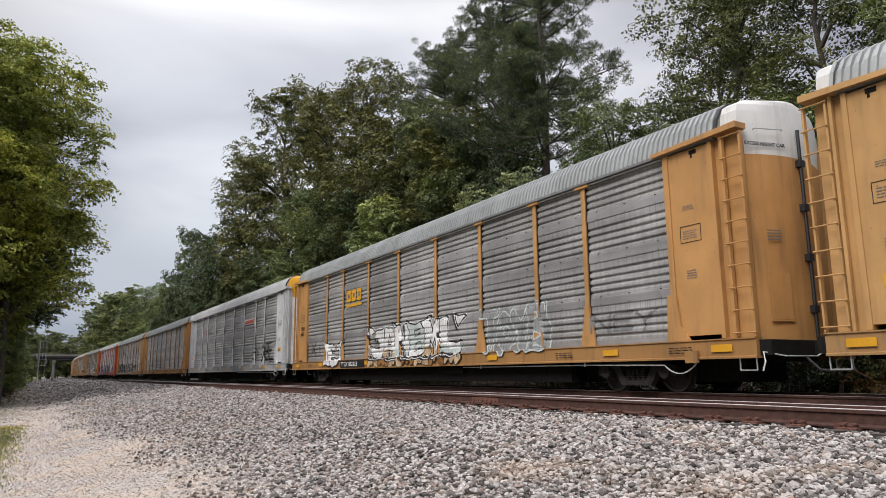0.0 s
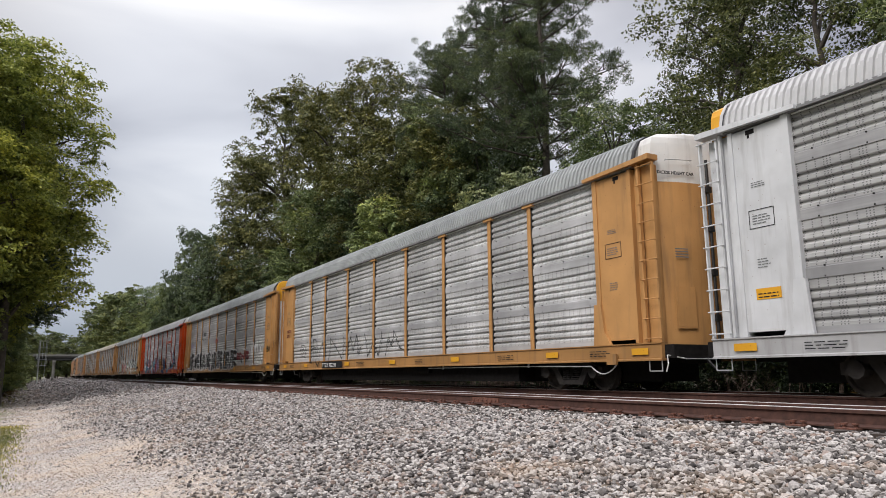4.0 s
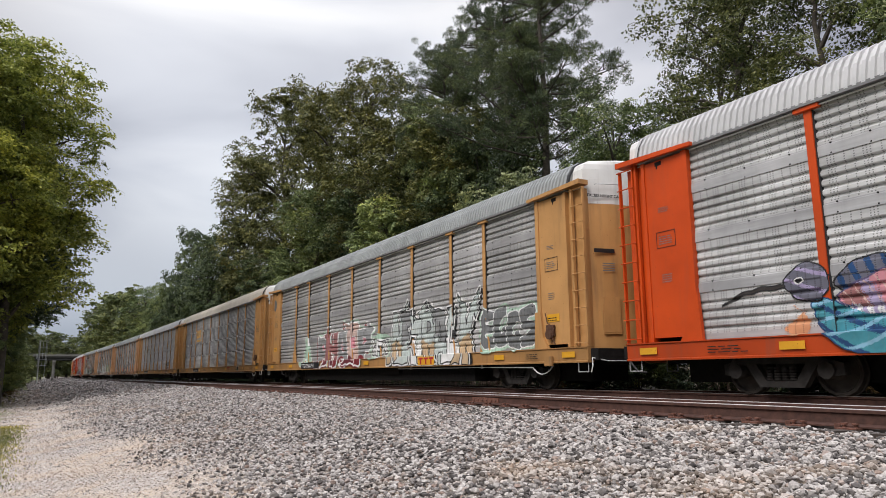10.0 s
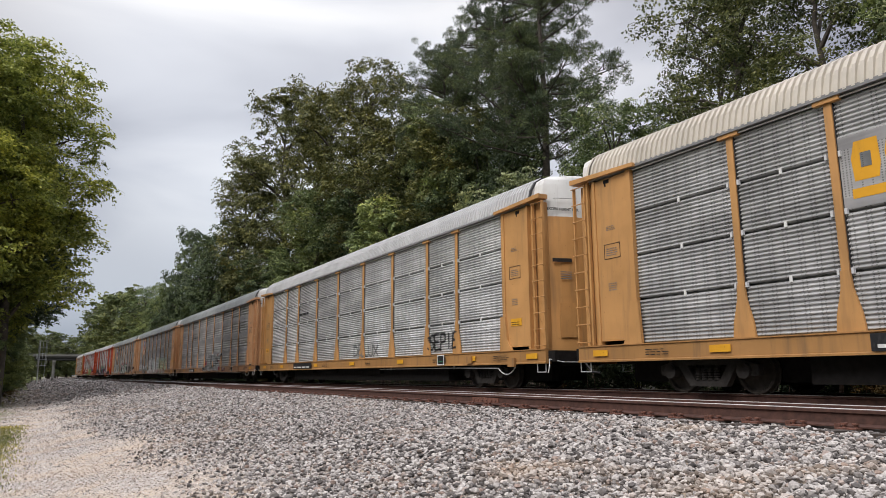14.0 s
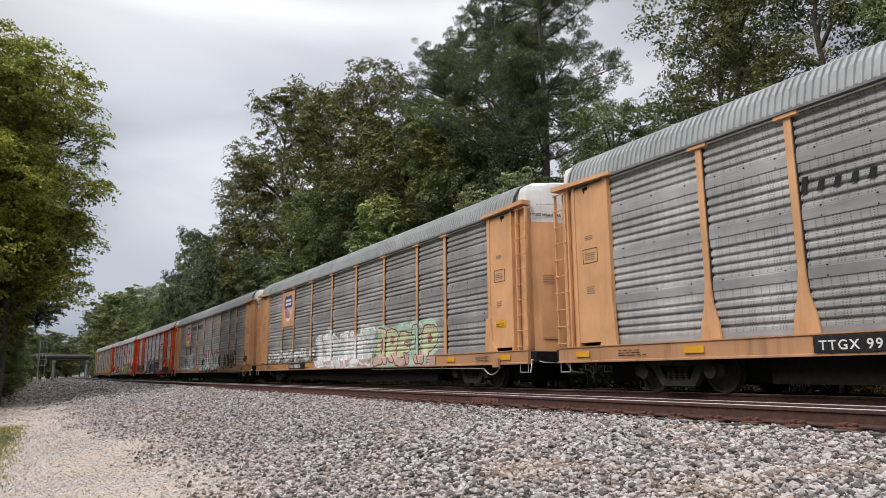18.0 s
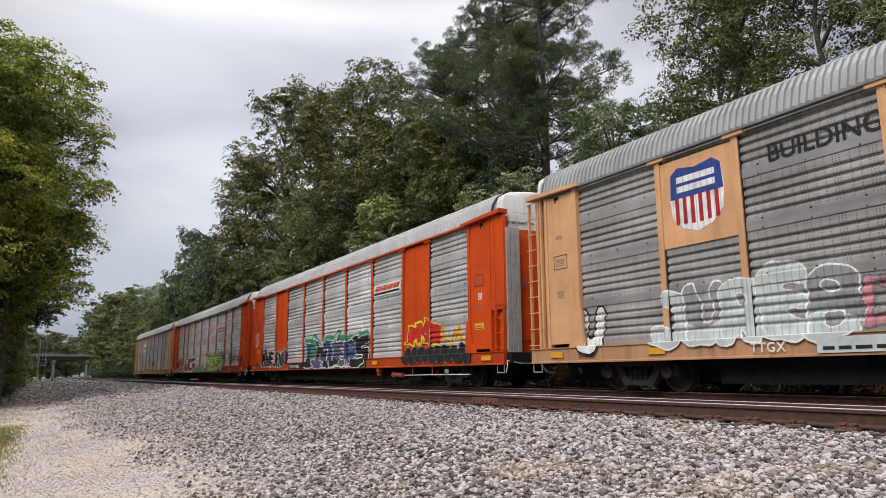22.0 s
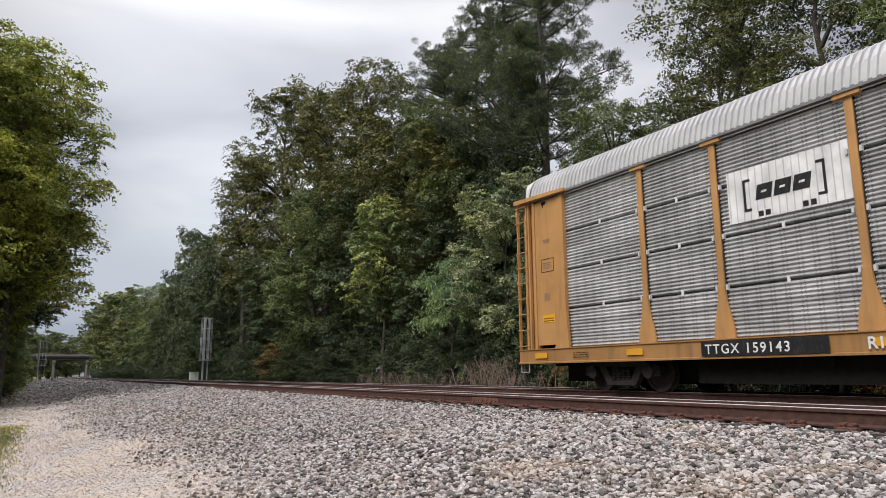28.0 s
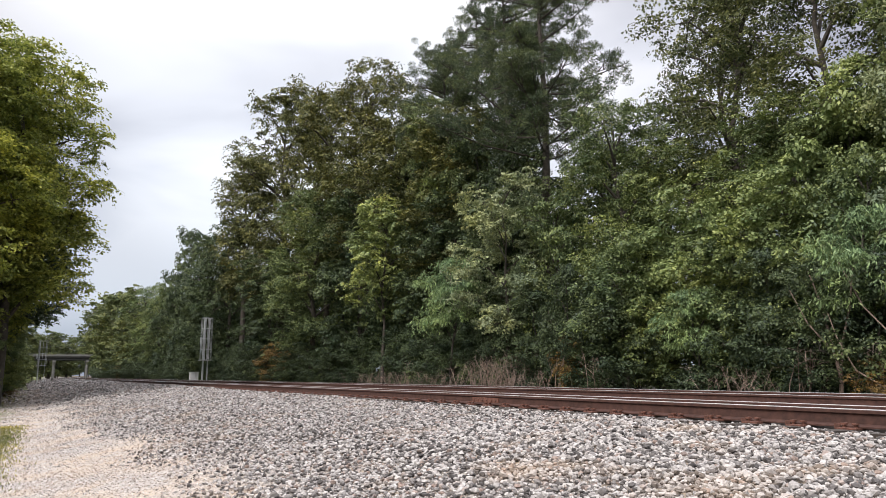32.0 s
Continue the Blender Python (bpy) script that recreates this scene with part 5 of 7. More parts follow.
    """Pale band with slanted red blocks and a black line."""
    x = FACE - 0.012
    mark(car, "logo_band", rect(u0 - 0.1, u1 + 0.15, z0 - 0.1, z1 + 0.08), x, INK["pearl"], "pale painted band")
    w = (u1 - u0) / 4
    for k in range(4):
        mark(car, "logo_block", rect(u0 + k * w, u0 + (k + 0.90) * w, z0 + 0.10, z1, 0.16), x - 0.005, INK["scarlet"])
        mark(car, "logo_slit", rect(u0 + (k + 0.34) * w, u0 + (k + 0.66) * w, z0 + 0.215, z0 + 0.24, 0.02), x - 0.009, INK["pearl"])
    mark(car, "logo_line", rect(u0 - 0.05, u1 + 0.05, z0 - 0.04, z0 + 0.04), x - 0.005, INK["black"])


def bracket_logo(car, u0, u1, z0, z1, band):
    x = FACE - 0.012
    if band:
        mark(car, "logo_band", rect(u0 - 0.35, u1 + 0.42, z0 - 0.18, z1 + 0.22), x, INK["white"], "white painted band")
        x -= 0.005
    for a, s in ((u0, 1), (u1, -1)):
        mark(car, "logo_bracket", rect(min(a, a + s * 0.05), max(a, a + s * 0.05), z0, z1), x, INK["black"])
        for z in (z0, z1 - 0.05):
            mark(car, "logo_bracket", rect(min(a, a + s * 0.16), max(a, a + s * 0.16), z, z + 0.05), x - 0.003, INK["black"])
    w = (u1 - u0 - 0.5) / 3
    for k in range(3):
        a = u0 + 0.25 + k * w
        mark(car, "logo_block", rect(a, a + w * 0.86, z0 + 0.18, z1 - 0.16, 0.06), x - 0.003, INK["black"])
        mark(car, "logo_notch", rect(a + w * 0.34, a + w * 0.62, z0 + 0.30, z1 - 0.28, 0.02), x - 0.006, INK["white"] if band else INK["silver"])
    for k in (0.18, 0.27, 0.72, 0.81):
        mark(car, "logo_dot", rect(u0 + k * (u1 - u0), u0 + k * (u1 - u0) + 0.10, z0 - 0.14, z0 - 0.04), x - 0.003, INK["black"])


for i, (car, spec) in enumerate(zip(FLEET, CARS)):
    car_marks(car, spec, i)

c, s = FLEET[1], CARS[1]
graffiti(c, s, "^~^~^^~", -3.9, 3.2, 0.74, 1.15, ["tan", "brown"], "black", 0.13, 0.03, seed=2, label="brown shaded base of the graffiti")
fat(c, s, "JANBML", -3.9, 2.8, 1.02, 2.2, ["white", "white", "white", "silver"], "black", 0.055, "white", 0.03, shadow="black", dx=-0.10, low=["white", "tan", "silver"], split=0.22, spikes=0.8, lean=0.06, seed=3, lift=0.004, label="white angular graffiti letters with black outlines")
lettering(c, "TINX", -12.45, 2.62, 0.24, -1.482, INK["black"], bold=0.004)
lettering(c, "4673", -12.45, 2.36, 0.24, -1.482, INK["black"], bold=0.004)
fat(c, s, "EJ", -8.8, -7.1, 0.76, 1.75, ["white"], "black", 0.05, spikes=1.0, seed=4, label="small white graffiti tag")
graffiti(c, s, "TOYB", 4.2, 7.4, 1.15, 2.1, ["zinc"], "silver", 0.20, 0.05, seed=5, label="pale outlined graffiti letters")
graffiti(c, s, "NEY", 9.0, 11.0, 1.35, 1.75, None, "grey", 0.035, seed=6, label="grey scribbled tag")
graffiti(c, s, "XI", -11.2, -9.6, 1.3, 1.9, None, "black", 0.03, seed=7, label="black scribbled tag")
block_logo(c, -6.6, -4.9, 3.30, 4.02, MAT["bright"])
number_board(c, -6.66, -4.28, "TTGX 852323")
c, s = FLEET[2], CARS[2]
graffiti(c, s, "@", 6.3, 7.8, 1.25, 2.1, None, "black", 0.045, seed=8, label="black outlined face scribble")
graffiti(c, s, "OBE", 8.4, 10.7, 1.25, 2.2, None, "black", 0.065, seed=9, label="black outlined bubble letters")
graffiti(c, s, "DAKMO", 9.9, 11.2, 1.10, 1.32, None, "black", 0.02, seed=10, label="small black tag")
slant_logo(c, 4.42, 6.6, 3.58, 3.88)
mark(c, "logo_cross", [(-7.6, 3.55), (-7.45, 3.55), (-6.9, 3.95), (-7.05, 3.95)], FACE - 0.012, INK["red"])
mark(c, "logo_cross", [(-7.05, 3.55), (-6.9, 3.55), (-7.45, 3.95), (-7.6, 3.95)], FACE - 0.017, INK["red"])
bars(c, -6.7, 3.62, 1.5, 0.2, 1, FACE - 0.012, INK["grey"], 4)
number_board(c, -6.47, -4.85, "SFLC 300185", False, INK["grey"])
c, s = FLEET[3], CARS[3]
graffiti(c, s, "@", -10.6, -9.5, 1.2, 1.95, None, "black", 0.03, seed=12, label="thin black spiral drawing")
graffiti(c, s, "@O", -8.9, -6.9, 0.85, 2.05, None, "black", 0.03, seed=13, label="thin black outlined drawing")
graffiti(c, s, "N~W^", -6.6, 1.5, 1.1, 2.0, None, "black", 0.028, seed=14, label="long thin black line drawing")
number_board(c, -6.68, -4.4, "TTGX 702241")
lettering(c, "NKCR", -12.5, 2.62, 0.21, -1.482, INK["wine"], bold=0.006)
lettering(c, "5392", -12.5, 2.38, 0.21, -1.482, INK["wine"], bold=0.006)
c, s = FLEET[4], CARS[4]
for k, (a, b) in enumerate(((-11.4, -7.6), (-7.0, -3.4), (-2.9, 0.5), (1.0, 4.6))):
    fat(c, s, "DEUTE", a, b, 0.84, 2.2, ["black"], "white", 0.036, "white", 0.03, smooth=2, overlap=0.22, hole="black", mist="silver", reach=0.08, seed=20 + k, label="solid black bubble letters with white outlines")
    graffiti(c, s, "EUSTE", a + 0.2, b - 0.15, 1.0, 1.9, None, "white", 0.02, seed=20 + k, lift=0.004, label="thin white inner lines of the bubble letters")
for k, (a, z) in enumerate(((4.55, 1.5), (5.25, 1.6), (5.9, 1.25), (6.6, 1.7), (7.3, 1.35))):
    graffiti(c, s, "o", a - 0.1, a + 0.1, z, z + 0.25, ["black"], "white", 0.23, 0.04, seed=30 + k, label="black paint blob with white outline")
graffiti(c, s, "EWE", 4.6, 7.8, 1.5, 1.85, None, "maroon", 0.10, seed=36, label="faded red paint strokes")
graffiti(c, s, "SOSTENTO", 5.0, 7.9, 1.95, 2.15, None, "white", 0.022, seed=37, label="small white tag")
graffiti(c, s, "OA", 8.5, 9.9, 1.35, 2.15, ["white"], "black", 0.36, 0.03, seed=38, cap="white", label="white painted figure with black lines")
graffiti(c, s, "KXN", 8.45, 10.0, 1.2, 2.1, None, "black", 0.022, seed=42, lift=0.004, label="thin black lines on the white figure")
graffiti(c, s, "O", 10.25, 10.75, 1.15, 1.95, ["white"], "black", 0.20, 0.035, seed=39, label="white painted figure with black lines")
graffiti(c, s, "AWY", -2.0, -1.1, 2.75, 3.1, None, "red", 0.035, seed=40, label="small red tag")
graffiti(c, s, "EMBAY", 11.95, 12.6, 1.75, 2.05, None, "black", 0.025, seed=41, label="small black tag")
graffiti(c, s, "WAKE", -11.3, -10.1, 2.75, 3.05, None, "lavender", 0.03, seed=43, label="small lavender tag")
graffiti(c, s, "UNKE", -12.7, -11.9, 1.2, 1.38, None, "white", 0.022, seed=44, label="small white tag")
bracket_logo(c, -6.5, -4.95, 3.36, 3.96, False)
number_board(c, -6.5, -4.72, "TTGX 715904", False)
c, s = FLEET[5], CARS[5]
fat(c, s, "EHOHR", -2.8, 4.0, 0.72, 2.25, ["red", "lavender", "brown", "brown", "navy"], "black", 0.04, shadow="black", dx=0.08, smooth=2, overlap=0.14, hole="smoke", shine="white", low=["maroon", "lavender", "brown", "tan", "navy"], split=0.2, spikes=0.5, seed=50, label="large colourful graffiti letters, one colour each")
mural(c, s, [
    ("-4.86,1.22 -4.68,1.33 -4.37,1.01 -3.84,0.65 -3.97,0.54 -4.33,0.78", "black", None, 0, ()),
    ("-4.57,2.12 -4.27,1.96 -3.75,2.05 -3.25,2.30 -2.85,2.26 -2.68,2.00 -2.70,1.75 -3.04,1.63 -3.44,1.61 -3.17,1.45 -2.92,1.16 -2.88,0.94 -2.95,0.58 -3.82,0.59 -3.99,0.99 -4.10,1.29 -4.53,1.38 -4.62,1.75", "skyblue", "black", 0.028, ()),
    ("-3.9,1.50 -3.55,1.50 -3.56,1.12 -3.9,1.08", "smoke", "black", 0.02, ()),
    ("-3.82,1.42 -3.64,1.42 -3.64,1.2 -3.82,1.18", "tan", None, 0, ()),
    ("-2.92,2.12 -2.82,2.14 -2.78,1.9 -2.86,1.82", "white", None, 0, ()),
    ("-3.55,1.80 -3.2,1.85 -2.9,1.75 -3.3,1.68", "black", None, 0, ()),
    ("-3.36,0.98 -3.0,0.98 -3.0,0.74 -3.3,0.74", "red", None, 0, ()),
    ("-5.41,1.65 -5.16,1.90 -4.73,2.10 -4.60,1.81 -4.50,1.42 -4.85,1.28 -5.01,1.57", "tan", "black", 0.022, (("brown", 0.3, 1.0, 0.4, 0.35, 0.2), ("black", 0.21, 1.0, -0.1, 0.10, 0.2))),
], 50, label="blue graffiti letter with tan splinters")
graffiti(c, s, "IIIIIIIIIIIIIIIIII", -2.6, 4.7, 0.98, 1.35, None, "black", 0.012, seed=46, lift=0.006, label="thin black paint drips")
graffiti(c, s, "ooooooo", -2.6, 4.0, 1.95, 2.0, None, "white", 0.05, seed=47, lift=0.006, label="white highlights on the letters")
graffiti(c, s, "K", 4.0, 4.75, 1.15, 2.1, ["tan"], "black", 0.15, 0.04, seed=49, low=["brown"], label="tan graffiti letter with drips")
mural(c, s, [
    ("8.83,1.34 9.07,1.30 9.28,1.14 9.40,0.92 9.63,0.75 9.30,0.73 9.02,0.88 8.86,1.06", "peach", None, 0, ()),
    ("5.75,1.60 6.13,1.33 6.79,1.26 7.37,1.61 7.26,1.20 6.77,0.97 6.49,0.59 6.15,0.59 6.25,0.79 5.64,0.77 6.10,1.00 5.66,1.12 6.20,1.19", "teal", "navy", 0.012, (("skyblue", 0.16, 0.35, 1.0, 0.4, 0.3), ("navy", 0.23, 0.3, 1.0, 0.12, 0.3))),
    ("8.01,3.05 8.27,2.86 8.50,2.26 8.48,1.85 8.2,1.92 7.94,2.27 7.76,2.42 7.84,2.66", "teal", None, 0, (("skyblue", 0.2, 0.8, 0.6, 0.3, 0.4),)),
    ("8.01,3.05 8.27,2.86 8.22,2.55 8.02,2.40 7.76,2.42 7.84,2.66", "smoke", None, 0, (("teal", 0.16, 0.2, 1.0, 0.35, 0.2),)),
], 51, label="painted tail feathers and small teal wing")
mural(c, s, [
    ("9.15,2.08 9.40,1.92 9.47,1.71 9.34,1.62 8.91,1.46 8.51,1.22 8.16,1.04 7.54,1.08 7.39,1.05 6.77,1.00 6.79,1.23 7.29,1.60 8.29,1.64 8.52,1.80 8.47,2.08 8.85,2.08", "slate", "navy", 0.014, (("lavender", 0.34, 0.3, 1.0, 0.30, 0.3),)),
    ("9.2,2.05 9.42,1.9 9.30,1.86 9.0,1.92 8.72,1.84 8.48,1.98 8.8,2.06", "violet", None, 0, ()),
    ("7.42,1.28 7.86,1.49 8.54,1.60 9.24,1.68 8.95,1.42 8.24,1.13 7.55,1.12", "teal", None, 0, (("skyblue", 0.26, 0.3, 1.0, 0.28, 0.3), ("navy", 0.31, 0.2, 1.0, 0.14, 0.4))),
    ("7.75,1.09 8.24,1.23 8.80,1.40 8.52,1.10 8.16,1.00", "red", None, 0, (("pink", 0.2, 0.5, 1.0, 0.4, 0.3),)),
], 52, 0.004, label="painted bird body, grey, teal and red")
mural(c, s, [
    ("6.36,2.88 7.02,2.90 7.38,2.54 7.92,2.05 8.55,1.64 8.28,1.50 7.73,1.53 7.29,1.57 6.88,1.78 6.60,2.17 6.38,2.54", "white", "grey", 0.012, (("grey", 0.17, 0.30, 1.0, 0.14, 0.15), ("lavender", 0.17, 0.30, 1.0, 0.10, 0.2))),
    ("6.90,2.90 7.28,2.70 7.66,2.31 8.05,1.97 8.58,1.63 8.25,1.52 7.76,1.76 7.42,2.04 7.20,2.40 6.98,2.70", "red", "maroon", 0.012, (("pink", 0.15, 0.55, 1.0, 0.32, 0.2), ("white", 0.15, 0.55, 1.0, 0.10, 0.2))),
], 53, 0.006, label="painted bird wing with red and white feathers")
mural(c, s, [
    ("9.02,1.87 9.12,1.91 9.22,1.83 9.12,1.76", "black", "white", 0.010, ()),
    ("9.27,1.71 9.62,1.62 10.01,1.32 10.32,1.06 10.30,1.03 9.98,1.26 9.58,1.54 9.28,1.60", "smoke", "black", 0.014, ()),
], 54, 0.008, label="long black painted beak and dark eye")
mural(c, s, [
    ("-9.64,1.65 -9.40,1.44 -9.64,1.27 -9.85,1.09 -9.37,1.00 -9.24,1.24", "peach", None, 0, ()),
    ("-6.75,0.99 -6.07,1.05 -5.37,0.95 -4.91,0.76 -5.47,0.65 -6.09,0.73", "teal", None, 0, (("maroon", 0.3, 0.2, 1.0, 0.3, 0.3),)),
    ("-6.22,1.10 -5.96,1.29 -5.70,1.50 -5.05,1.58 -5.33,1.34 -5.73,1.14", "skyblue", "navy", 0.012, (("teal", 0.2, -0.6, 1.0, 0.4, 0.2),)),
    ("-7.1,1.35 -6.5,1.48 -6.0,1.7 -5.75,1.55 -6.1,1.2 -6.6,1.08 -7.2,1.1", "slate", None, 0, (("grey", 0.3, -0.4, 1.0, 0.3, 0.3),)),
], 55, label="painted tail in teal and blue")
mural(c, s, [
    ("-9.30,1.71 -8.89,1.61 -8.51,1.40 -7.83,1.36 -7.30,1.36 -7.22,1.02 -7.45,0.68 -7.97,0.58 -8.50,0.70 -8.80,0.88 -9.14,1.14", "teal", "navy", 0.012, (("navy", 0.42, 0.5, 1.0, 0.24, 0.4), ("skyblue", 0.31, -0.3, 1.0, 0.2, 0.4))),
    ("-8.0,1.34 -7.32,1.38 -7.20,1.02 -7.5,0.72 -7.9,0.9", "dusk", None, 0, ()),
    ("-8.88,1.83 -8.63,2.09 -8.36,2.24 -7.97,2.26 -7.55,2.18 -8.07,1.92 -8.60,1.70", "slate", "black", 0.014, (("navy", 0.24, 1.0, 0.4, 0.4, 0.3),)),
], 56, 0.004, label="painted bird body in teal, navy and dusky blue")
mural(c, s, [
    ("-8.86,1.68 -8.2,1.93 -7.57,2.16 -6.47,2.26 -5.97,2.15 -5.58,1.92 -5.91,1.82 -6.17,1.65 -6.53,1.45 -6.95,1.34 -7.67,1.29 -8.22,1.32 -8.65,1.48", "rose", "violet", 0.014, (("pink", 0.55, 1.0, 0.62, 0.45, 0.5), ("lavender", 0.43, 1.0, 0.55, 0.22, 0.6), ("blush", 0.19, 1.0, 0.7, 0.10, 0.4))),
    ("-8.70,1.50 -8.2,1.42 -7.7,1.42 -7.3,1.45 -7.2,1.36 -7.67,1.27 -8.22,1.30 -8.62,1.42", "pearl", None, 0, (("lavender", 0.15, 1.0, 0.4, 0.4, 0.3),)),
], 57, 0.006, label="painted bird wing with pink and lilac feathers")
mural(c, s, [
    ("-9.75,1.95 -9.60,2.15 -9.32,2.31 -9.05,2.25 -8.88,2.05 -8.83,1.82 -9.02,1.62 -9.31,1.58 -9.60,1.72", "slate", "black", 0.014, (("lavender", 0.3, 0.3, 1.0, 0.25, 0.3),)),
    ("-9.53,2.00 -9.40,2.04 -9.31,1.97 -9.43,1.91", "black", "white", 0.010, ()),
    ("-11.12,1.62 -10.82,1.82 -10.29,1.94 -9.71,1.95 -9.68,1.86 -10.22,1.88 -10.75,1.79", "smoke", "black", 0.012, ()),
], 58, 0.008, label="dark painted bird head with long beak")
slant_logo(c, 4.42, 6.65, 3.56, 3.90)
number_board(c, -7.32, -4.9, "", False, INK["smoke"])
c, s = FLEET[6], CARS[6]
fat(c, s, "PHAOP", -5.5, 0.6, 0.78, 2.4, ["zinc", "rose", "zinc", "blush"], "white", 0.045, "white", 0.03, shadow="maroon", dx=-0.12, low=["maroon", "wine"], split=0.20, spikes=1.0, hole="pink", mist="mint", reach=0.15, seed=60, label="maroon graffiti letters with white outlines")
fat(c, s, "NETRALK", 2.5, 8.2, 0.76, 2.6, ["silver", "zinc", "silver"], "black", 0.045, "white", 0.06, shadow="black", dx=0.16, low=["tan", "silver", "white"], split=0.42, spikes=1.0, hole="zinc", lean=0.06, seed=61, label="grey and silver graffiti letters with white outlines")
fat(c, s, "EGGS", 8.7, 11.3, 1.1, 2.25, ["grey"], "white", 0.035, smooth=2, mist="mint", reach=0.15, seed=62, label="grey outlined bubble letters")
graffiti(c, s, "A", -7.6, -6.6, 0.9, 2.0, ["mint"], "white", 0.26, 0.05, seed=63, label="mint green painted cone")
fat(c, s, "WFK", 0.75, 2.1, 1.15, 1.75, ["white"], "black", 0.05, "white", 0.05, mist="mint", reach=0.3, seed=64, lift=0.004, label="small round graffiti badge")
number_board(c, -7.3, -5.0, "TTGX 986791")
ringd = Shape().prism([(12.55 + 0.26 * math.cos(a), 4.3 + 0.33 * math.sin(a)) for a in np.linspace(0, 2 * math.pi, 18, endpoint=False)], -1.482, -1.476, "x")
part("round_emblem", ringd, INK["grey"], c, "round grey emblem")
mark(c, "maker_board", rect(4.95, 6.1, 0.72, 1.0), -HALF_W - 0.074, MAT["bright"], "yellow board with red blocks")
for k in range(3):
    mark(c, "maker_block", [(5.02 + k * 0.36, 0.91), (5.02 + k * 0.36, 0.97), (5.32 + k * 0.36, 0.97), (5.32 + k * 0.36, 0.91), (5.21 + k * 0.36, 0.91), (5.21 + k * 0.36, 0.75), (5.13 + k * 0.36, 0.75), (5.13 + k * 0.36, 0.91)], -HALF_W - 0.079, INK["red"])
c, s = FLEET[7], CARS[7]
for k in range(3):
    mark(c, "maker_block", [(5.28 + k * 0.23, 0.92), (5.28 + k * 0.23, 0.97), (5.47 + k * 0.23, 0.97), (5.47 + k * 0.23, 0.92), (5.40 + k * 0.23, 0.92), (5.40 + k * 0.23, 0.78), (5.35 + k * 0.23, 0.78), (5.35 + k * 0.23, 0.92)], -HALF_W - 0.063, INK["red"])
mark(c, "logo_band", rect(-6.98, -4.3, 3.05, 4.3), FACE - 0.008, MAT["zinc_dark"], "dark sheet behind the logo")
block_logo(c, -6.7, -5.1, 3.2, 4.15, MAT["bright"])
number_board(c, -6.5, -4.6, "")
lettering(c, "R1", -4.32, 0.77, 0.22, -HALF_W - 0.06, INK["white"], bold=0.003)
c, s = FLEET[8], CARS[8]
graffiti(c, s, "DELUX", 0.4, 2.9, 1.15, 1.6, None, "grey", 0.035, seed=70, label="small dark tag")
graffiti(c, s, "SEPIE", 7.0, 8.9, 1.2, 1.75, None, "black", 0.04, seed=71, label="black scrawled tag")
bars(c, -6.8, 3.4, 1.6, 0.35, 1, FACE - 0.012, INK["black"], 8)
number_board(c, -6.9, -4.4, "")
c, s = FLEET[9], CARS[9]
fat(c, s, "JAOEFZ", -1.3, 3.9, 0.82, 1.95, ["grey", "zinc", "smoke", "zinc"], "white", 0.028, shadow="black", dx=0.10, dz=-0.05, low=["black", "grey", "zinc"], split=0.4, spikes=1.0, hole="black", lean=0.08, seed=72, lift=0.004, label="grey graffiti with white outlines")
mural(c, s, [
    ("-1.75,0.80 -1.3,1.2 -1.1,1.75 -0.8,1.5 -0.9,0.9", "red", None, 0, ()),
    ("2.5,1.5 2.9,2.05 3.5,1.95 3.75,1.45 3.1,1.35", "red", "maroon", 0.015, ()),
    ("3.6,1.25 4.2,1.12 4.75,0.82 3.8,0.78", "red", None, 0, ()),
], 74, label="red patches behind grey graffiti")
for k in range(8):
    mark(c, "logo_letter", rect(-6.84 + k * 0.29, -6.73 + k * 0.29, 3.48, 3.66 + (0.12 if k in (0,) else 0), 0.06), FACE - 0.012, INK["black"])
number_board(c, -6.68, -4.6, "TTGX 991252")
mark(c, "maker_board", rect(5.15, 6.15, 0.74, 1.0), -HALF_W - 0.063, INK["wine"], "dark red board with white blocks")
for k in range(3):
    mark(c, "maker_block", [(5.24 + k * 0.30, 0.93), (5.24 + k * 0.30, 0.97), (5.48 + k * 0.30, 0.97), (5.48 + k * 0.30, 0.93), (5.39 + k * 0.30, 0.93), (5.39 + k * 0.30, 0.78), (5.33 + k * 0.30, 0.78), (5.33 + k * 0.30, 0.93)], -HALF_W - 0.068, INK["white"])
c, s = FLEET[10], CARS[10]
mark(c, "painted_sill", rect(-3.2, 8.5, 0.70, 1.0), -HALF_W - 0.056, INK["blush"], "pinkish sprayed side sill")
fat(c, s, "SOOPOOPALF", -11.8, -3.6, 1.08, 1.74, ["white", "pearl", "white"], "smoke", 0.026, shadow="smoke", dx=0.05, dz=-0.04, smooth=2, overlap=0.02, hole="grey", low=["silver", "zinc"], seed=80, label="pale round graffiti letters")
fat(c, s, "LENNIZ", -3.2, 3.3, 0.82, 2.1, ["white", "white", "silver"], "grey", 0.02, "white", 0.09, smooth=1, overlap=0.04, spikes=1.0, hole="white", mist="pearl", reach=0.2, low=["white", "blush"], split=0.2, seed=81, label="large white cloud of paint")
fat(c, s, "DREAP", 3.5, 8.2, 0.74, 2.15, ["pale", "pale", "pale", "mint", "pale"], "maroon", 0.05, smooth=1, overlap=0.10, mist="mint", reach=0.4, low=["blush"], split=0.27, hole="pink", seed=82, label="pale green and pink graffiti with maroon outlines")
crest(c, -8.87, -7.02, 3.25, 4.72, MAT["peach"])
number_board(c, -6.95, -4.6, "TTGX 988570")
c, s = FLEET[11], CARS[11]
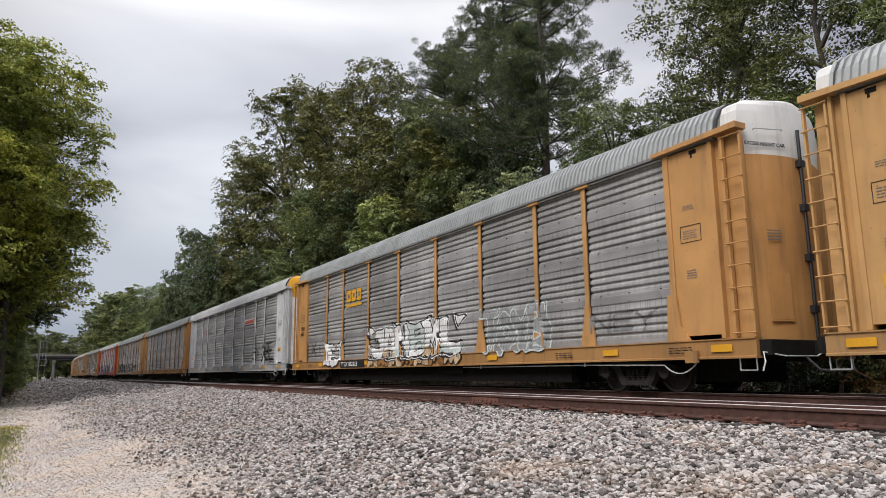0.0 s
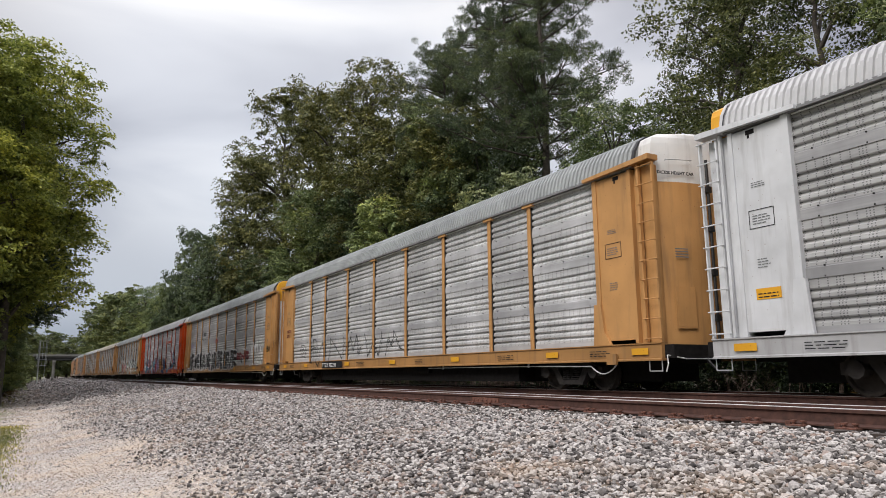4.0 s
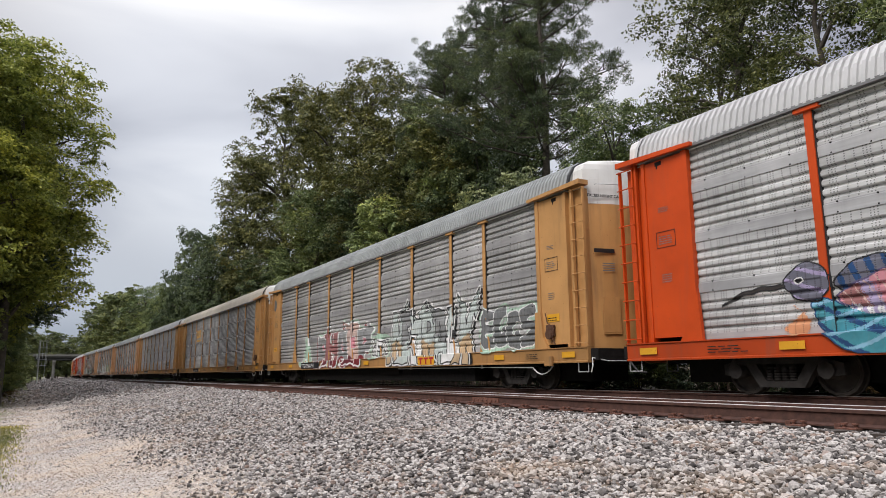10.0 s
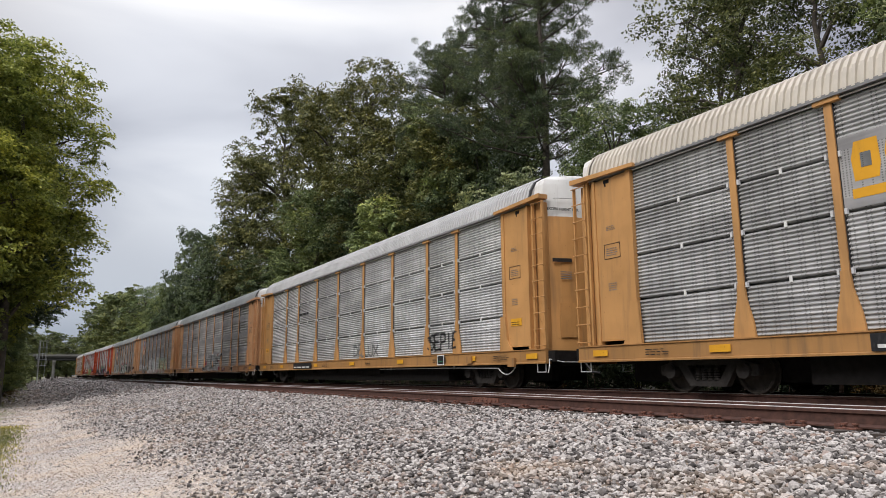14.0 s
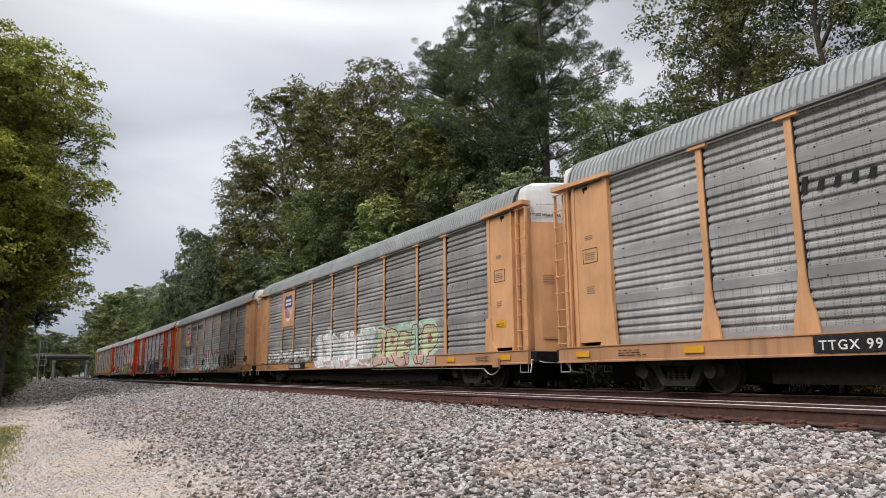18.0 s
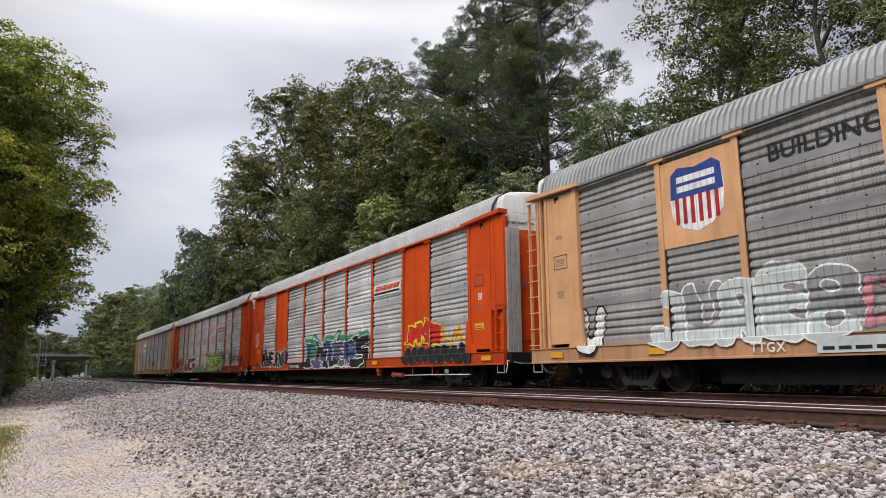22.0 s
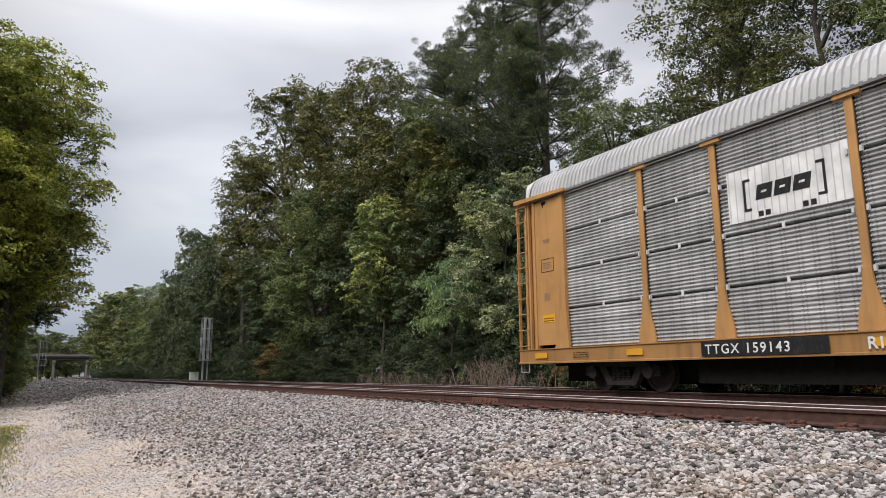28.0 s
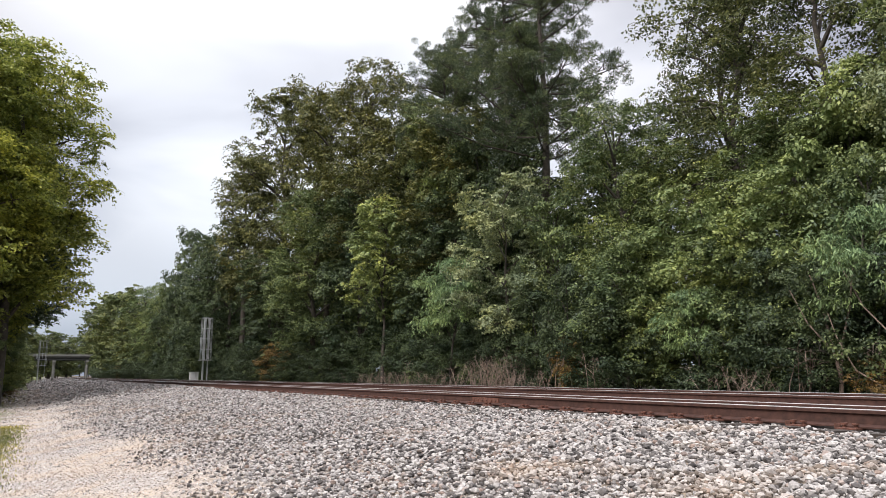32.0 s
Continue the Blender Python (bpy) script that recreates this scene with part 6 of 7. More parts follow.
fat(c, s, "JUREB", -9.3, -4.9, 0.9, 2.25, ["silver", "zinc", "silver"], "white", 0.035, smooth=2, overlap=0.12, hole="zinc", low=["silver"], seed=83, label="silver graffiti letters")
fat(c, s, "U", -11.7, -10.9, 0.85, 1.95, ["white"], "black", 0.05, smooth=1, seed=88, label="small white figure with black lines")
graffiti(c, s, "DEF", -4.9, -2.7, 1.15, 1.8, ["pink", "pale"], "grey", 0.12, 0.03, seed=84, label="faded pinkish graffiti letters")
fat(c, s, "CHUICK", -1.9, 4.4, 0.74, 2.1, ["mint", "silver", "white", "silver"], "black", 0.085, shadow="black", dx=0.12, low=["white", "silver"], split=0.2, smooth=1, mist="pink", reach=0.3, seed=85, label="silver and mint graffiti with black outlines")
fat(c, s, "KANE", 5.6, 9.2, 0.80, 2.0, ["smoke"], "tan", 0.022, shadow="tan", dx=0.08, smooth=1, overlap=0.02, seed=86, label="thick black graffiti letters")
crest(c, -8.87, -7.02, 3.25, 4.72, MAT["peach"])
lettering(c, "BUILDING", -6.3, 4.24, 0.46, FACE - 0.014, INK["black"], bold=0.004)
lettering(c, "AMERICA", -4.0, 4.22, 0.46, FACE - 0.014, INK["black"], bold=0.004)
lettering(c, "TTGX", -6.86, 0.77, 0.24, -HALF_W - 0.074, INK["white"], bold=0.003, wide=1.15)
mark(c, "number_board", rect(-5.6, -4.3, 0.72, 0.98), -HALF_W - 0.074, INK["silver"], "pale board with dark digits")
bars(c, -5.5, 0.77, 1.1, 0.17, 1, -HALF_W - 0.079, INK["black"], 6)
c, s = FLEET[12], CARS[12]
fat(c, s, "LOTERS", -3.6, 3.7, 0.74, 1.95, ["navy", "black", "navy", "violet"], "white", 0.045, shadow="black", dx=0.10, spikes=1.0, hole="violet", mist="green", reach=0.34, low=["black", "violet", "black"], split=0.35, overlap=0.16, lean=0.06, seed=90, label="dark navy graffiti with white outlines on green")
for k, (word, a, b) in enumerate((("KNE", -11.65, -9.55), ("EKU", -8.75, -6.85))):
    fat(c, s, word, a, b, 0.84, 1.8, ["black"], "white", 0.03, smooth=2, overlap=0.24, hole="black", spikes=0.6, seed=91 + k, label="black bubble letters with white outlines")
graffiti(c, s, "^^^^", 7.3, 11.2, 1.35, 2.0, ["orange"], "yellow", 0.07, 0.03, seed=89, label="thin yellow flames")
fat(c, s, "PMB", 7.5, 9.7, 1.48, 2.08, ["crimson"], "maroon", 0.02, outer="yellow", out=0.035, mist="yellow", reach=0.12, lift=0.004, spikes=0.8, seed=93, label="red letters on yellow paint")
graffiti(c, s, "ooooooooo", 7.1, 11.8, 0.95, 1.15, ["black"], "grey", 0.30, 0.014, lift=0.006, cap="black", seed=94, label="black painted clouds")
lettering(c, "BI", 12.12, 2.62, 0.30, -1.482, INK["white"], bold=0.004)
graffiti(c, s, "SEO", -13.0, -12.3, 2.1, 2.9, None, "white", 0.03, seed=95, label="white scrawled tag")
slant_logo(c, 4.42, 6.6, 3.56, 3.84)
number_board(c, -5.85, -3.65, "TTGX 694902")
fold = Shape()
for k in range(3):
    fold.box(-1.40 + 0.15 * k, -1.27 + 0.15 * k, -13.56 - 0.02 * k, -13.46, 1.02, 4.62)
part("folded_door", fold, MAT["steel"], c, "grey zinc leaf of the end door")
c, s = FLEET[13], CARS[13]
fat(c, s, "PLACS", -11.6, -3.4, 0.74, 1.95, ["maroon", "wine", "maroon"], "white", 0.07, smooth=2, overlap=0.06, hole="wine", mist="pale", reach=0.18, seed=96, label="maroon graffiti with white outlines")
graffiti(c, s, "^^", -3.0, 0.2, 0.75, 1.2, ["green"], "mint", 0.2, 0.04, seed=97, label="green painted base strokes")
fat(c, s, "MESK", 1.0, 7.0, 0.72, 2.0, ["lime"], "black", 0.05, shadow="violet", dx=0.3, dz=-0.1, smooth=1, overlap=0.06, hole="navy", spikes=0.9, mist="orange", reach=0.14, shine="mint", seed=98, label="lime green graffiti with black outlines")
graffiti(c, s, "NW^^", 8.0, 11.4, 1.3, 1.9, None, "navy", 0.06, seed=99, label="dark blue tag strokes")
slant_logo(c, 4.42, 6.62, 3.62, 3.92)
number_board(c, -7.2, -4.4, "", False)
c, s = FLEET[14], CARS[14]
bracket_logo(c, -6.32, -4.7, 3.40, 4.02, True)
number_board(c, -7.32, -4.95, "TTGX 159143")
lettering(c, "R1", -4.25, 0.77, 0.26, -HALF_W - 0.06, INK["white"], bold=0.006)
graffiti(c, s, "TAIGE", 0.8, 2.9, 1.5, 2.0, None, "black", 0.035, seed=100, label="thin black tag")


# ---- trees ----
def unit(v):
    return v / (np.linalg.norm(v, axis=1)[:, None] + 1e-9)


def kites(p, ax, up, L, narrow):
    """Corners of leaf faces at p along ax, turned towards up."""
    side = unit(np.cross(ax, up))
    nrm = np.cross(side, ax)
    w = L * narrow
    return np.stack([p - ax * L * 0.5, p + side * w * 0.5 + nrm * L * 0.06, p + ax * L * 0.5, p - side * w * 0.5 + nrm * L * 0.06], 1)


def leaf_cloud(rng, centres, radii, counts, size, flat=0.6, droop=0.0, narrow=0.6, per=26):
    """Leaves in overlapping sprays: every clump carries fans of leaves that face up and outwards, thin below."""
    ns = np.maximum(2, np.round(counts / per)).astype(int)
    c, r = np.repeat(centres, ns, axis=0), np.repeat(radii, ns)
    m = len(c)
    d = unit(rng.normal(size=(m, 3)))
    d[:, 2] = np.where(rng.random(m) < 0.72, np.abs(d[:, 2]), d[:, 2])
    sp = c + d * np.array([1, 1, flat + 0.15]) * (r * rng.uniform(0.35, 1.0, m))[:, None]
    sn = unit(d * 0.55 + np.array([0, 0, 0.8]) + rng.normal(size=(m, 3)) * 0.22)
    sr = r * rng.uniform(0.38, 0.66, m)
    k = np.repeat(np.arange(m), per)
    n = len(k)
    u = unit(np.cross(sn, rng.normal(size=(m, 3))))
    w = np.cross(sn, u)
    a, q = rng.uniform(0, 6.2832, n), np.sqrt(rng.random(n))
    rad = u[k] * np.cos(a)[:, None] + w[k] * np.sin(a)[:, None]
    p = sp[k] + rad * (q * sr[k])[:, None] - sn[k] * ((0.30 + droop) * q * q * sr[k])[:, None] + rng.normal(size=(n, 3)) * 0.03
    ax = unit(rad + rng.normal(size=(n, 3)) * 0.45 - np.array([0, 0, 0.35 + droop]))
    up = sn[k] + rng.normal(size=(n, 3)) * 0.30
    return kites(p, ax, up, (size * rng.uniform(0.6, 1.35, n))[:, None], narrow)


def needle_tufts(rng, centres, radius, count, size):
    """Needles that stand out all round from the twig ends."""
    c = np.repeat(centres, count, axis=0)
    n = len(c)
    d = unit(rng.normal(size=(n, 3)) + np.array([0, 0, 0.35]))
    p = c + d * np.array([1, 1, 0.62]) * (radius * rng.uniform(0.2, 1.0, n) ** 0.6)[:, None]
    return kites(p, unit(d + rng.normal(size=(n, 3)) * 0.25), rng.normal(size=(n, 3)), (size * rng.uniform(0.7, 1.3, n))[:, None], 0.2)


def crown_points(rng, n, base, height, radius, lobes):
    """Clump centres over a lumpy crown made of several lobes."""
    out, lob = [], []
    mid, half = (base + height) / 2, (height - base) / 2
    for k in range(lobes):
        t = (k + 0.5) / lobes
        w = math.sqrt(max(0.12, 1 - (2 * t - 1) ** 2 * 0.85))
        a = k * 2.4 + rng.uniform(0, 0.9)
        q = radius * 0.56 * w * rng.uniform(0.8, 1.15)
        lob.append((math.cos(a) * q, math.sin(a) * q, mid + half * (2 * t - 1) * 0.84, radius * rng.uniform(0.36, 0.56), half * rng.uniform(2.0, 3.0) / lobes))
    while len(out) < n:
        x, y, z, rr, rz = lob[rng.integers(len(lob))]
        d = rng.normal(size=3)
        d /= np.linalg.norm(d)
        k = rng.uniform(0.3, 1.0) ** 0.6
        out.append((x + d[0] * rr * k, y + d[1] * rr * k, z + d[2] * rz * k))
    return np.array(out), lob


def tree_meshes(seed, height, base, radius, clumps, leaves, size, mat, clump_r=0.8, trunk_r=0.22, lobes=11, **kw):
    rng = np.random.default_rng(seed)
    pts, lob = crown_points(rng, clumps, base, height, radius, lobes)
    rad = clump_r * rng.uniform(0.55, 1.35, len(pts))
    cnt = np.maximum(4, leaves / clumps * rng.uniform(0.5, 1.5, len(pts))).astype(int)
    crown = quads("crown", leaf_cloud(rng, pts, rad, cnt, size, **kw), mat)
    s = Shape()
    top = height * 0.86
    bend = rng.uniform(-0.5, 0.5, (6, 2))
    spine = [(bend[k][0] * k * 0.2, bend[k][1] * k * 0.2, top * k / 5) for k in range(6)]
    s.path(spine, [trunk_r * (1.25 if k == 0 else 1.02 - 0.17 * k) for k in range(6)], 8)
    for x, y, z, rr, rz in lob:
        h = max(base * 0.7, z - rr * 0.9)
        k = min(4.99, h / top * 5)
        i, f = int(k), k - int(k)
        a = Vector(spine[i]).lerp(Vector(spine[i + 1]), f)
        m = a.lerp(Vector((x, y, z)), 0.5) + Vector((0, 0, 0.3))
        s.path([a, m, (x, y, z)], [trunk_r * 0.4, trunk_r * 0.25, trunk_r * 0.08], 5)
    for j in range(min(70, len(pts))):
        x, y, z = pts[j]
        q = min(lob, key=lambda l: (l[0] - x) ** 2 + (l[1] - y) ** 2 + (l[2] - z) ** 2)
        s.path([q[:3], ((q[0] + x) / 2, (q[1] + y) / 2, (q[2] + z) / 2 + 0.1), (x, y, z)], [trunk_r * 0.10, trunk_r * 0.07, trunk_r * 0.03], 4)
    return s.mesh("trunk", MAT["bark"], True), crown, height, radius


def pine_meshes(seed, height, mat):
    """Loblolly pine: long bare trunk, irregular spreading limbs with needle tufts."""
    rng = np.random.default_rng(seed)
    s = Shape()
    spine = [(0.12 * math.sin(k), 0.1 * math.cos(k * 1.7), height * k / 8) for k in range(9)]
    s.path(spine, [0.34 - 0.036 * k for k in range(9)], 9)
    centres = []
    z = height * 0.50
    while z < height * 0.97:
        reach = (1.0 - (z / height - 0.46) / 0.62) * 6.3 * rng.uniform(0.6, 1.1) + 0.6
        a = rng.uniform(0, 6.28)
        tip = Vector((math.cos(a) * reach, math.sin(a) * reach, z + reach * rng.uniform(0.0, 0.35)))
        root = Vector((0, 0, z))
        mid = root.lerp(tip, 0.5) + Vector((0, 0, -0.15 * reach * 0.3))
        s.path([root, mid, tip], [0.062, 0.042, 0.016], 5)
        for j in range(int(6 + reach * 4.0)):
            f = rng.uniform(0.35, 1.05)
            c = root.lerp(tip, f) + Vector(rng.normal(size=3) * 0.42)
            c.z += 0.2
            centres.append(c)
            if rng.random() < 0.5:
                s.path([root.lerp(tip, f * 0.9), c.lerp(root.lerp(tip, f), 0.5), c], [0.025, 0.018, 0.008], 4)
        z += rng.uniform(0.17, 0.44)
    pts = np.array([tuple(c) for c in centres])
    crown = quads("crown", needle_tufts(rng, pts, 0.38, 160, 0.14), mat)
    return s.mesh("trunk", MAT["bark"], True), crown, height, 6.0


def twig_mesh(seed, n, height, spread, droop=0.5, r=0.012):
    """A tangle of thin bare stems that arch over."""
    rng = np.random.default_rng(seed)
    s = Shape()
    for k in range(n):
        a = rng.uniform(0, 6.28)
        x, y = rng.normal(0, spread * 0.4, 2)
        h = height * rng.uniform(0.4, 1.05)
        ox, oy = math.cos(a) * spread * rng.uniform(0.1, 0.8), math.sin(a) * spread * rng.uniform(0.1, 0.8)
        pts = [(x, y, 0), (x + ox * 0.2, y + oy * 0.2, h * 0.5), (x + ox * 0.55, y + oy * 0.55, h * 0.9), (x + ox, y + oy, h * (1.0 - droop * rng.uniform(0, 1)))]
        s.path(pts, [r * 1.5, r * 1.2, r * 0.9, r * 0.4], 4)
        for q in range(3):
            f = rng.uniform(0.35, 0.9)
            b = Vector(pts[1]).lerp(Vector(pts[2]), f)
            e = b + Vector(rng.normal(size=3) * 0.28 * height * 0.4) + Vector((0, 0, 0.15))
            s.path([b, b.lerp(e, 0.5) + Vector((0, 0, 0.05)), e], [r * 0.7, r * 0.5, r * 0.25], 4)
    return s.mesh("twigs", MAT["twig"], True)


KINDS = {
    "oak": tree_meshes(11, 30, 7, 5.6, 600, 58000, 0.23, MAT["leaf_oak"], 1.05, 0.38, 15, flat=0.7),
    "oak_b": tree_meshes(21, 27, 8, 3.8, 400, 38000, 0.20, MAT["leaf_oak"], 0.95, 0.33, 12, flat=0.7),
    "maple": tree_meshes(12, 18, 2.5, 4.4, 600, 60000, 0.15, MAT["leaf"], 0.8, 0.28, 15, flat=0.42),
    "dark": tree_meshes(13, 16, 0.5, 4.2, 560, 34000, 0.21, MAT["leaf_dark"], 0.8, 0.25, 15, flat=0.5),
    "tall": tree_meshes(22, 20, 3.5, 3.9, 440, 34000, 0.17, MAT["leaf"], 0.8, 0.26, 13, flat=0.45),
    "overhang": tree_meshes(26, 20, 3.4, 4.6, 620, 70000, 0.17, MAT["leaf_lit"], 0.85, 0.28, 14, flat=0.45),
    # dark leaves: shade low in the gravel-side crowns put into the colour
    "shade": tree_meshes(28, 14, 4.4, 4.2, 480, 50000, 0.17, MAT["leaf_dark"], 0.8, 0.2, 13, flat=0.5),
    "airy": tree_meshes(27, 20, 7.0, 4.0, 360, 30000, 0.14, MAT["leaf_high"], 0.75, 0.26, 13, flat=0.5),
    "lime": tree_meshes(14, 12, 4.6, 2.7, 210, 16000, 0.18, MAT["leaf_lime"], 0.6, 0.12, 10, flat=0.6),
    "grey": tree_meshes(15, 11, 2.5, 2.9, 300, 22000, 0.13, MAT["leaf_grey"], 0.55, 0.12, 12, flat=0.6),
    "green": tree_meshes(23, 7, 0.4, 2.3, 320, 30000, 0.115, MAT["leaf"], 0.5, 0.10, 12, flat=0.4),
    "lit": tree_meshes(24, 7, 0.6, 2.2, 300, 27000, 0.115, MAT["leaf_lime"], 0.5, 0.10, 12, flat=0.38),
    "bush": tree_meshes(16, 4.2, 0.05, 2.4, 240, 19000, 0.10, MAT["leaf_foot_shade"], 0.5, 0.07, 9, flat=0.5),
    "bush_b": tree_meshes(17, 4.6, 0.1, 2.0, 220, 18000, 0.10, MAT["leaf_foot_shade"], 0.5, 0.07, 9, flat=0.5),
    "mimosa": tree_meshes(19, 6.0, 2.6, 2.0, 90, 11000, 0.17, MAT["leaf_mimosa"], 0.62, 0.08, 8, flat=0.22, droop=0.5, narrow=0.22),
    "dry": tree_meshes(20, 4.0, 0.3, 1.8, 120, 5000, 0.11, MAT["leaf_dry"], 0.45, 0.06, 8),
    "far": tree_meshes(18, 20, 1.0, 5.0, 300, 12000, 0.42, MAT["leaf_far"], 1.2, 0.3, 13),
    "pine": pine_meshes(31, 24, MAT["needles"]),
}
LABELS = {
    "shade": "dense tree with low hanging branches, shade in its dark green leaves",
    "airy": "tall tree with thin olive leaves and sky between the branches",
    "oak": "tall oak with sparse olive brown leaves", "oak_b": "tall oak with olive brown crown and gaps", "maple": "tall leafy green tree with layered branches",
    "dark": "dense dark green tree at the edge of the woods", "tall": "tall slender green tree in the woods", "overhang": "tall yellowish green tree leaning over the gravel", "lime": "young tree with large yellow-green leaves",
    "grey": "young tree with pale grey-green leaves", "green": "bushy green young tree beside the tracks", "lit": "young tree with yellowish green layered leaves",
    "bush": "green bush at the foot of the woods, shade in its colour", "bush_b": "leafy green bush at the foot of the woods", "mimosa": "mimosa with feathery drooping fronds",
    "dry": "bush with dry yellow-brown leaves", "far": "green tree far along the line, haze put into its colour", "pine": "tall loblolly pine with spreading bare limbs",
}


def add_tree(kind, x, y, height, radius, rz, group="trees beside the tracks"):
    trunk, crown, h0, r0 = KINDS[kind]
    small = kind in ("bush", "bush_b", "dry")
    root = new("bush" if small else "pine_tree" if kind == "pine" else "tree")
    tagged(root, LABELS[kind], "bush" if small else "tree", group)
    root.matrix_basis = Matrix.Translation((x, y, float(ground_z(x, y)) - 0.06)) @ pose(0, 0, 0, 0, 0, rz) @ Matrix.Diagonal((radius / r0, radius / r0, height / h0, 1))
    part("trunk", trunk, parent=root)
    part("crown", crown, parent=root)
    return root


# kind, place, height, radius
STAND_A = [
    ("far", 17.0, 320, 33, 8.5), ("far", 18.6, 272, 31, 7.0), ("far", 16.6, 232, 27, 7.5), ("far", 16.4, 206, 25, 7.0),
    ("far", 17.5, 178, 22.5, 6.0), ("tall", 17.6, 160, 20.5, 5.5), ("maple", 18.0, 140, 19.5, 4.6), ("dark", 18.6, 126, 20, 4.0),
    ("dark", 19.1, 115, 26, 3.8), ("dark", 19.4, 103, 23, 4.2), ("dark", 19.8, 90, 22.5, 4.8), ("oak_b", 20.3, 85, 31, 4.2),
    ("oak", 20.6, 70, 33, 5.9), ("oak_b", 21.4, 49.5, 27.5, 3.9), ("oak", 21.2, 58, 28.5, 5.0), ("tall", 21.6, 38, 19.5, 3.0),
]
STAND_B = [
    ("pine", 22.6, 28.4, 25, 6.0), ("pine", 25.3, 35.6, 27, 6.6), ("pine", 27.4, 42.5, 29.5, 5.6), ("pine", 23.0, 39.9, 24.5, 4.8), ("maple", 21.2, 21.5, 13.6, 3.0),
    ("airy", 24.7, 18.1, 21, 4.2), ("airy", 24.2, 13.6, 20, 3.9), ("maple", 22.6, 14.6, 11.0, 3.0), ("lit", 22.2, 11.8, 11.5, 2.6),
    ("tall", 21.5, 8.6, 15, 2.6), ("grey", 20.9, 8.9, 12, 2.2), ("airy", 29.5, 22.0, 22, 3.8), ("airy", 28, 11, 22, 4.2),
    ("tall", 26, 7, 20, 3.6), ("grey", 22.4, 6.8, 14.5, 2.6), ("lime", 18.2, 39.6, 12.3, 2.7), ("grey", 18.6, 26.6, 10.9, 2.8),
]
STAND_C = [
    ("mimosa", 17.9, 30.6, 7.2, 2.1), ("mimosa", 18.2, 15.5, 3.9, 1.3), ("mimosa", 18.5, 10.0, 5.6, 1.7), ("dark", 18.7, 67.7, 14.7, 4.0),
    ("maple", 19.3, 56.3, 17.8, 4.5), ("dark", 20.0, 47.5, 15.3, 3.9), ("dark", 20.1, 36.8, 12.7, 3.0), ("dark", 18.2, 95, 16.5, 4.4),
    ("green", 19.0, 19.0, 6.9, 2.3), ("lit", 20.0, 16.2, 8.0, 2.5), ("lit", 20.2, 13.3, 7.8, 2.3), ("green", 20.2, 11.0, 8.2, 2.0),
    ("green", 20.1, 24.7, 9.9, 2.2), ("bush_b", 18.3, 21.9, 5.4, 1.5), ("lit", 19.3, 18.0, 6.0, 1.6), ("green", 19.4, 14.6, 6.2, 2.0),
]
STAND_D = [
    ("green", 19.6, 12.2, 5.6, 1.9), ("green", 19.5, 9.0, 5.2, 1.8), ("dry", 17.6, 61.4, 4.0, 2.2), ("dry", 17.9, 21.4, 2.6, 0.9),
    ("dry", 15.9, 184, 5.8, 2.0), ("dry", 17.5, 9.4, 1.4, 0.8), ("dark", 21.0, 30.5, 11.5, 3.0), ("dark", 21.5, 42.5, 13.5, 3.2),
    ("oak_b", 22.0, 43.5, 23, 3.8), ("maple", 23.5, 42.0, 20, 3.8), ("dark", 24.1, 46.0, 18.5, 4.6), ("tall", 26.0, 42.7, 18.5, 4.4),
    ("maple", 24.8, 52.4, 20, 4.8), ("tall", 24.5, 62, 22, 5.0),
]
UNDER_PINES = [("oak_b", 21.5, 36.5, 18.8, 3.4), ("dark", 21.7, 33.4, 15.8, 3.2), ("dark", 22.0, 30.0, 14.0, 2.8)]
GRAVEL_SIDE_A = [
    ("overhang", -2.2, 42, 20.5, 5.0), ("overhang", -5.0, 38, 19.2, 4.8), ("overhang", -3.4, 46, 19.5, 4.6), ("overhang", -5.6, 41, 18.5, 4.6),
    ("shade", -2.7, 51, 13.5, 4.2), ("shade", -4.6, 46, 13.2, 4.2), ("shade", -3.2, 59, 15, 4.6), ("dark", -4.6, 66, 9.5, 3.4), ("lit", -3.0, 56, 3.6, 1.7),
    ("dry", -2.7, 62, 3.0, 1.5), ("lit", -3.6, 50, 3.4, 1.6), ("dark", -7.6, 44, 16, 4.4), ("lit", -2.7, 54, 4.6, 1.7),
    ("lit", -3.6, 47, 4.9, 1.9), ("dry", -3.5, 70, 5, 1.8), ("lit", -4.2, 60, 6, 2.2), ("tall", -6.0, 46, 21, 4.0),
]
GRAVEL_SIDE_B = [
    ("dark", -5.2, 52, 15, 4.0), ("maple", -7.5, 60, 19, 5.0), ("dark", -6.5, 74, 15, 4.6), ("lit", -3.1, 64, 4.0, 1.8),
    ("bush", -5.0, 52, 4.0, 2.0), ("bush_b", -4.4, 80, 5.0, 2.6), ("bush", -5.0, 100, 5.5, 3.0), ("dark", -8, 96, 16, 4.6),
    ("dark", -7.5, 125, 15, 4.5), ("bush", -4.6, 122, 6, 3.0), ("dry", -3.6, 92, 3.0, 1.5), ("lit", -3.5, 41, 4.6, 1.8),
    ("bush_b", -3.9, 44, 4.0, 1.7), ("lit", -3.3, 58, 6.2, 2.0), ("lit", -3.5, 76, 5.0, 2.0), ("lit", -2.7, 61, 6.0, 1.9), ("green", -2.9, 55, 5.0, 1.8),
    ("lit", -2.3, 66, 4.4, 1.5),
]


def build_woods():
    rng = np.random.default_rng(5)
    turn = lambda: rng.uniform(0, 360)
    # the trees that stand out
    for stand in (STAND_A, STAND_B, STAND_C, STAND_D):
        for kind, x, y, h, r in stand:
            add_tree(kind, x, y, h, r, turn())
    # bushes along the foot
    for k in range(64):
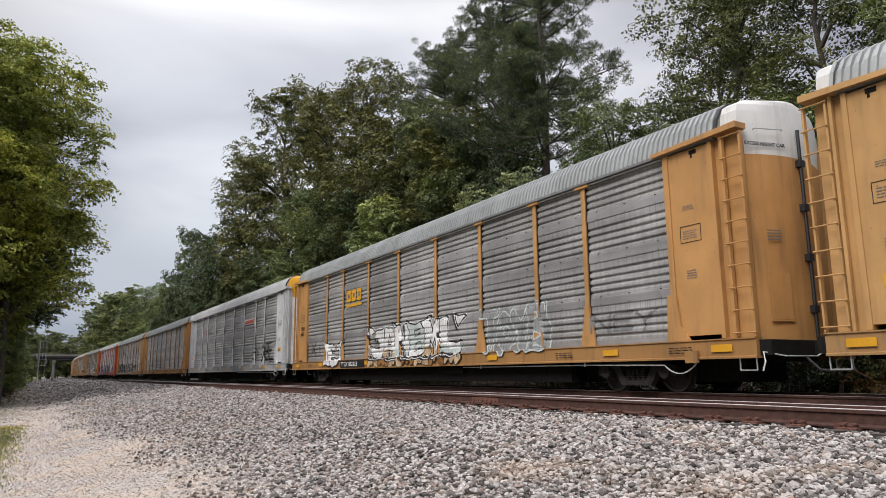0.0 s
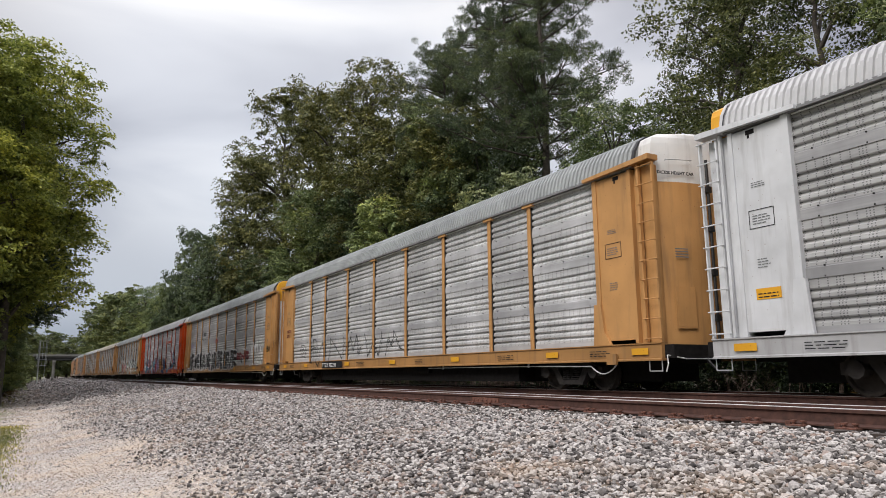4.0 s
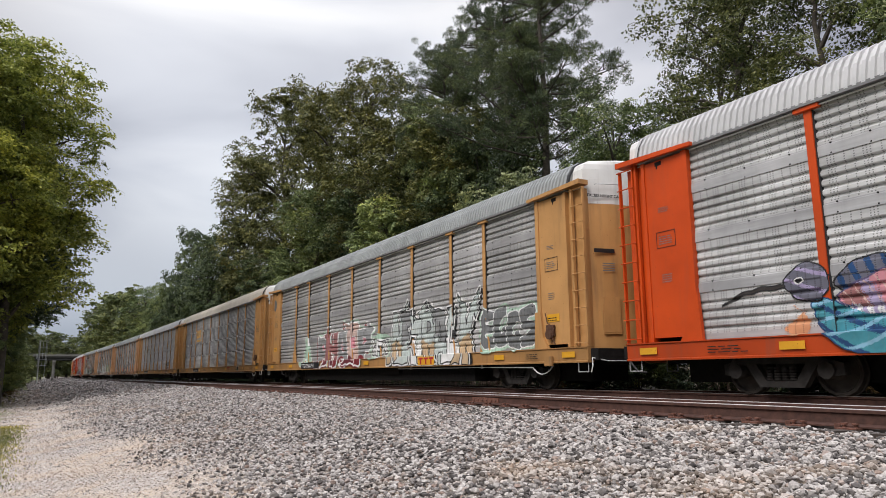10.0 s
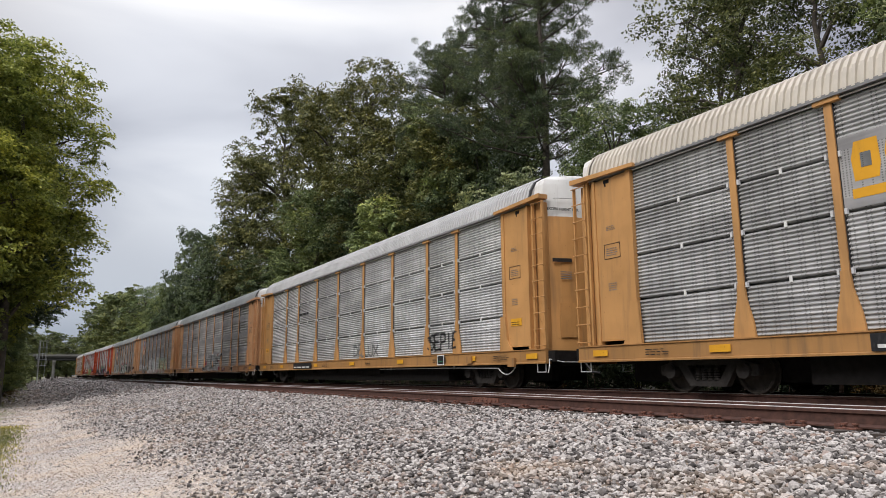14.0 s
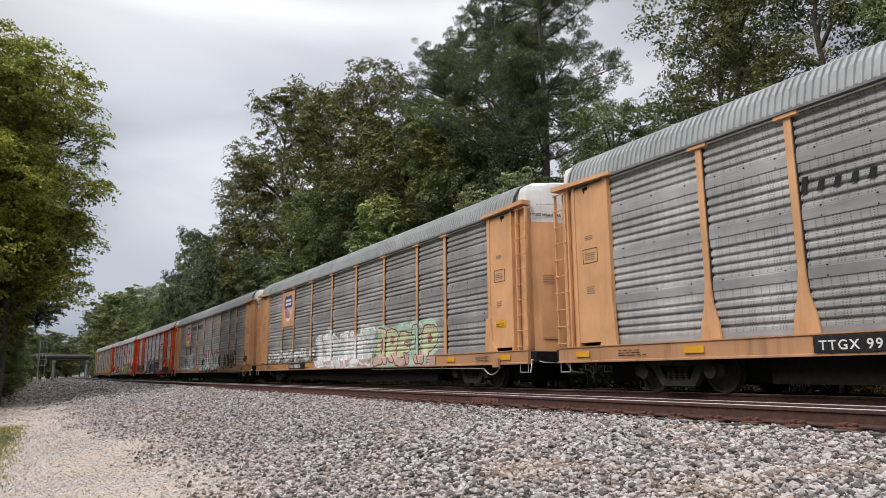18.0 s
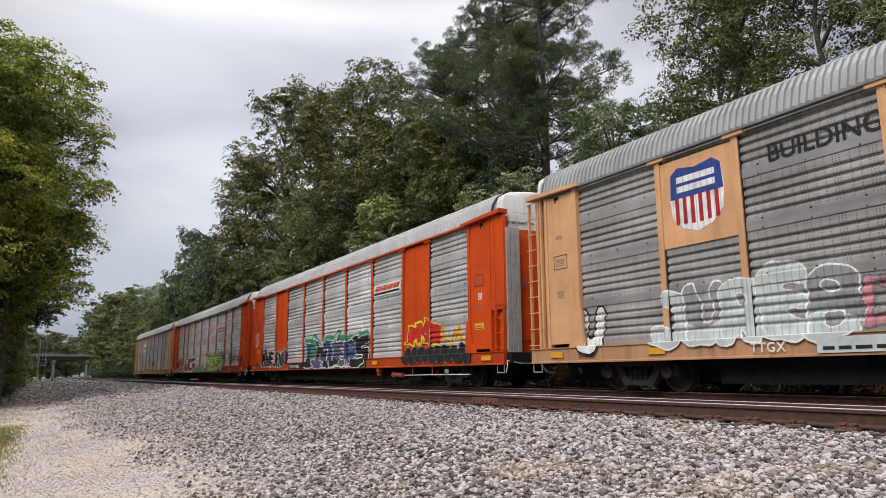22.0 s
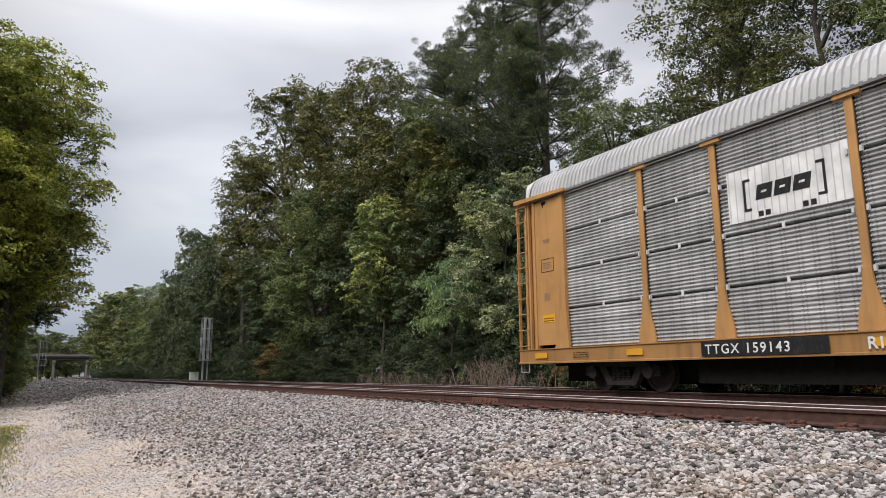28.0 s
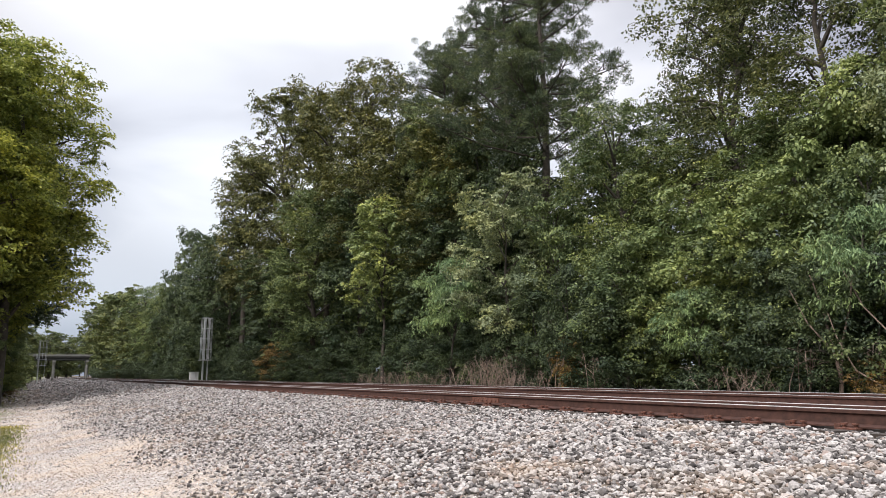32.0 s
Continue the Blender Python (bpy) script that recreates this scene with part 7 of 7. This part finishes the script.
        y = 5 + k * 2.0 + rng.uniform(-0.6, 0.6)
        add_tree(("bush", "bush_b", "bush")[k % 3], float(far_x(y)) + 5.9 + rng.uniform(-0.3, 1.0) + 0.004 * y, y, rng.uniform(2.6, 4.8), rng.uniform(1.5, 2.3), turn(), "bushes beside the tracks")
    for k in range(30):
        y = 134 + k * 5.6
        add_tree("bush_b", float(far_x(y)) + 7.5 + (k % 3), y, rng.uniform(4.5, 6.0), rng.uniform(3.0, 3.8), turn(), "bushes beside the tracks")
    # fill behind
    for k in range(22):
        y = 5 + k * 6 + rng.uniform(-1.5, 1.5)
        add_tree(("dark", "maple")[k % 2], float(far_x(y)) + 12.5 + rng.uniform(0, 4), y, rng.uniform(8.5, 10.5) + min(4.0, 0.13 * y) + 0.03 * y, rng.uniform(4.0, 5.0), turn())
    for k in range(34):
        y = 135 + k * 9 + rng.uniform(-2, 2)
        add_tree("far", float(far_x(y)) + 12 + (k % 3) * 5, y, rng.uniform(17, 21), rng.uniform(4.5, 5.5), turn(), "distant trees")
    # the camera's side of the line
    for stand in (GRAVEL_SIDE_A, GRAVEL_SIDE_B):
        for kind, x, y, h, r in stand:
            add_tree(kind, x, y, h, r, turn(), "trees on the gravel side")
    # unseen second tree row, added to keep low sky off the far cars
    for k in range(30):
        y = 48 + k * 7 + rng.uniform(-1, 1)
        add_tree(("dark", "maple")[k % 2], -13.5 - 0.05 * y - (k % 2) * 2.0, y, rng.uniform(14, 19), rng.uniform(4.8, 5.6), turn(), "trees on the gravel side")
    # unseen tree belt added behind the camera to dim the car sides
    for k in range(20):
        y = -58 + k * 4.6 + rng.uniform(-1, 1)
        add_tree(("dark", "maple", "tall")[k % 3], -28 + rng.uniform(-1.5, 1.5) - (k % 2) * 3.5, y, rng.uniform(13, 18), rng.uniform(4.2, 5.2), turn(), "trees on the gravel side")
    # hidden overhanging row, added to shade the sides of the far cars
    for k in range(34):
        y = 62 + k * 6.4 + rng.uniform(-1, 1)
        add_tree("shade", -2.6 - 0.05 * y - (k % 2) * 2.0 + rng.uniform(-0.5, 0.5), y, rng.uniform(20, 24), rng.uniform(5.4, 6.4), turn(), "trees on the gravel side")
    for k in range(34):
        y = 160 + k * 11
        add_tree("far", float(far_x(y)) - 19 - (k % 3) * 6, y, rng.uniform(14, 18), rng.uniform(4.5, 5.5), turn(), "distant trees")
    for k, (kind, x, y, h, r) in enumerate(UNDER_PINES):
        add_tree(kind, x, y, h, r, 80 * k)
    for x, y, h, r in ((1, 345, 22, 8), (-8, 350, 24, 9), (8, 352, 15, 6), (-16, 346, 22, 8)):
        add_tree("far", x, y, h, r, turn(), "distant trees")
    for k in range(16):
        x = -30 + k * 5.2 + rng.uniform(-1, 1)
        add_tree("far", x, 560 + rng.uniform(0, 30), rng.uniform(24, 34), rng.uniform(6, 8), turn(), "distant trees")
    # bare stems
    brush = [twig_mesh(41, 80, 2.0, 1.5, 0.8, 0.007), twig_mesh(42, 34, 1.3, 1.1, 0.5, 0.006), twig_mesh(43, 10, 2.0, 1.0, 0.4, 0.009)]
    for k, x, y in ((0, 17.6, 25.2), (0, 17.5, 26.6), (1, 17.2, 31.5), (1, 17.3, 33.6), (1, 17.2, 36.0), (1, 17.1, 29.5), (2, 17.4, 21.2), (2, 17.6, 19.4), (2, 17.3, 11.4), (1, 17.3, 13.0), (2, 17.5, 9.6), (1, 17.2, 23.2), (1, 17.0, 39.0), (2, 17.4, 34.5)):
        b = new("brush")
        tagged(b, "tangle of dry bare brown stems", "shrub", "bare shrubs beside the tracks")
        b.matrix_basis = Matrix.Translation((x, y, float(ground_z(x, y)) - 0.03)) @ pose(0, 0, 0, 0, 0, turn())
        part("stem_tangle", brush[k], parent=b)
    # leaning sapling with pale arching branches
    s = Shape()
    s.path([(0, 0, 0), (0.05, -0.05, 0.9), (0.12, 0.1, 1.7), (0.1, 0.3, 2.9), (0, 0.55, 3.9)], [0.06, 0.05, 0.04, 0.028, 0.015], 7)
    s.path([(0.05, -0.03, 0.8), (0, -0.2, 1.8), (-0.1, -0.55, 2.7), (-0.1, -0.75, 3.7)], [0.04, 0.032, 0.024, 0.012], 6)
    s.path([(0.1, 0.1, 1.6), (-0.2, 0.55, 2.4), (-0.3, 0.9, 3.3)], [0.03, 0.02, 0.01], 6)
    s.path([(-0.3, -1.9, 0.9), (-0.35, -1.3, 0.75), (-0.4, -0.7, 1.15), (-0.42, -0.35, 1.9), (-0.4, -0.15, 2.6)], [0.03, 0.027, 0.022, 0.016, 0.008], 6)
    s.path([(0.1, -2.2, 1.5), (0, -1.5, 1.9), (-0.1, -0.9, 2.7), (-0.1, -0.4, 3.9)], [0.028, 0.022, 0.016, 0.008], 6)
    sap = tagged(new("sapling"), "pale bare sapling with arching branches", "tree")
    sap.matrix_basis = Matrix.Translation((17.7, 10.6, float(ground_z(17.7, 10.6)) - 0.03))
    part("stem", s, MAT["twig"], sap, smooth=True)


build_woods()


# ---- bridge, signal masts and trackside things in the distance ----
def build_bridge():
    y0 = 305.0
    root = tagged(new("road_bridge"), "concrete road bridge on piers over the tracks", "bridge")
    root.location = (0, y0, 0)
    part("deck", Shape().box(-40, 60, -4.2, 4.2, 7.55, 8.05, 0), MAT["girder"], root, "dark deck edge")
    for y in (-3.6, -1.2, 1.2, 3.6):
        part("girder", Shape().prism([(y - 0.3, 6.55), (y + 0.3, 6.55), (y + 0.3, 6.75), (y + 0.1, 6.9), (y + 0.1, 7.35), (y + 0.35, 7.55), (y - 0.35, 7.55), (y - 0.1, 7.35), (y - 0.1, 6.9), (y - 0.3, 6.75)], -40, 60, "x"), MAT["girder"], root, "dark weathered steel girder")
    for y in (-4.1, 4.1):
        part("parapet", Shape().box(-40, 60, y - 0.14, y + 0.14, 8.05, 8.45).box(-40, 60, y - 0.1, y + 0.1, 8.75, 8.9), MAT["concrete"], root, "pale concrete parapet")
        rail_post = Shape().box(-0.12, 0.12, -0.1, 0.1, 8.45, 8.75)
        me = rail_post.mesh("parapet_post", MAT["concrete"])
        for k in range(40):
            part("parapet_post", me, parent=root, at=pose(-39 + k * 2.5, y, 0))
    for x in (-20.5, 2.4, 13.6, 34):
        part("pier_cap", Shape().box(x - 0.6, x + 0.6, -4.4, 4.4, 5.75, 6.55, 0.05), MAT["concrete"], root)
        for y in (-3.2, 0, 3.2):
            part("pier_column", Shape().tube((x, y, -1.2), (x, y, 5.8), 0.5, n=14), MAT["concrete"], root, smooth=False)
    for x0, x1 in ((-60, -39.5), (59.5, 80)):
        part("abutment", Shape().prism([(x0, -2), (x1, -2), (x1, 7.6), (x0, 7.6)], -5, 5, "y"), MAT["concrete"], root)


def build_mast(x, y, base, top, wide, cage0, label):
    root = tagged(new("signal_mast"), label, "signal mast", "signal masts with caged ladders")
    root.matrix_basis = pose(x, y, base)
    h = top - base
    part("pole", Shape().tube((0, 0, 0), (0, 0, h - 0.2), 0.11, n=12), MAT["steel"], root)
    part("foundation", Shape().box(-0.4, 0.4, -0.4, 0.4, -0.3, 0.25, 0.05), MAT["concrete"], root)
    lad = part("ladder", Shape().box(wide - 0.03, wide + 0.03, -0.23, -0.17, 0.4, h).box(wide - 0.03, wide + 0.03, 0.17, 0.23, 0.4, h), MAT["steel"], root)
    rung = Shape().tube((0, -0.2, 0), (0, 0.2, 0), 0.014).mesh("rung", MAT["steel"])
    for k in range(int((h - 0.5) / 0.3)):
        part("rung", rung, parent=lad, at=pose(wide, 0, 0.5 + 0.3 * k))
    for z in np.linspace(cage0 - base, h - 0.05, 5):
        s = Shape()
        ring = [(wide * 0.5 + 0.62 * math.cos(a), 0.55 * math.sin(a), z) for a in np.linspace(0, 2 * math.pi, 13)]
        for a, b in zip(ring, ring[1:]):
            s.tube(a, b, 0.026, n=5)
        part("cage_hoop", s, MAT["steel"], root)
    for a in np.linspace(0, 2 * math.pi, 8, endpoint=False):
        x0, y1 = wide * 0.5 + 0.62 * math.cos(a), 0.55 * math.sin(a)
        part("cage_bar", Shape().box(x0 - 0.022, x0 + 0.022, y1 - 0.022, y1 + 0.022, cage0 - base, h), MAT["steel"], root)
    part("platform", Shape().box(wide * 0.5 - 0.7, wide * 0.5 + 0.7, -0.6, 0.6, cage0 - base - 0.05, cage0 - base + 0.03), MAT["steel"], root)
    part("signal_back", Shape().box(-0.42, -0.2, -0.15, 0.15, h * 0.60, h * 0.70, 0.03), MAT["steel"], root)
    return root


build_bridge()
build_mast(15.75, 84.0, -0.6, 7.1, 0.5, 2.2, "grey steel signal mast with caged ladder by the woods")
build_mast(-1.15, 130.0, -1.1, 6.2, 0.9, 2.2, "grey steel signal mast with caged ladder near the gravel")


def build_trackside():
    cab = tagged(new("equipment_cabinet"), "small white metal equipment cabinet below the mast", "cabinet")
    cab.matrix_basis = pose(15.4, 87.3, float(ground_z(15.4, 87.3)) - 0.02)
    part("body", Shape().box(-0.45, 0.45, -0.55, 0.55, 0, 1.35, 0.04), MAT["white"], cab)
    part("lid", Shape().box(-0.52, 0.52, -0.62, 0.62, 1.35, 1.43, 0.03), MAT["white"], cab)
    part("door", Shape().box(-0.47, -0.45, -0.45, 0.45, 0.15, 1.25), MAT["white"], cab)
    rng = np.random.default_rng(9)
    for k, (x, y, r) in enumerate(((1.2, 150, 0.7), (-0.2, 146, 0.5), (-3.2, 128, 0.7), (-4.2, 120, 0.7), (2.6, 158, 0.5))):
        me = stone_mesh(rng, r)
        b = tagged(new("concrete_rubble", me), "pale lump of broken concrete beside the track", "rubble", "rubble by the far gravel")
        b.matrix_basis = pose(x, y, float(ground_z(x, y)) + r * 0.2, 0, 0, k * 70)
    for x, y, rz in ((1.5, 152, 70), (3.0, 160, 80), (-2.2, 138, 60)):
        p = tagged(new("old_tie"), "weathered discarded railway tie lying on the gravel", "timber", "discarded ties")
        p.matrix_basis = pose(x, y, float(ground_z(x, y)) + 0.1, 0, 0, rz)
        part("timber", Shape().box(-1.3, 1.3, -0.12, 0.12, -0.1, 0.12, 0.02), MAT["tie"], p)


CHIP = np.array([(-1, -1, -1), (1, -1, -1), (1, 1, -1), (-1, 1, -1), (-1, -1, 1), (1, -1, 1), (0.3, 1, 1)], float) * 0.72
CHIP_F = np.array([(0, 2, 1), (0, 3, 2), (0, 1, 5), (0, 5, 4), (1, 2, 6), (1, 6, 5), (2, 3, 6), (3, 0, 4), (3, 4, 6), (4, 5, 6)])


G = (1 + 5 ** 0.5) / 2
BLOCK = np.array([(a, b * G, 0) for a in (-1, 1) for b in (-1, 1)] + [(0, a, b * G) for a in (-1, 1) for b in (-1, 1)] + [(b * G, 0, a) for a in (-1, 1) for b in (-1, 1)], float) * 0.56
BLOCK_F = np.array([f if np.dot(np.cross(BLOCK[f[1]] - BLOCK[f[0]], BLOCK[f[2]] - BLOCK[f[0]]), BLOCK[f[0]]) > 0 else f[::-1]
                    for f in itertools.combinations(range(12), 3) if all(np.linalg.norm(BLOCK[i] - BLOCK[j]) < 1.2 for i, j in itertools.combinations(f, 2))])


def stone_points(rng, n, size, form=CHIP, rough=0.17):
    """Corners of n crushed stones round the origin."""
    p = (form[None] + rng.normal(0, rough, (n, len(form), 3))) * rng.uniform(0.62, 1.15, (n, 1, 3))
    q = rng.normal(size=(n, 4))
    q /= np.linalg.norm(q, axis=1)[:, None]
    w, x, y, z = q.T
    R = np.stack([1 - 2 * (y * y + z * z), 2 * (x * y - z * w), 2 * (x * z + y * w), 2 * (x * y + z * w), 1 - 2 * (x * x + z * z), 2 * (y * z - x * w), 2 * (x * z - y * w), 2 * (y * z + x * w), 1 - 2 * (x * x + y * y)], -1).reshape(n, 3, 3)
    return np.einsum("nij,nkj->nki", R, p) * np.asarray(size).reshape(-1, 1, 1) * 0.5


def stone_mesh(rng, size, mat="concrete"):
    me = bpy.data.meshes.new("stone")
    me.from_pydata(stone_points(rng, 1, [size])[0].tolist(), [], CHIP_F.tolist())
    me.materials.append(MAT[mat])
    return me


def stone_field(name, rng, x, y, size, label, mat="stone", form=CHIP, faces=CHIP_F, rough=0.17):
    n = len(x)
    z = ground_z(x, y) + size * rng.uniform(-0.40, 0.70, n)
    pts = stone_points(rng, n, size, form, rough) * np.array([1.06, 1.06, 0.80])
    v = (pts + np.stack([x, y, z], -1)[:, None]).reshape(-1, 3).astype(np.float32)
    f = (faces[None] + len(form) * np.arange(n)[:, None, None]).reshape(-1).astype(np.int32)
    me = bpy.data.meshes.new(name)
    me.vertices.add(len(v))
    me.vertices.foreach_set("co", v.ravel())
    me.loops.add(len(f))
    me.loops.foreach_set("vertex_index", f)
    me.polygons.add(len(f) // 3)
    me.polygons.foreach_set("loop_start", np.arange(0, len(f), 3, dtype=np.int32))
    me.polygons.foreach_set("loop_total", np.full(len(f) // 3, 3, np.int32))
    me.materials.append(MAT[mat])
    me.update(calc_edges=True)
    me.shade_flat()
    ob = new(name, me)
    tagged(ob, label, "ballast", kind="stuff")
    return ob


def build_ballast():
    rng = np.random.default_rng(17)

    def band(x0, x1, y0, y1, per, s0, s1, fade=None):
        n = int((x1 - x0) * (y1 - y0) * per)
        x, y = rng.uniform(x0, x1, n), rng.uniform(y0, y1, n)
        s = rng.uniform(s0, s1, n) * rng.choice([0.75, 1, 1, 1.25], n)
        if fade:
            keep = rng.random(n) < np.clip((x + 0.25 * np.sin(y * 1.3) - fade[0]) / (fade[1] - fade[0]), 0.0, 1)
            x, y, s = x[keep], y[keep], s[keep]
        return x + (far_x(y) - C0), y, s

    x, y, s = band(0.3, 7.27, 1.2, 9, 1450, 0.030, 0.052, (1.0, 4.2))
    stone_field("ballast_stones", rng, x, y, s, "crushed pale grey and tan ballast stones", form=BLOCK, faces=BLOCK_F, rough=0.15)
    parts_ = [band(-0.2, 7.27, 9, 17, 1350, 0.028, 0.048, (1.1, 4.0)), band(-1.2, 7.27, 17, 34, 700, 0.036, 0.058, (0.6, 3.4)),
              band(-1.6, 7.27, 34, 80, 150, 0.065, 0.105, (-0.5, 2.6)), band(1.2, 7.27, -14, 1.2, 160, 0.05, 0.08), band(9.2, 10.9, 2, 40, 110, 0.06, 0.09), band(14.2, 16.4, 4, 45, 80, 0.06, 0.10), band(-1.5, 7.2, 80, 210, 26, 0.12, 0.20)]
    x, y, s = (np.concatenate([p[i] for p in parts_]) for i in range(3))
    stone_field("ballast_stones", rng, x, y, s, "crushed pale grey and tan ballast stones")
    parts_ = [band(-1.4, 4.2, 4.0, 11, 1350, 0.009, 0.020), band(-2.2, 4.2, 11, 20, 700, 0.012, 0.024), band(-2.6, 3.6, 20, 45, 160, 0.02, 0.04), band(-2.6, 1.6, 45, 110, 16, 0.07, 0.15)]
    x, y, s = (np.concatenate([p[i] for p in parts_]) for i in range(3))
    stone_field("path_gravel", rng, x, y, s * 0.9, "fine tan and grey gravel of the trackside path", mat="grit")
    base = tagged(new("ballast_edge"), "loose ballast stones on the track shoulder", "ballast", kind="structure")
    shapes = [stone_mesh(rng, 0.046, "stone") for k in range(8)]
    for k in range(260):
        xx, yy = rng.uniform(3.0, 5.2), rng.uniform(2.1, 4.6)
        part("stone", shapes[k % 8], parent=base, at=pose(xx, yy, float(ground_z(xx, yy)) + 0.02, *rng.uniform(0, 360, 3)))


def build_grass():
    rng = np.random.default_rng(23)
    n = 13000
    x = np.concatenate([rng.normal(-0.86, 0.24, n // 2), rng.normal(-2.9, 0.6, n - n // 2)])
    y = np.concatenate([rng.uniform(10, 24, n // 2), rng.uniform(24, 75, n - n // 2)])
    z = ground_z(x, y)
    h = rng.uniform(0.02, 0.065, n) * np.where(y > 24, 1.5, 1.0)
    a = rng.uniform(0, 6.28, n)
    w = 0.006 + 0.0004 * y
    dx, dy = np.cos(a) * w, np.sin(a) * w
    lx, ly = rng.normal(0, 0.4, n) * h, rng.normal(0, 0.4, n) * h
    v = np.stack([np.stack([x - dx, y - dy, z], -1), np.stack([x + dx, y + dy, z], -1), np.stack([x + lx, y + ly, z + h], -1)], 1)
    ob = new("grass", quads("grass", v, MAT["grass"], 3))
    tagged(ob, "thin yellowish grass along the gravel edge", "grass", kind="stuff")


def build_ties():
    rng = np.random.default_rng(29)
    tie = Shape().box(-1.3, 1.3, -0.115, 0.115, -0.38, -0.205, 0.015).mesh("tie", MAT["tie"])
    s = Shape().box(-0.18, 0.18, -0.10, 0.10, -0.205, -0.184)
    for x in (-0.105, 0.105):
        for y in (-0.06, 0.06):
            s.box(x - 0.013, x + 0.013, y - 0.013, y + 0.013, -0.186, -0.156).box(x - 0.028, x + 0.028, y - 0.024, y + 0.024, -0.156, -0.136)
    plate = s.mesh("tie_plate", MAT["plate"])
    anchor = Shape().box(-0.10, 0.10, -0.014, 0.014, -0.215, -0.188).box(-0.10, -0.082, -0.03, 0.03, -0.215, -0.150).mesh("rail_anchor", MAT["plate"])
    for root, off, y1 in ((near_track, -SPACING, 100), (far_track, 0.0, 62)):
        y = 2.0
        while y < y1:
            c = float(far_x(y)) + off
            part("tie", tie, parent=root, at=pose(c + rng.uniform(-0.07, 0.07), y, 0.5 * CANT if off else 0.0, 0, 1.35 if off else 0.0, rng.uniform(-1.2, 1.2)))
            if y < 48:
                for side in (-0.755, 0.755):
                    part("tie_plate", plate, parent=root, at=pose(c + side, y, (CANT if off and side < 0 else 0.0) + rng.uniform(-0.004, 0.003), 0, 0, rng.uniform(-2, 2)))
                if off:
                    part("rail_anchor", anchor, parent=root, at=pose(c - 0.755, y + 0.14, CANT))
            y += 0.56 + rng.uniform(-0.03, 0.03)
    joint = Shape().box(-0.030, -0.010, -0.45, 0.45, -0.150, -0.058)
    for k in range(6):
        joint.tube((-0.05, -0.38 + k * 0.152, -0.105), (-0.012, -0.38 + k * 0.152, -0.105), 0.018, n=6)
    part("joint_bar", joint, MAT["plate"], near_track, "bolted rusty joint bar", at=pose(float(far_x(11.3)) - SPACING - 0.755, 11.3, CANT))


build_trackside()
build_grass()
build_ties()
build_ballast()


# ---- movement ----
def train_steps(t):
    """How many cars have passed the mark at time t (quickening slightly)."""
    return 0.0 + 0.4817 * t + 0.00027 * t * t


MARK_Y = 7.49
KEY_TIMES = [0.5 * k for k in range(65)]
# slack of the couplings: metres by which the train hangs back, second by second
LAG_T = [0, 1, 2, 3, 6, 7, 8, 9, 10, 11, 12, 13, 14, 17, 18, 19, 20, 21, 22, 23, 24, 25, 28, 32]
LAG_S = [0, .12, .31, .36, .15, .22, .49, .54, .11, .50, .46, .11, .39, .43, .05, .05, .34, 0, .32, .26, .27, .12, .04, .04]


def motions():
    for i, car in enumerate(FLEET):
        rows = []
        for t in KEY_TIMES:
            s = MARK_Y + PITCH * (i - 0.5 - train_steps(t)) + float(np.interp(t, LAG_T, LAG_S))
            ya, yb = on_track(s - 10.1), on_track(s + 10.1)
            xa, xb = float(far_x(ya)), float(far_x(yb))
            yaw = math.degrees(math.atan2(xb - xa, yb - ya))
            rows.append((t, pose((xa + xb) / 2, (ya + yb) / 2, 0, 0, 0, -yaw)))
        walk(car, rows)
    for car, ws, yy in WHEELSETS:
        i = FLEET.index(car)
        rows, ang, t = [], 0.0, 0.0
        home = ws.matrix_basis.translation.copy()
        t_in = max(0.0, (i - 0.5 - 1.6) / 0.4895)
        t_out = min(32.0, (i - 0.5 + 0.9) / 0.4895)
        k0, k1 = int(t_in * 30), int(t_out * 30)
        for k in sorted({0, 960, *range(k0, k1 + 1)}):
            turned = -(train_steps(min(max(k, k0), k1) / 30) - train_steps(k0 / 30)) * PITCH / 0.42
            rows.append((k / 30, Matrix.Translation(home) @ Matrix.Rotation(-turned, 4, "X")))
        walk(ws, rows)


motions()
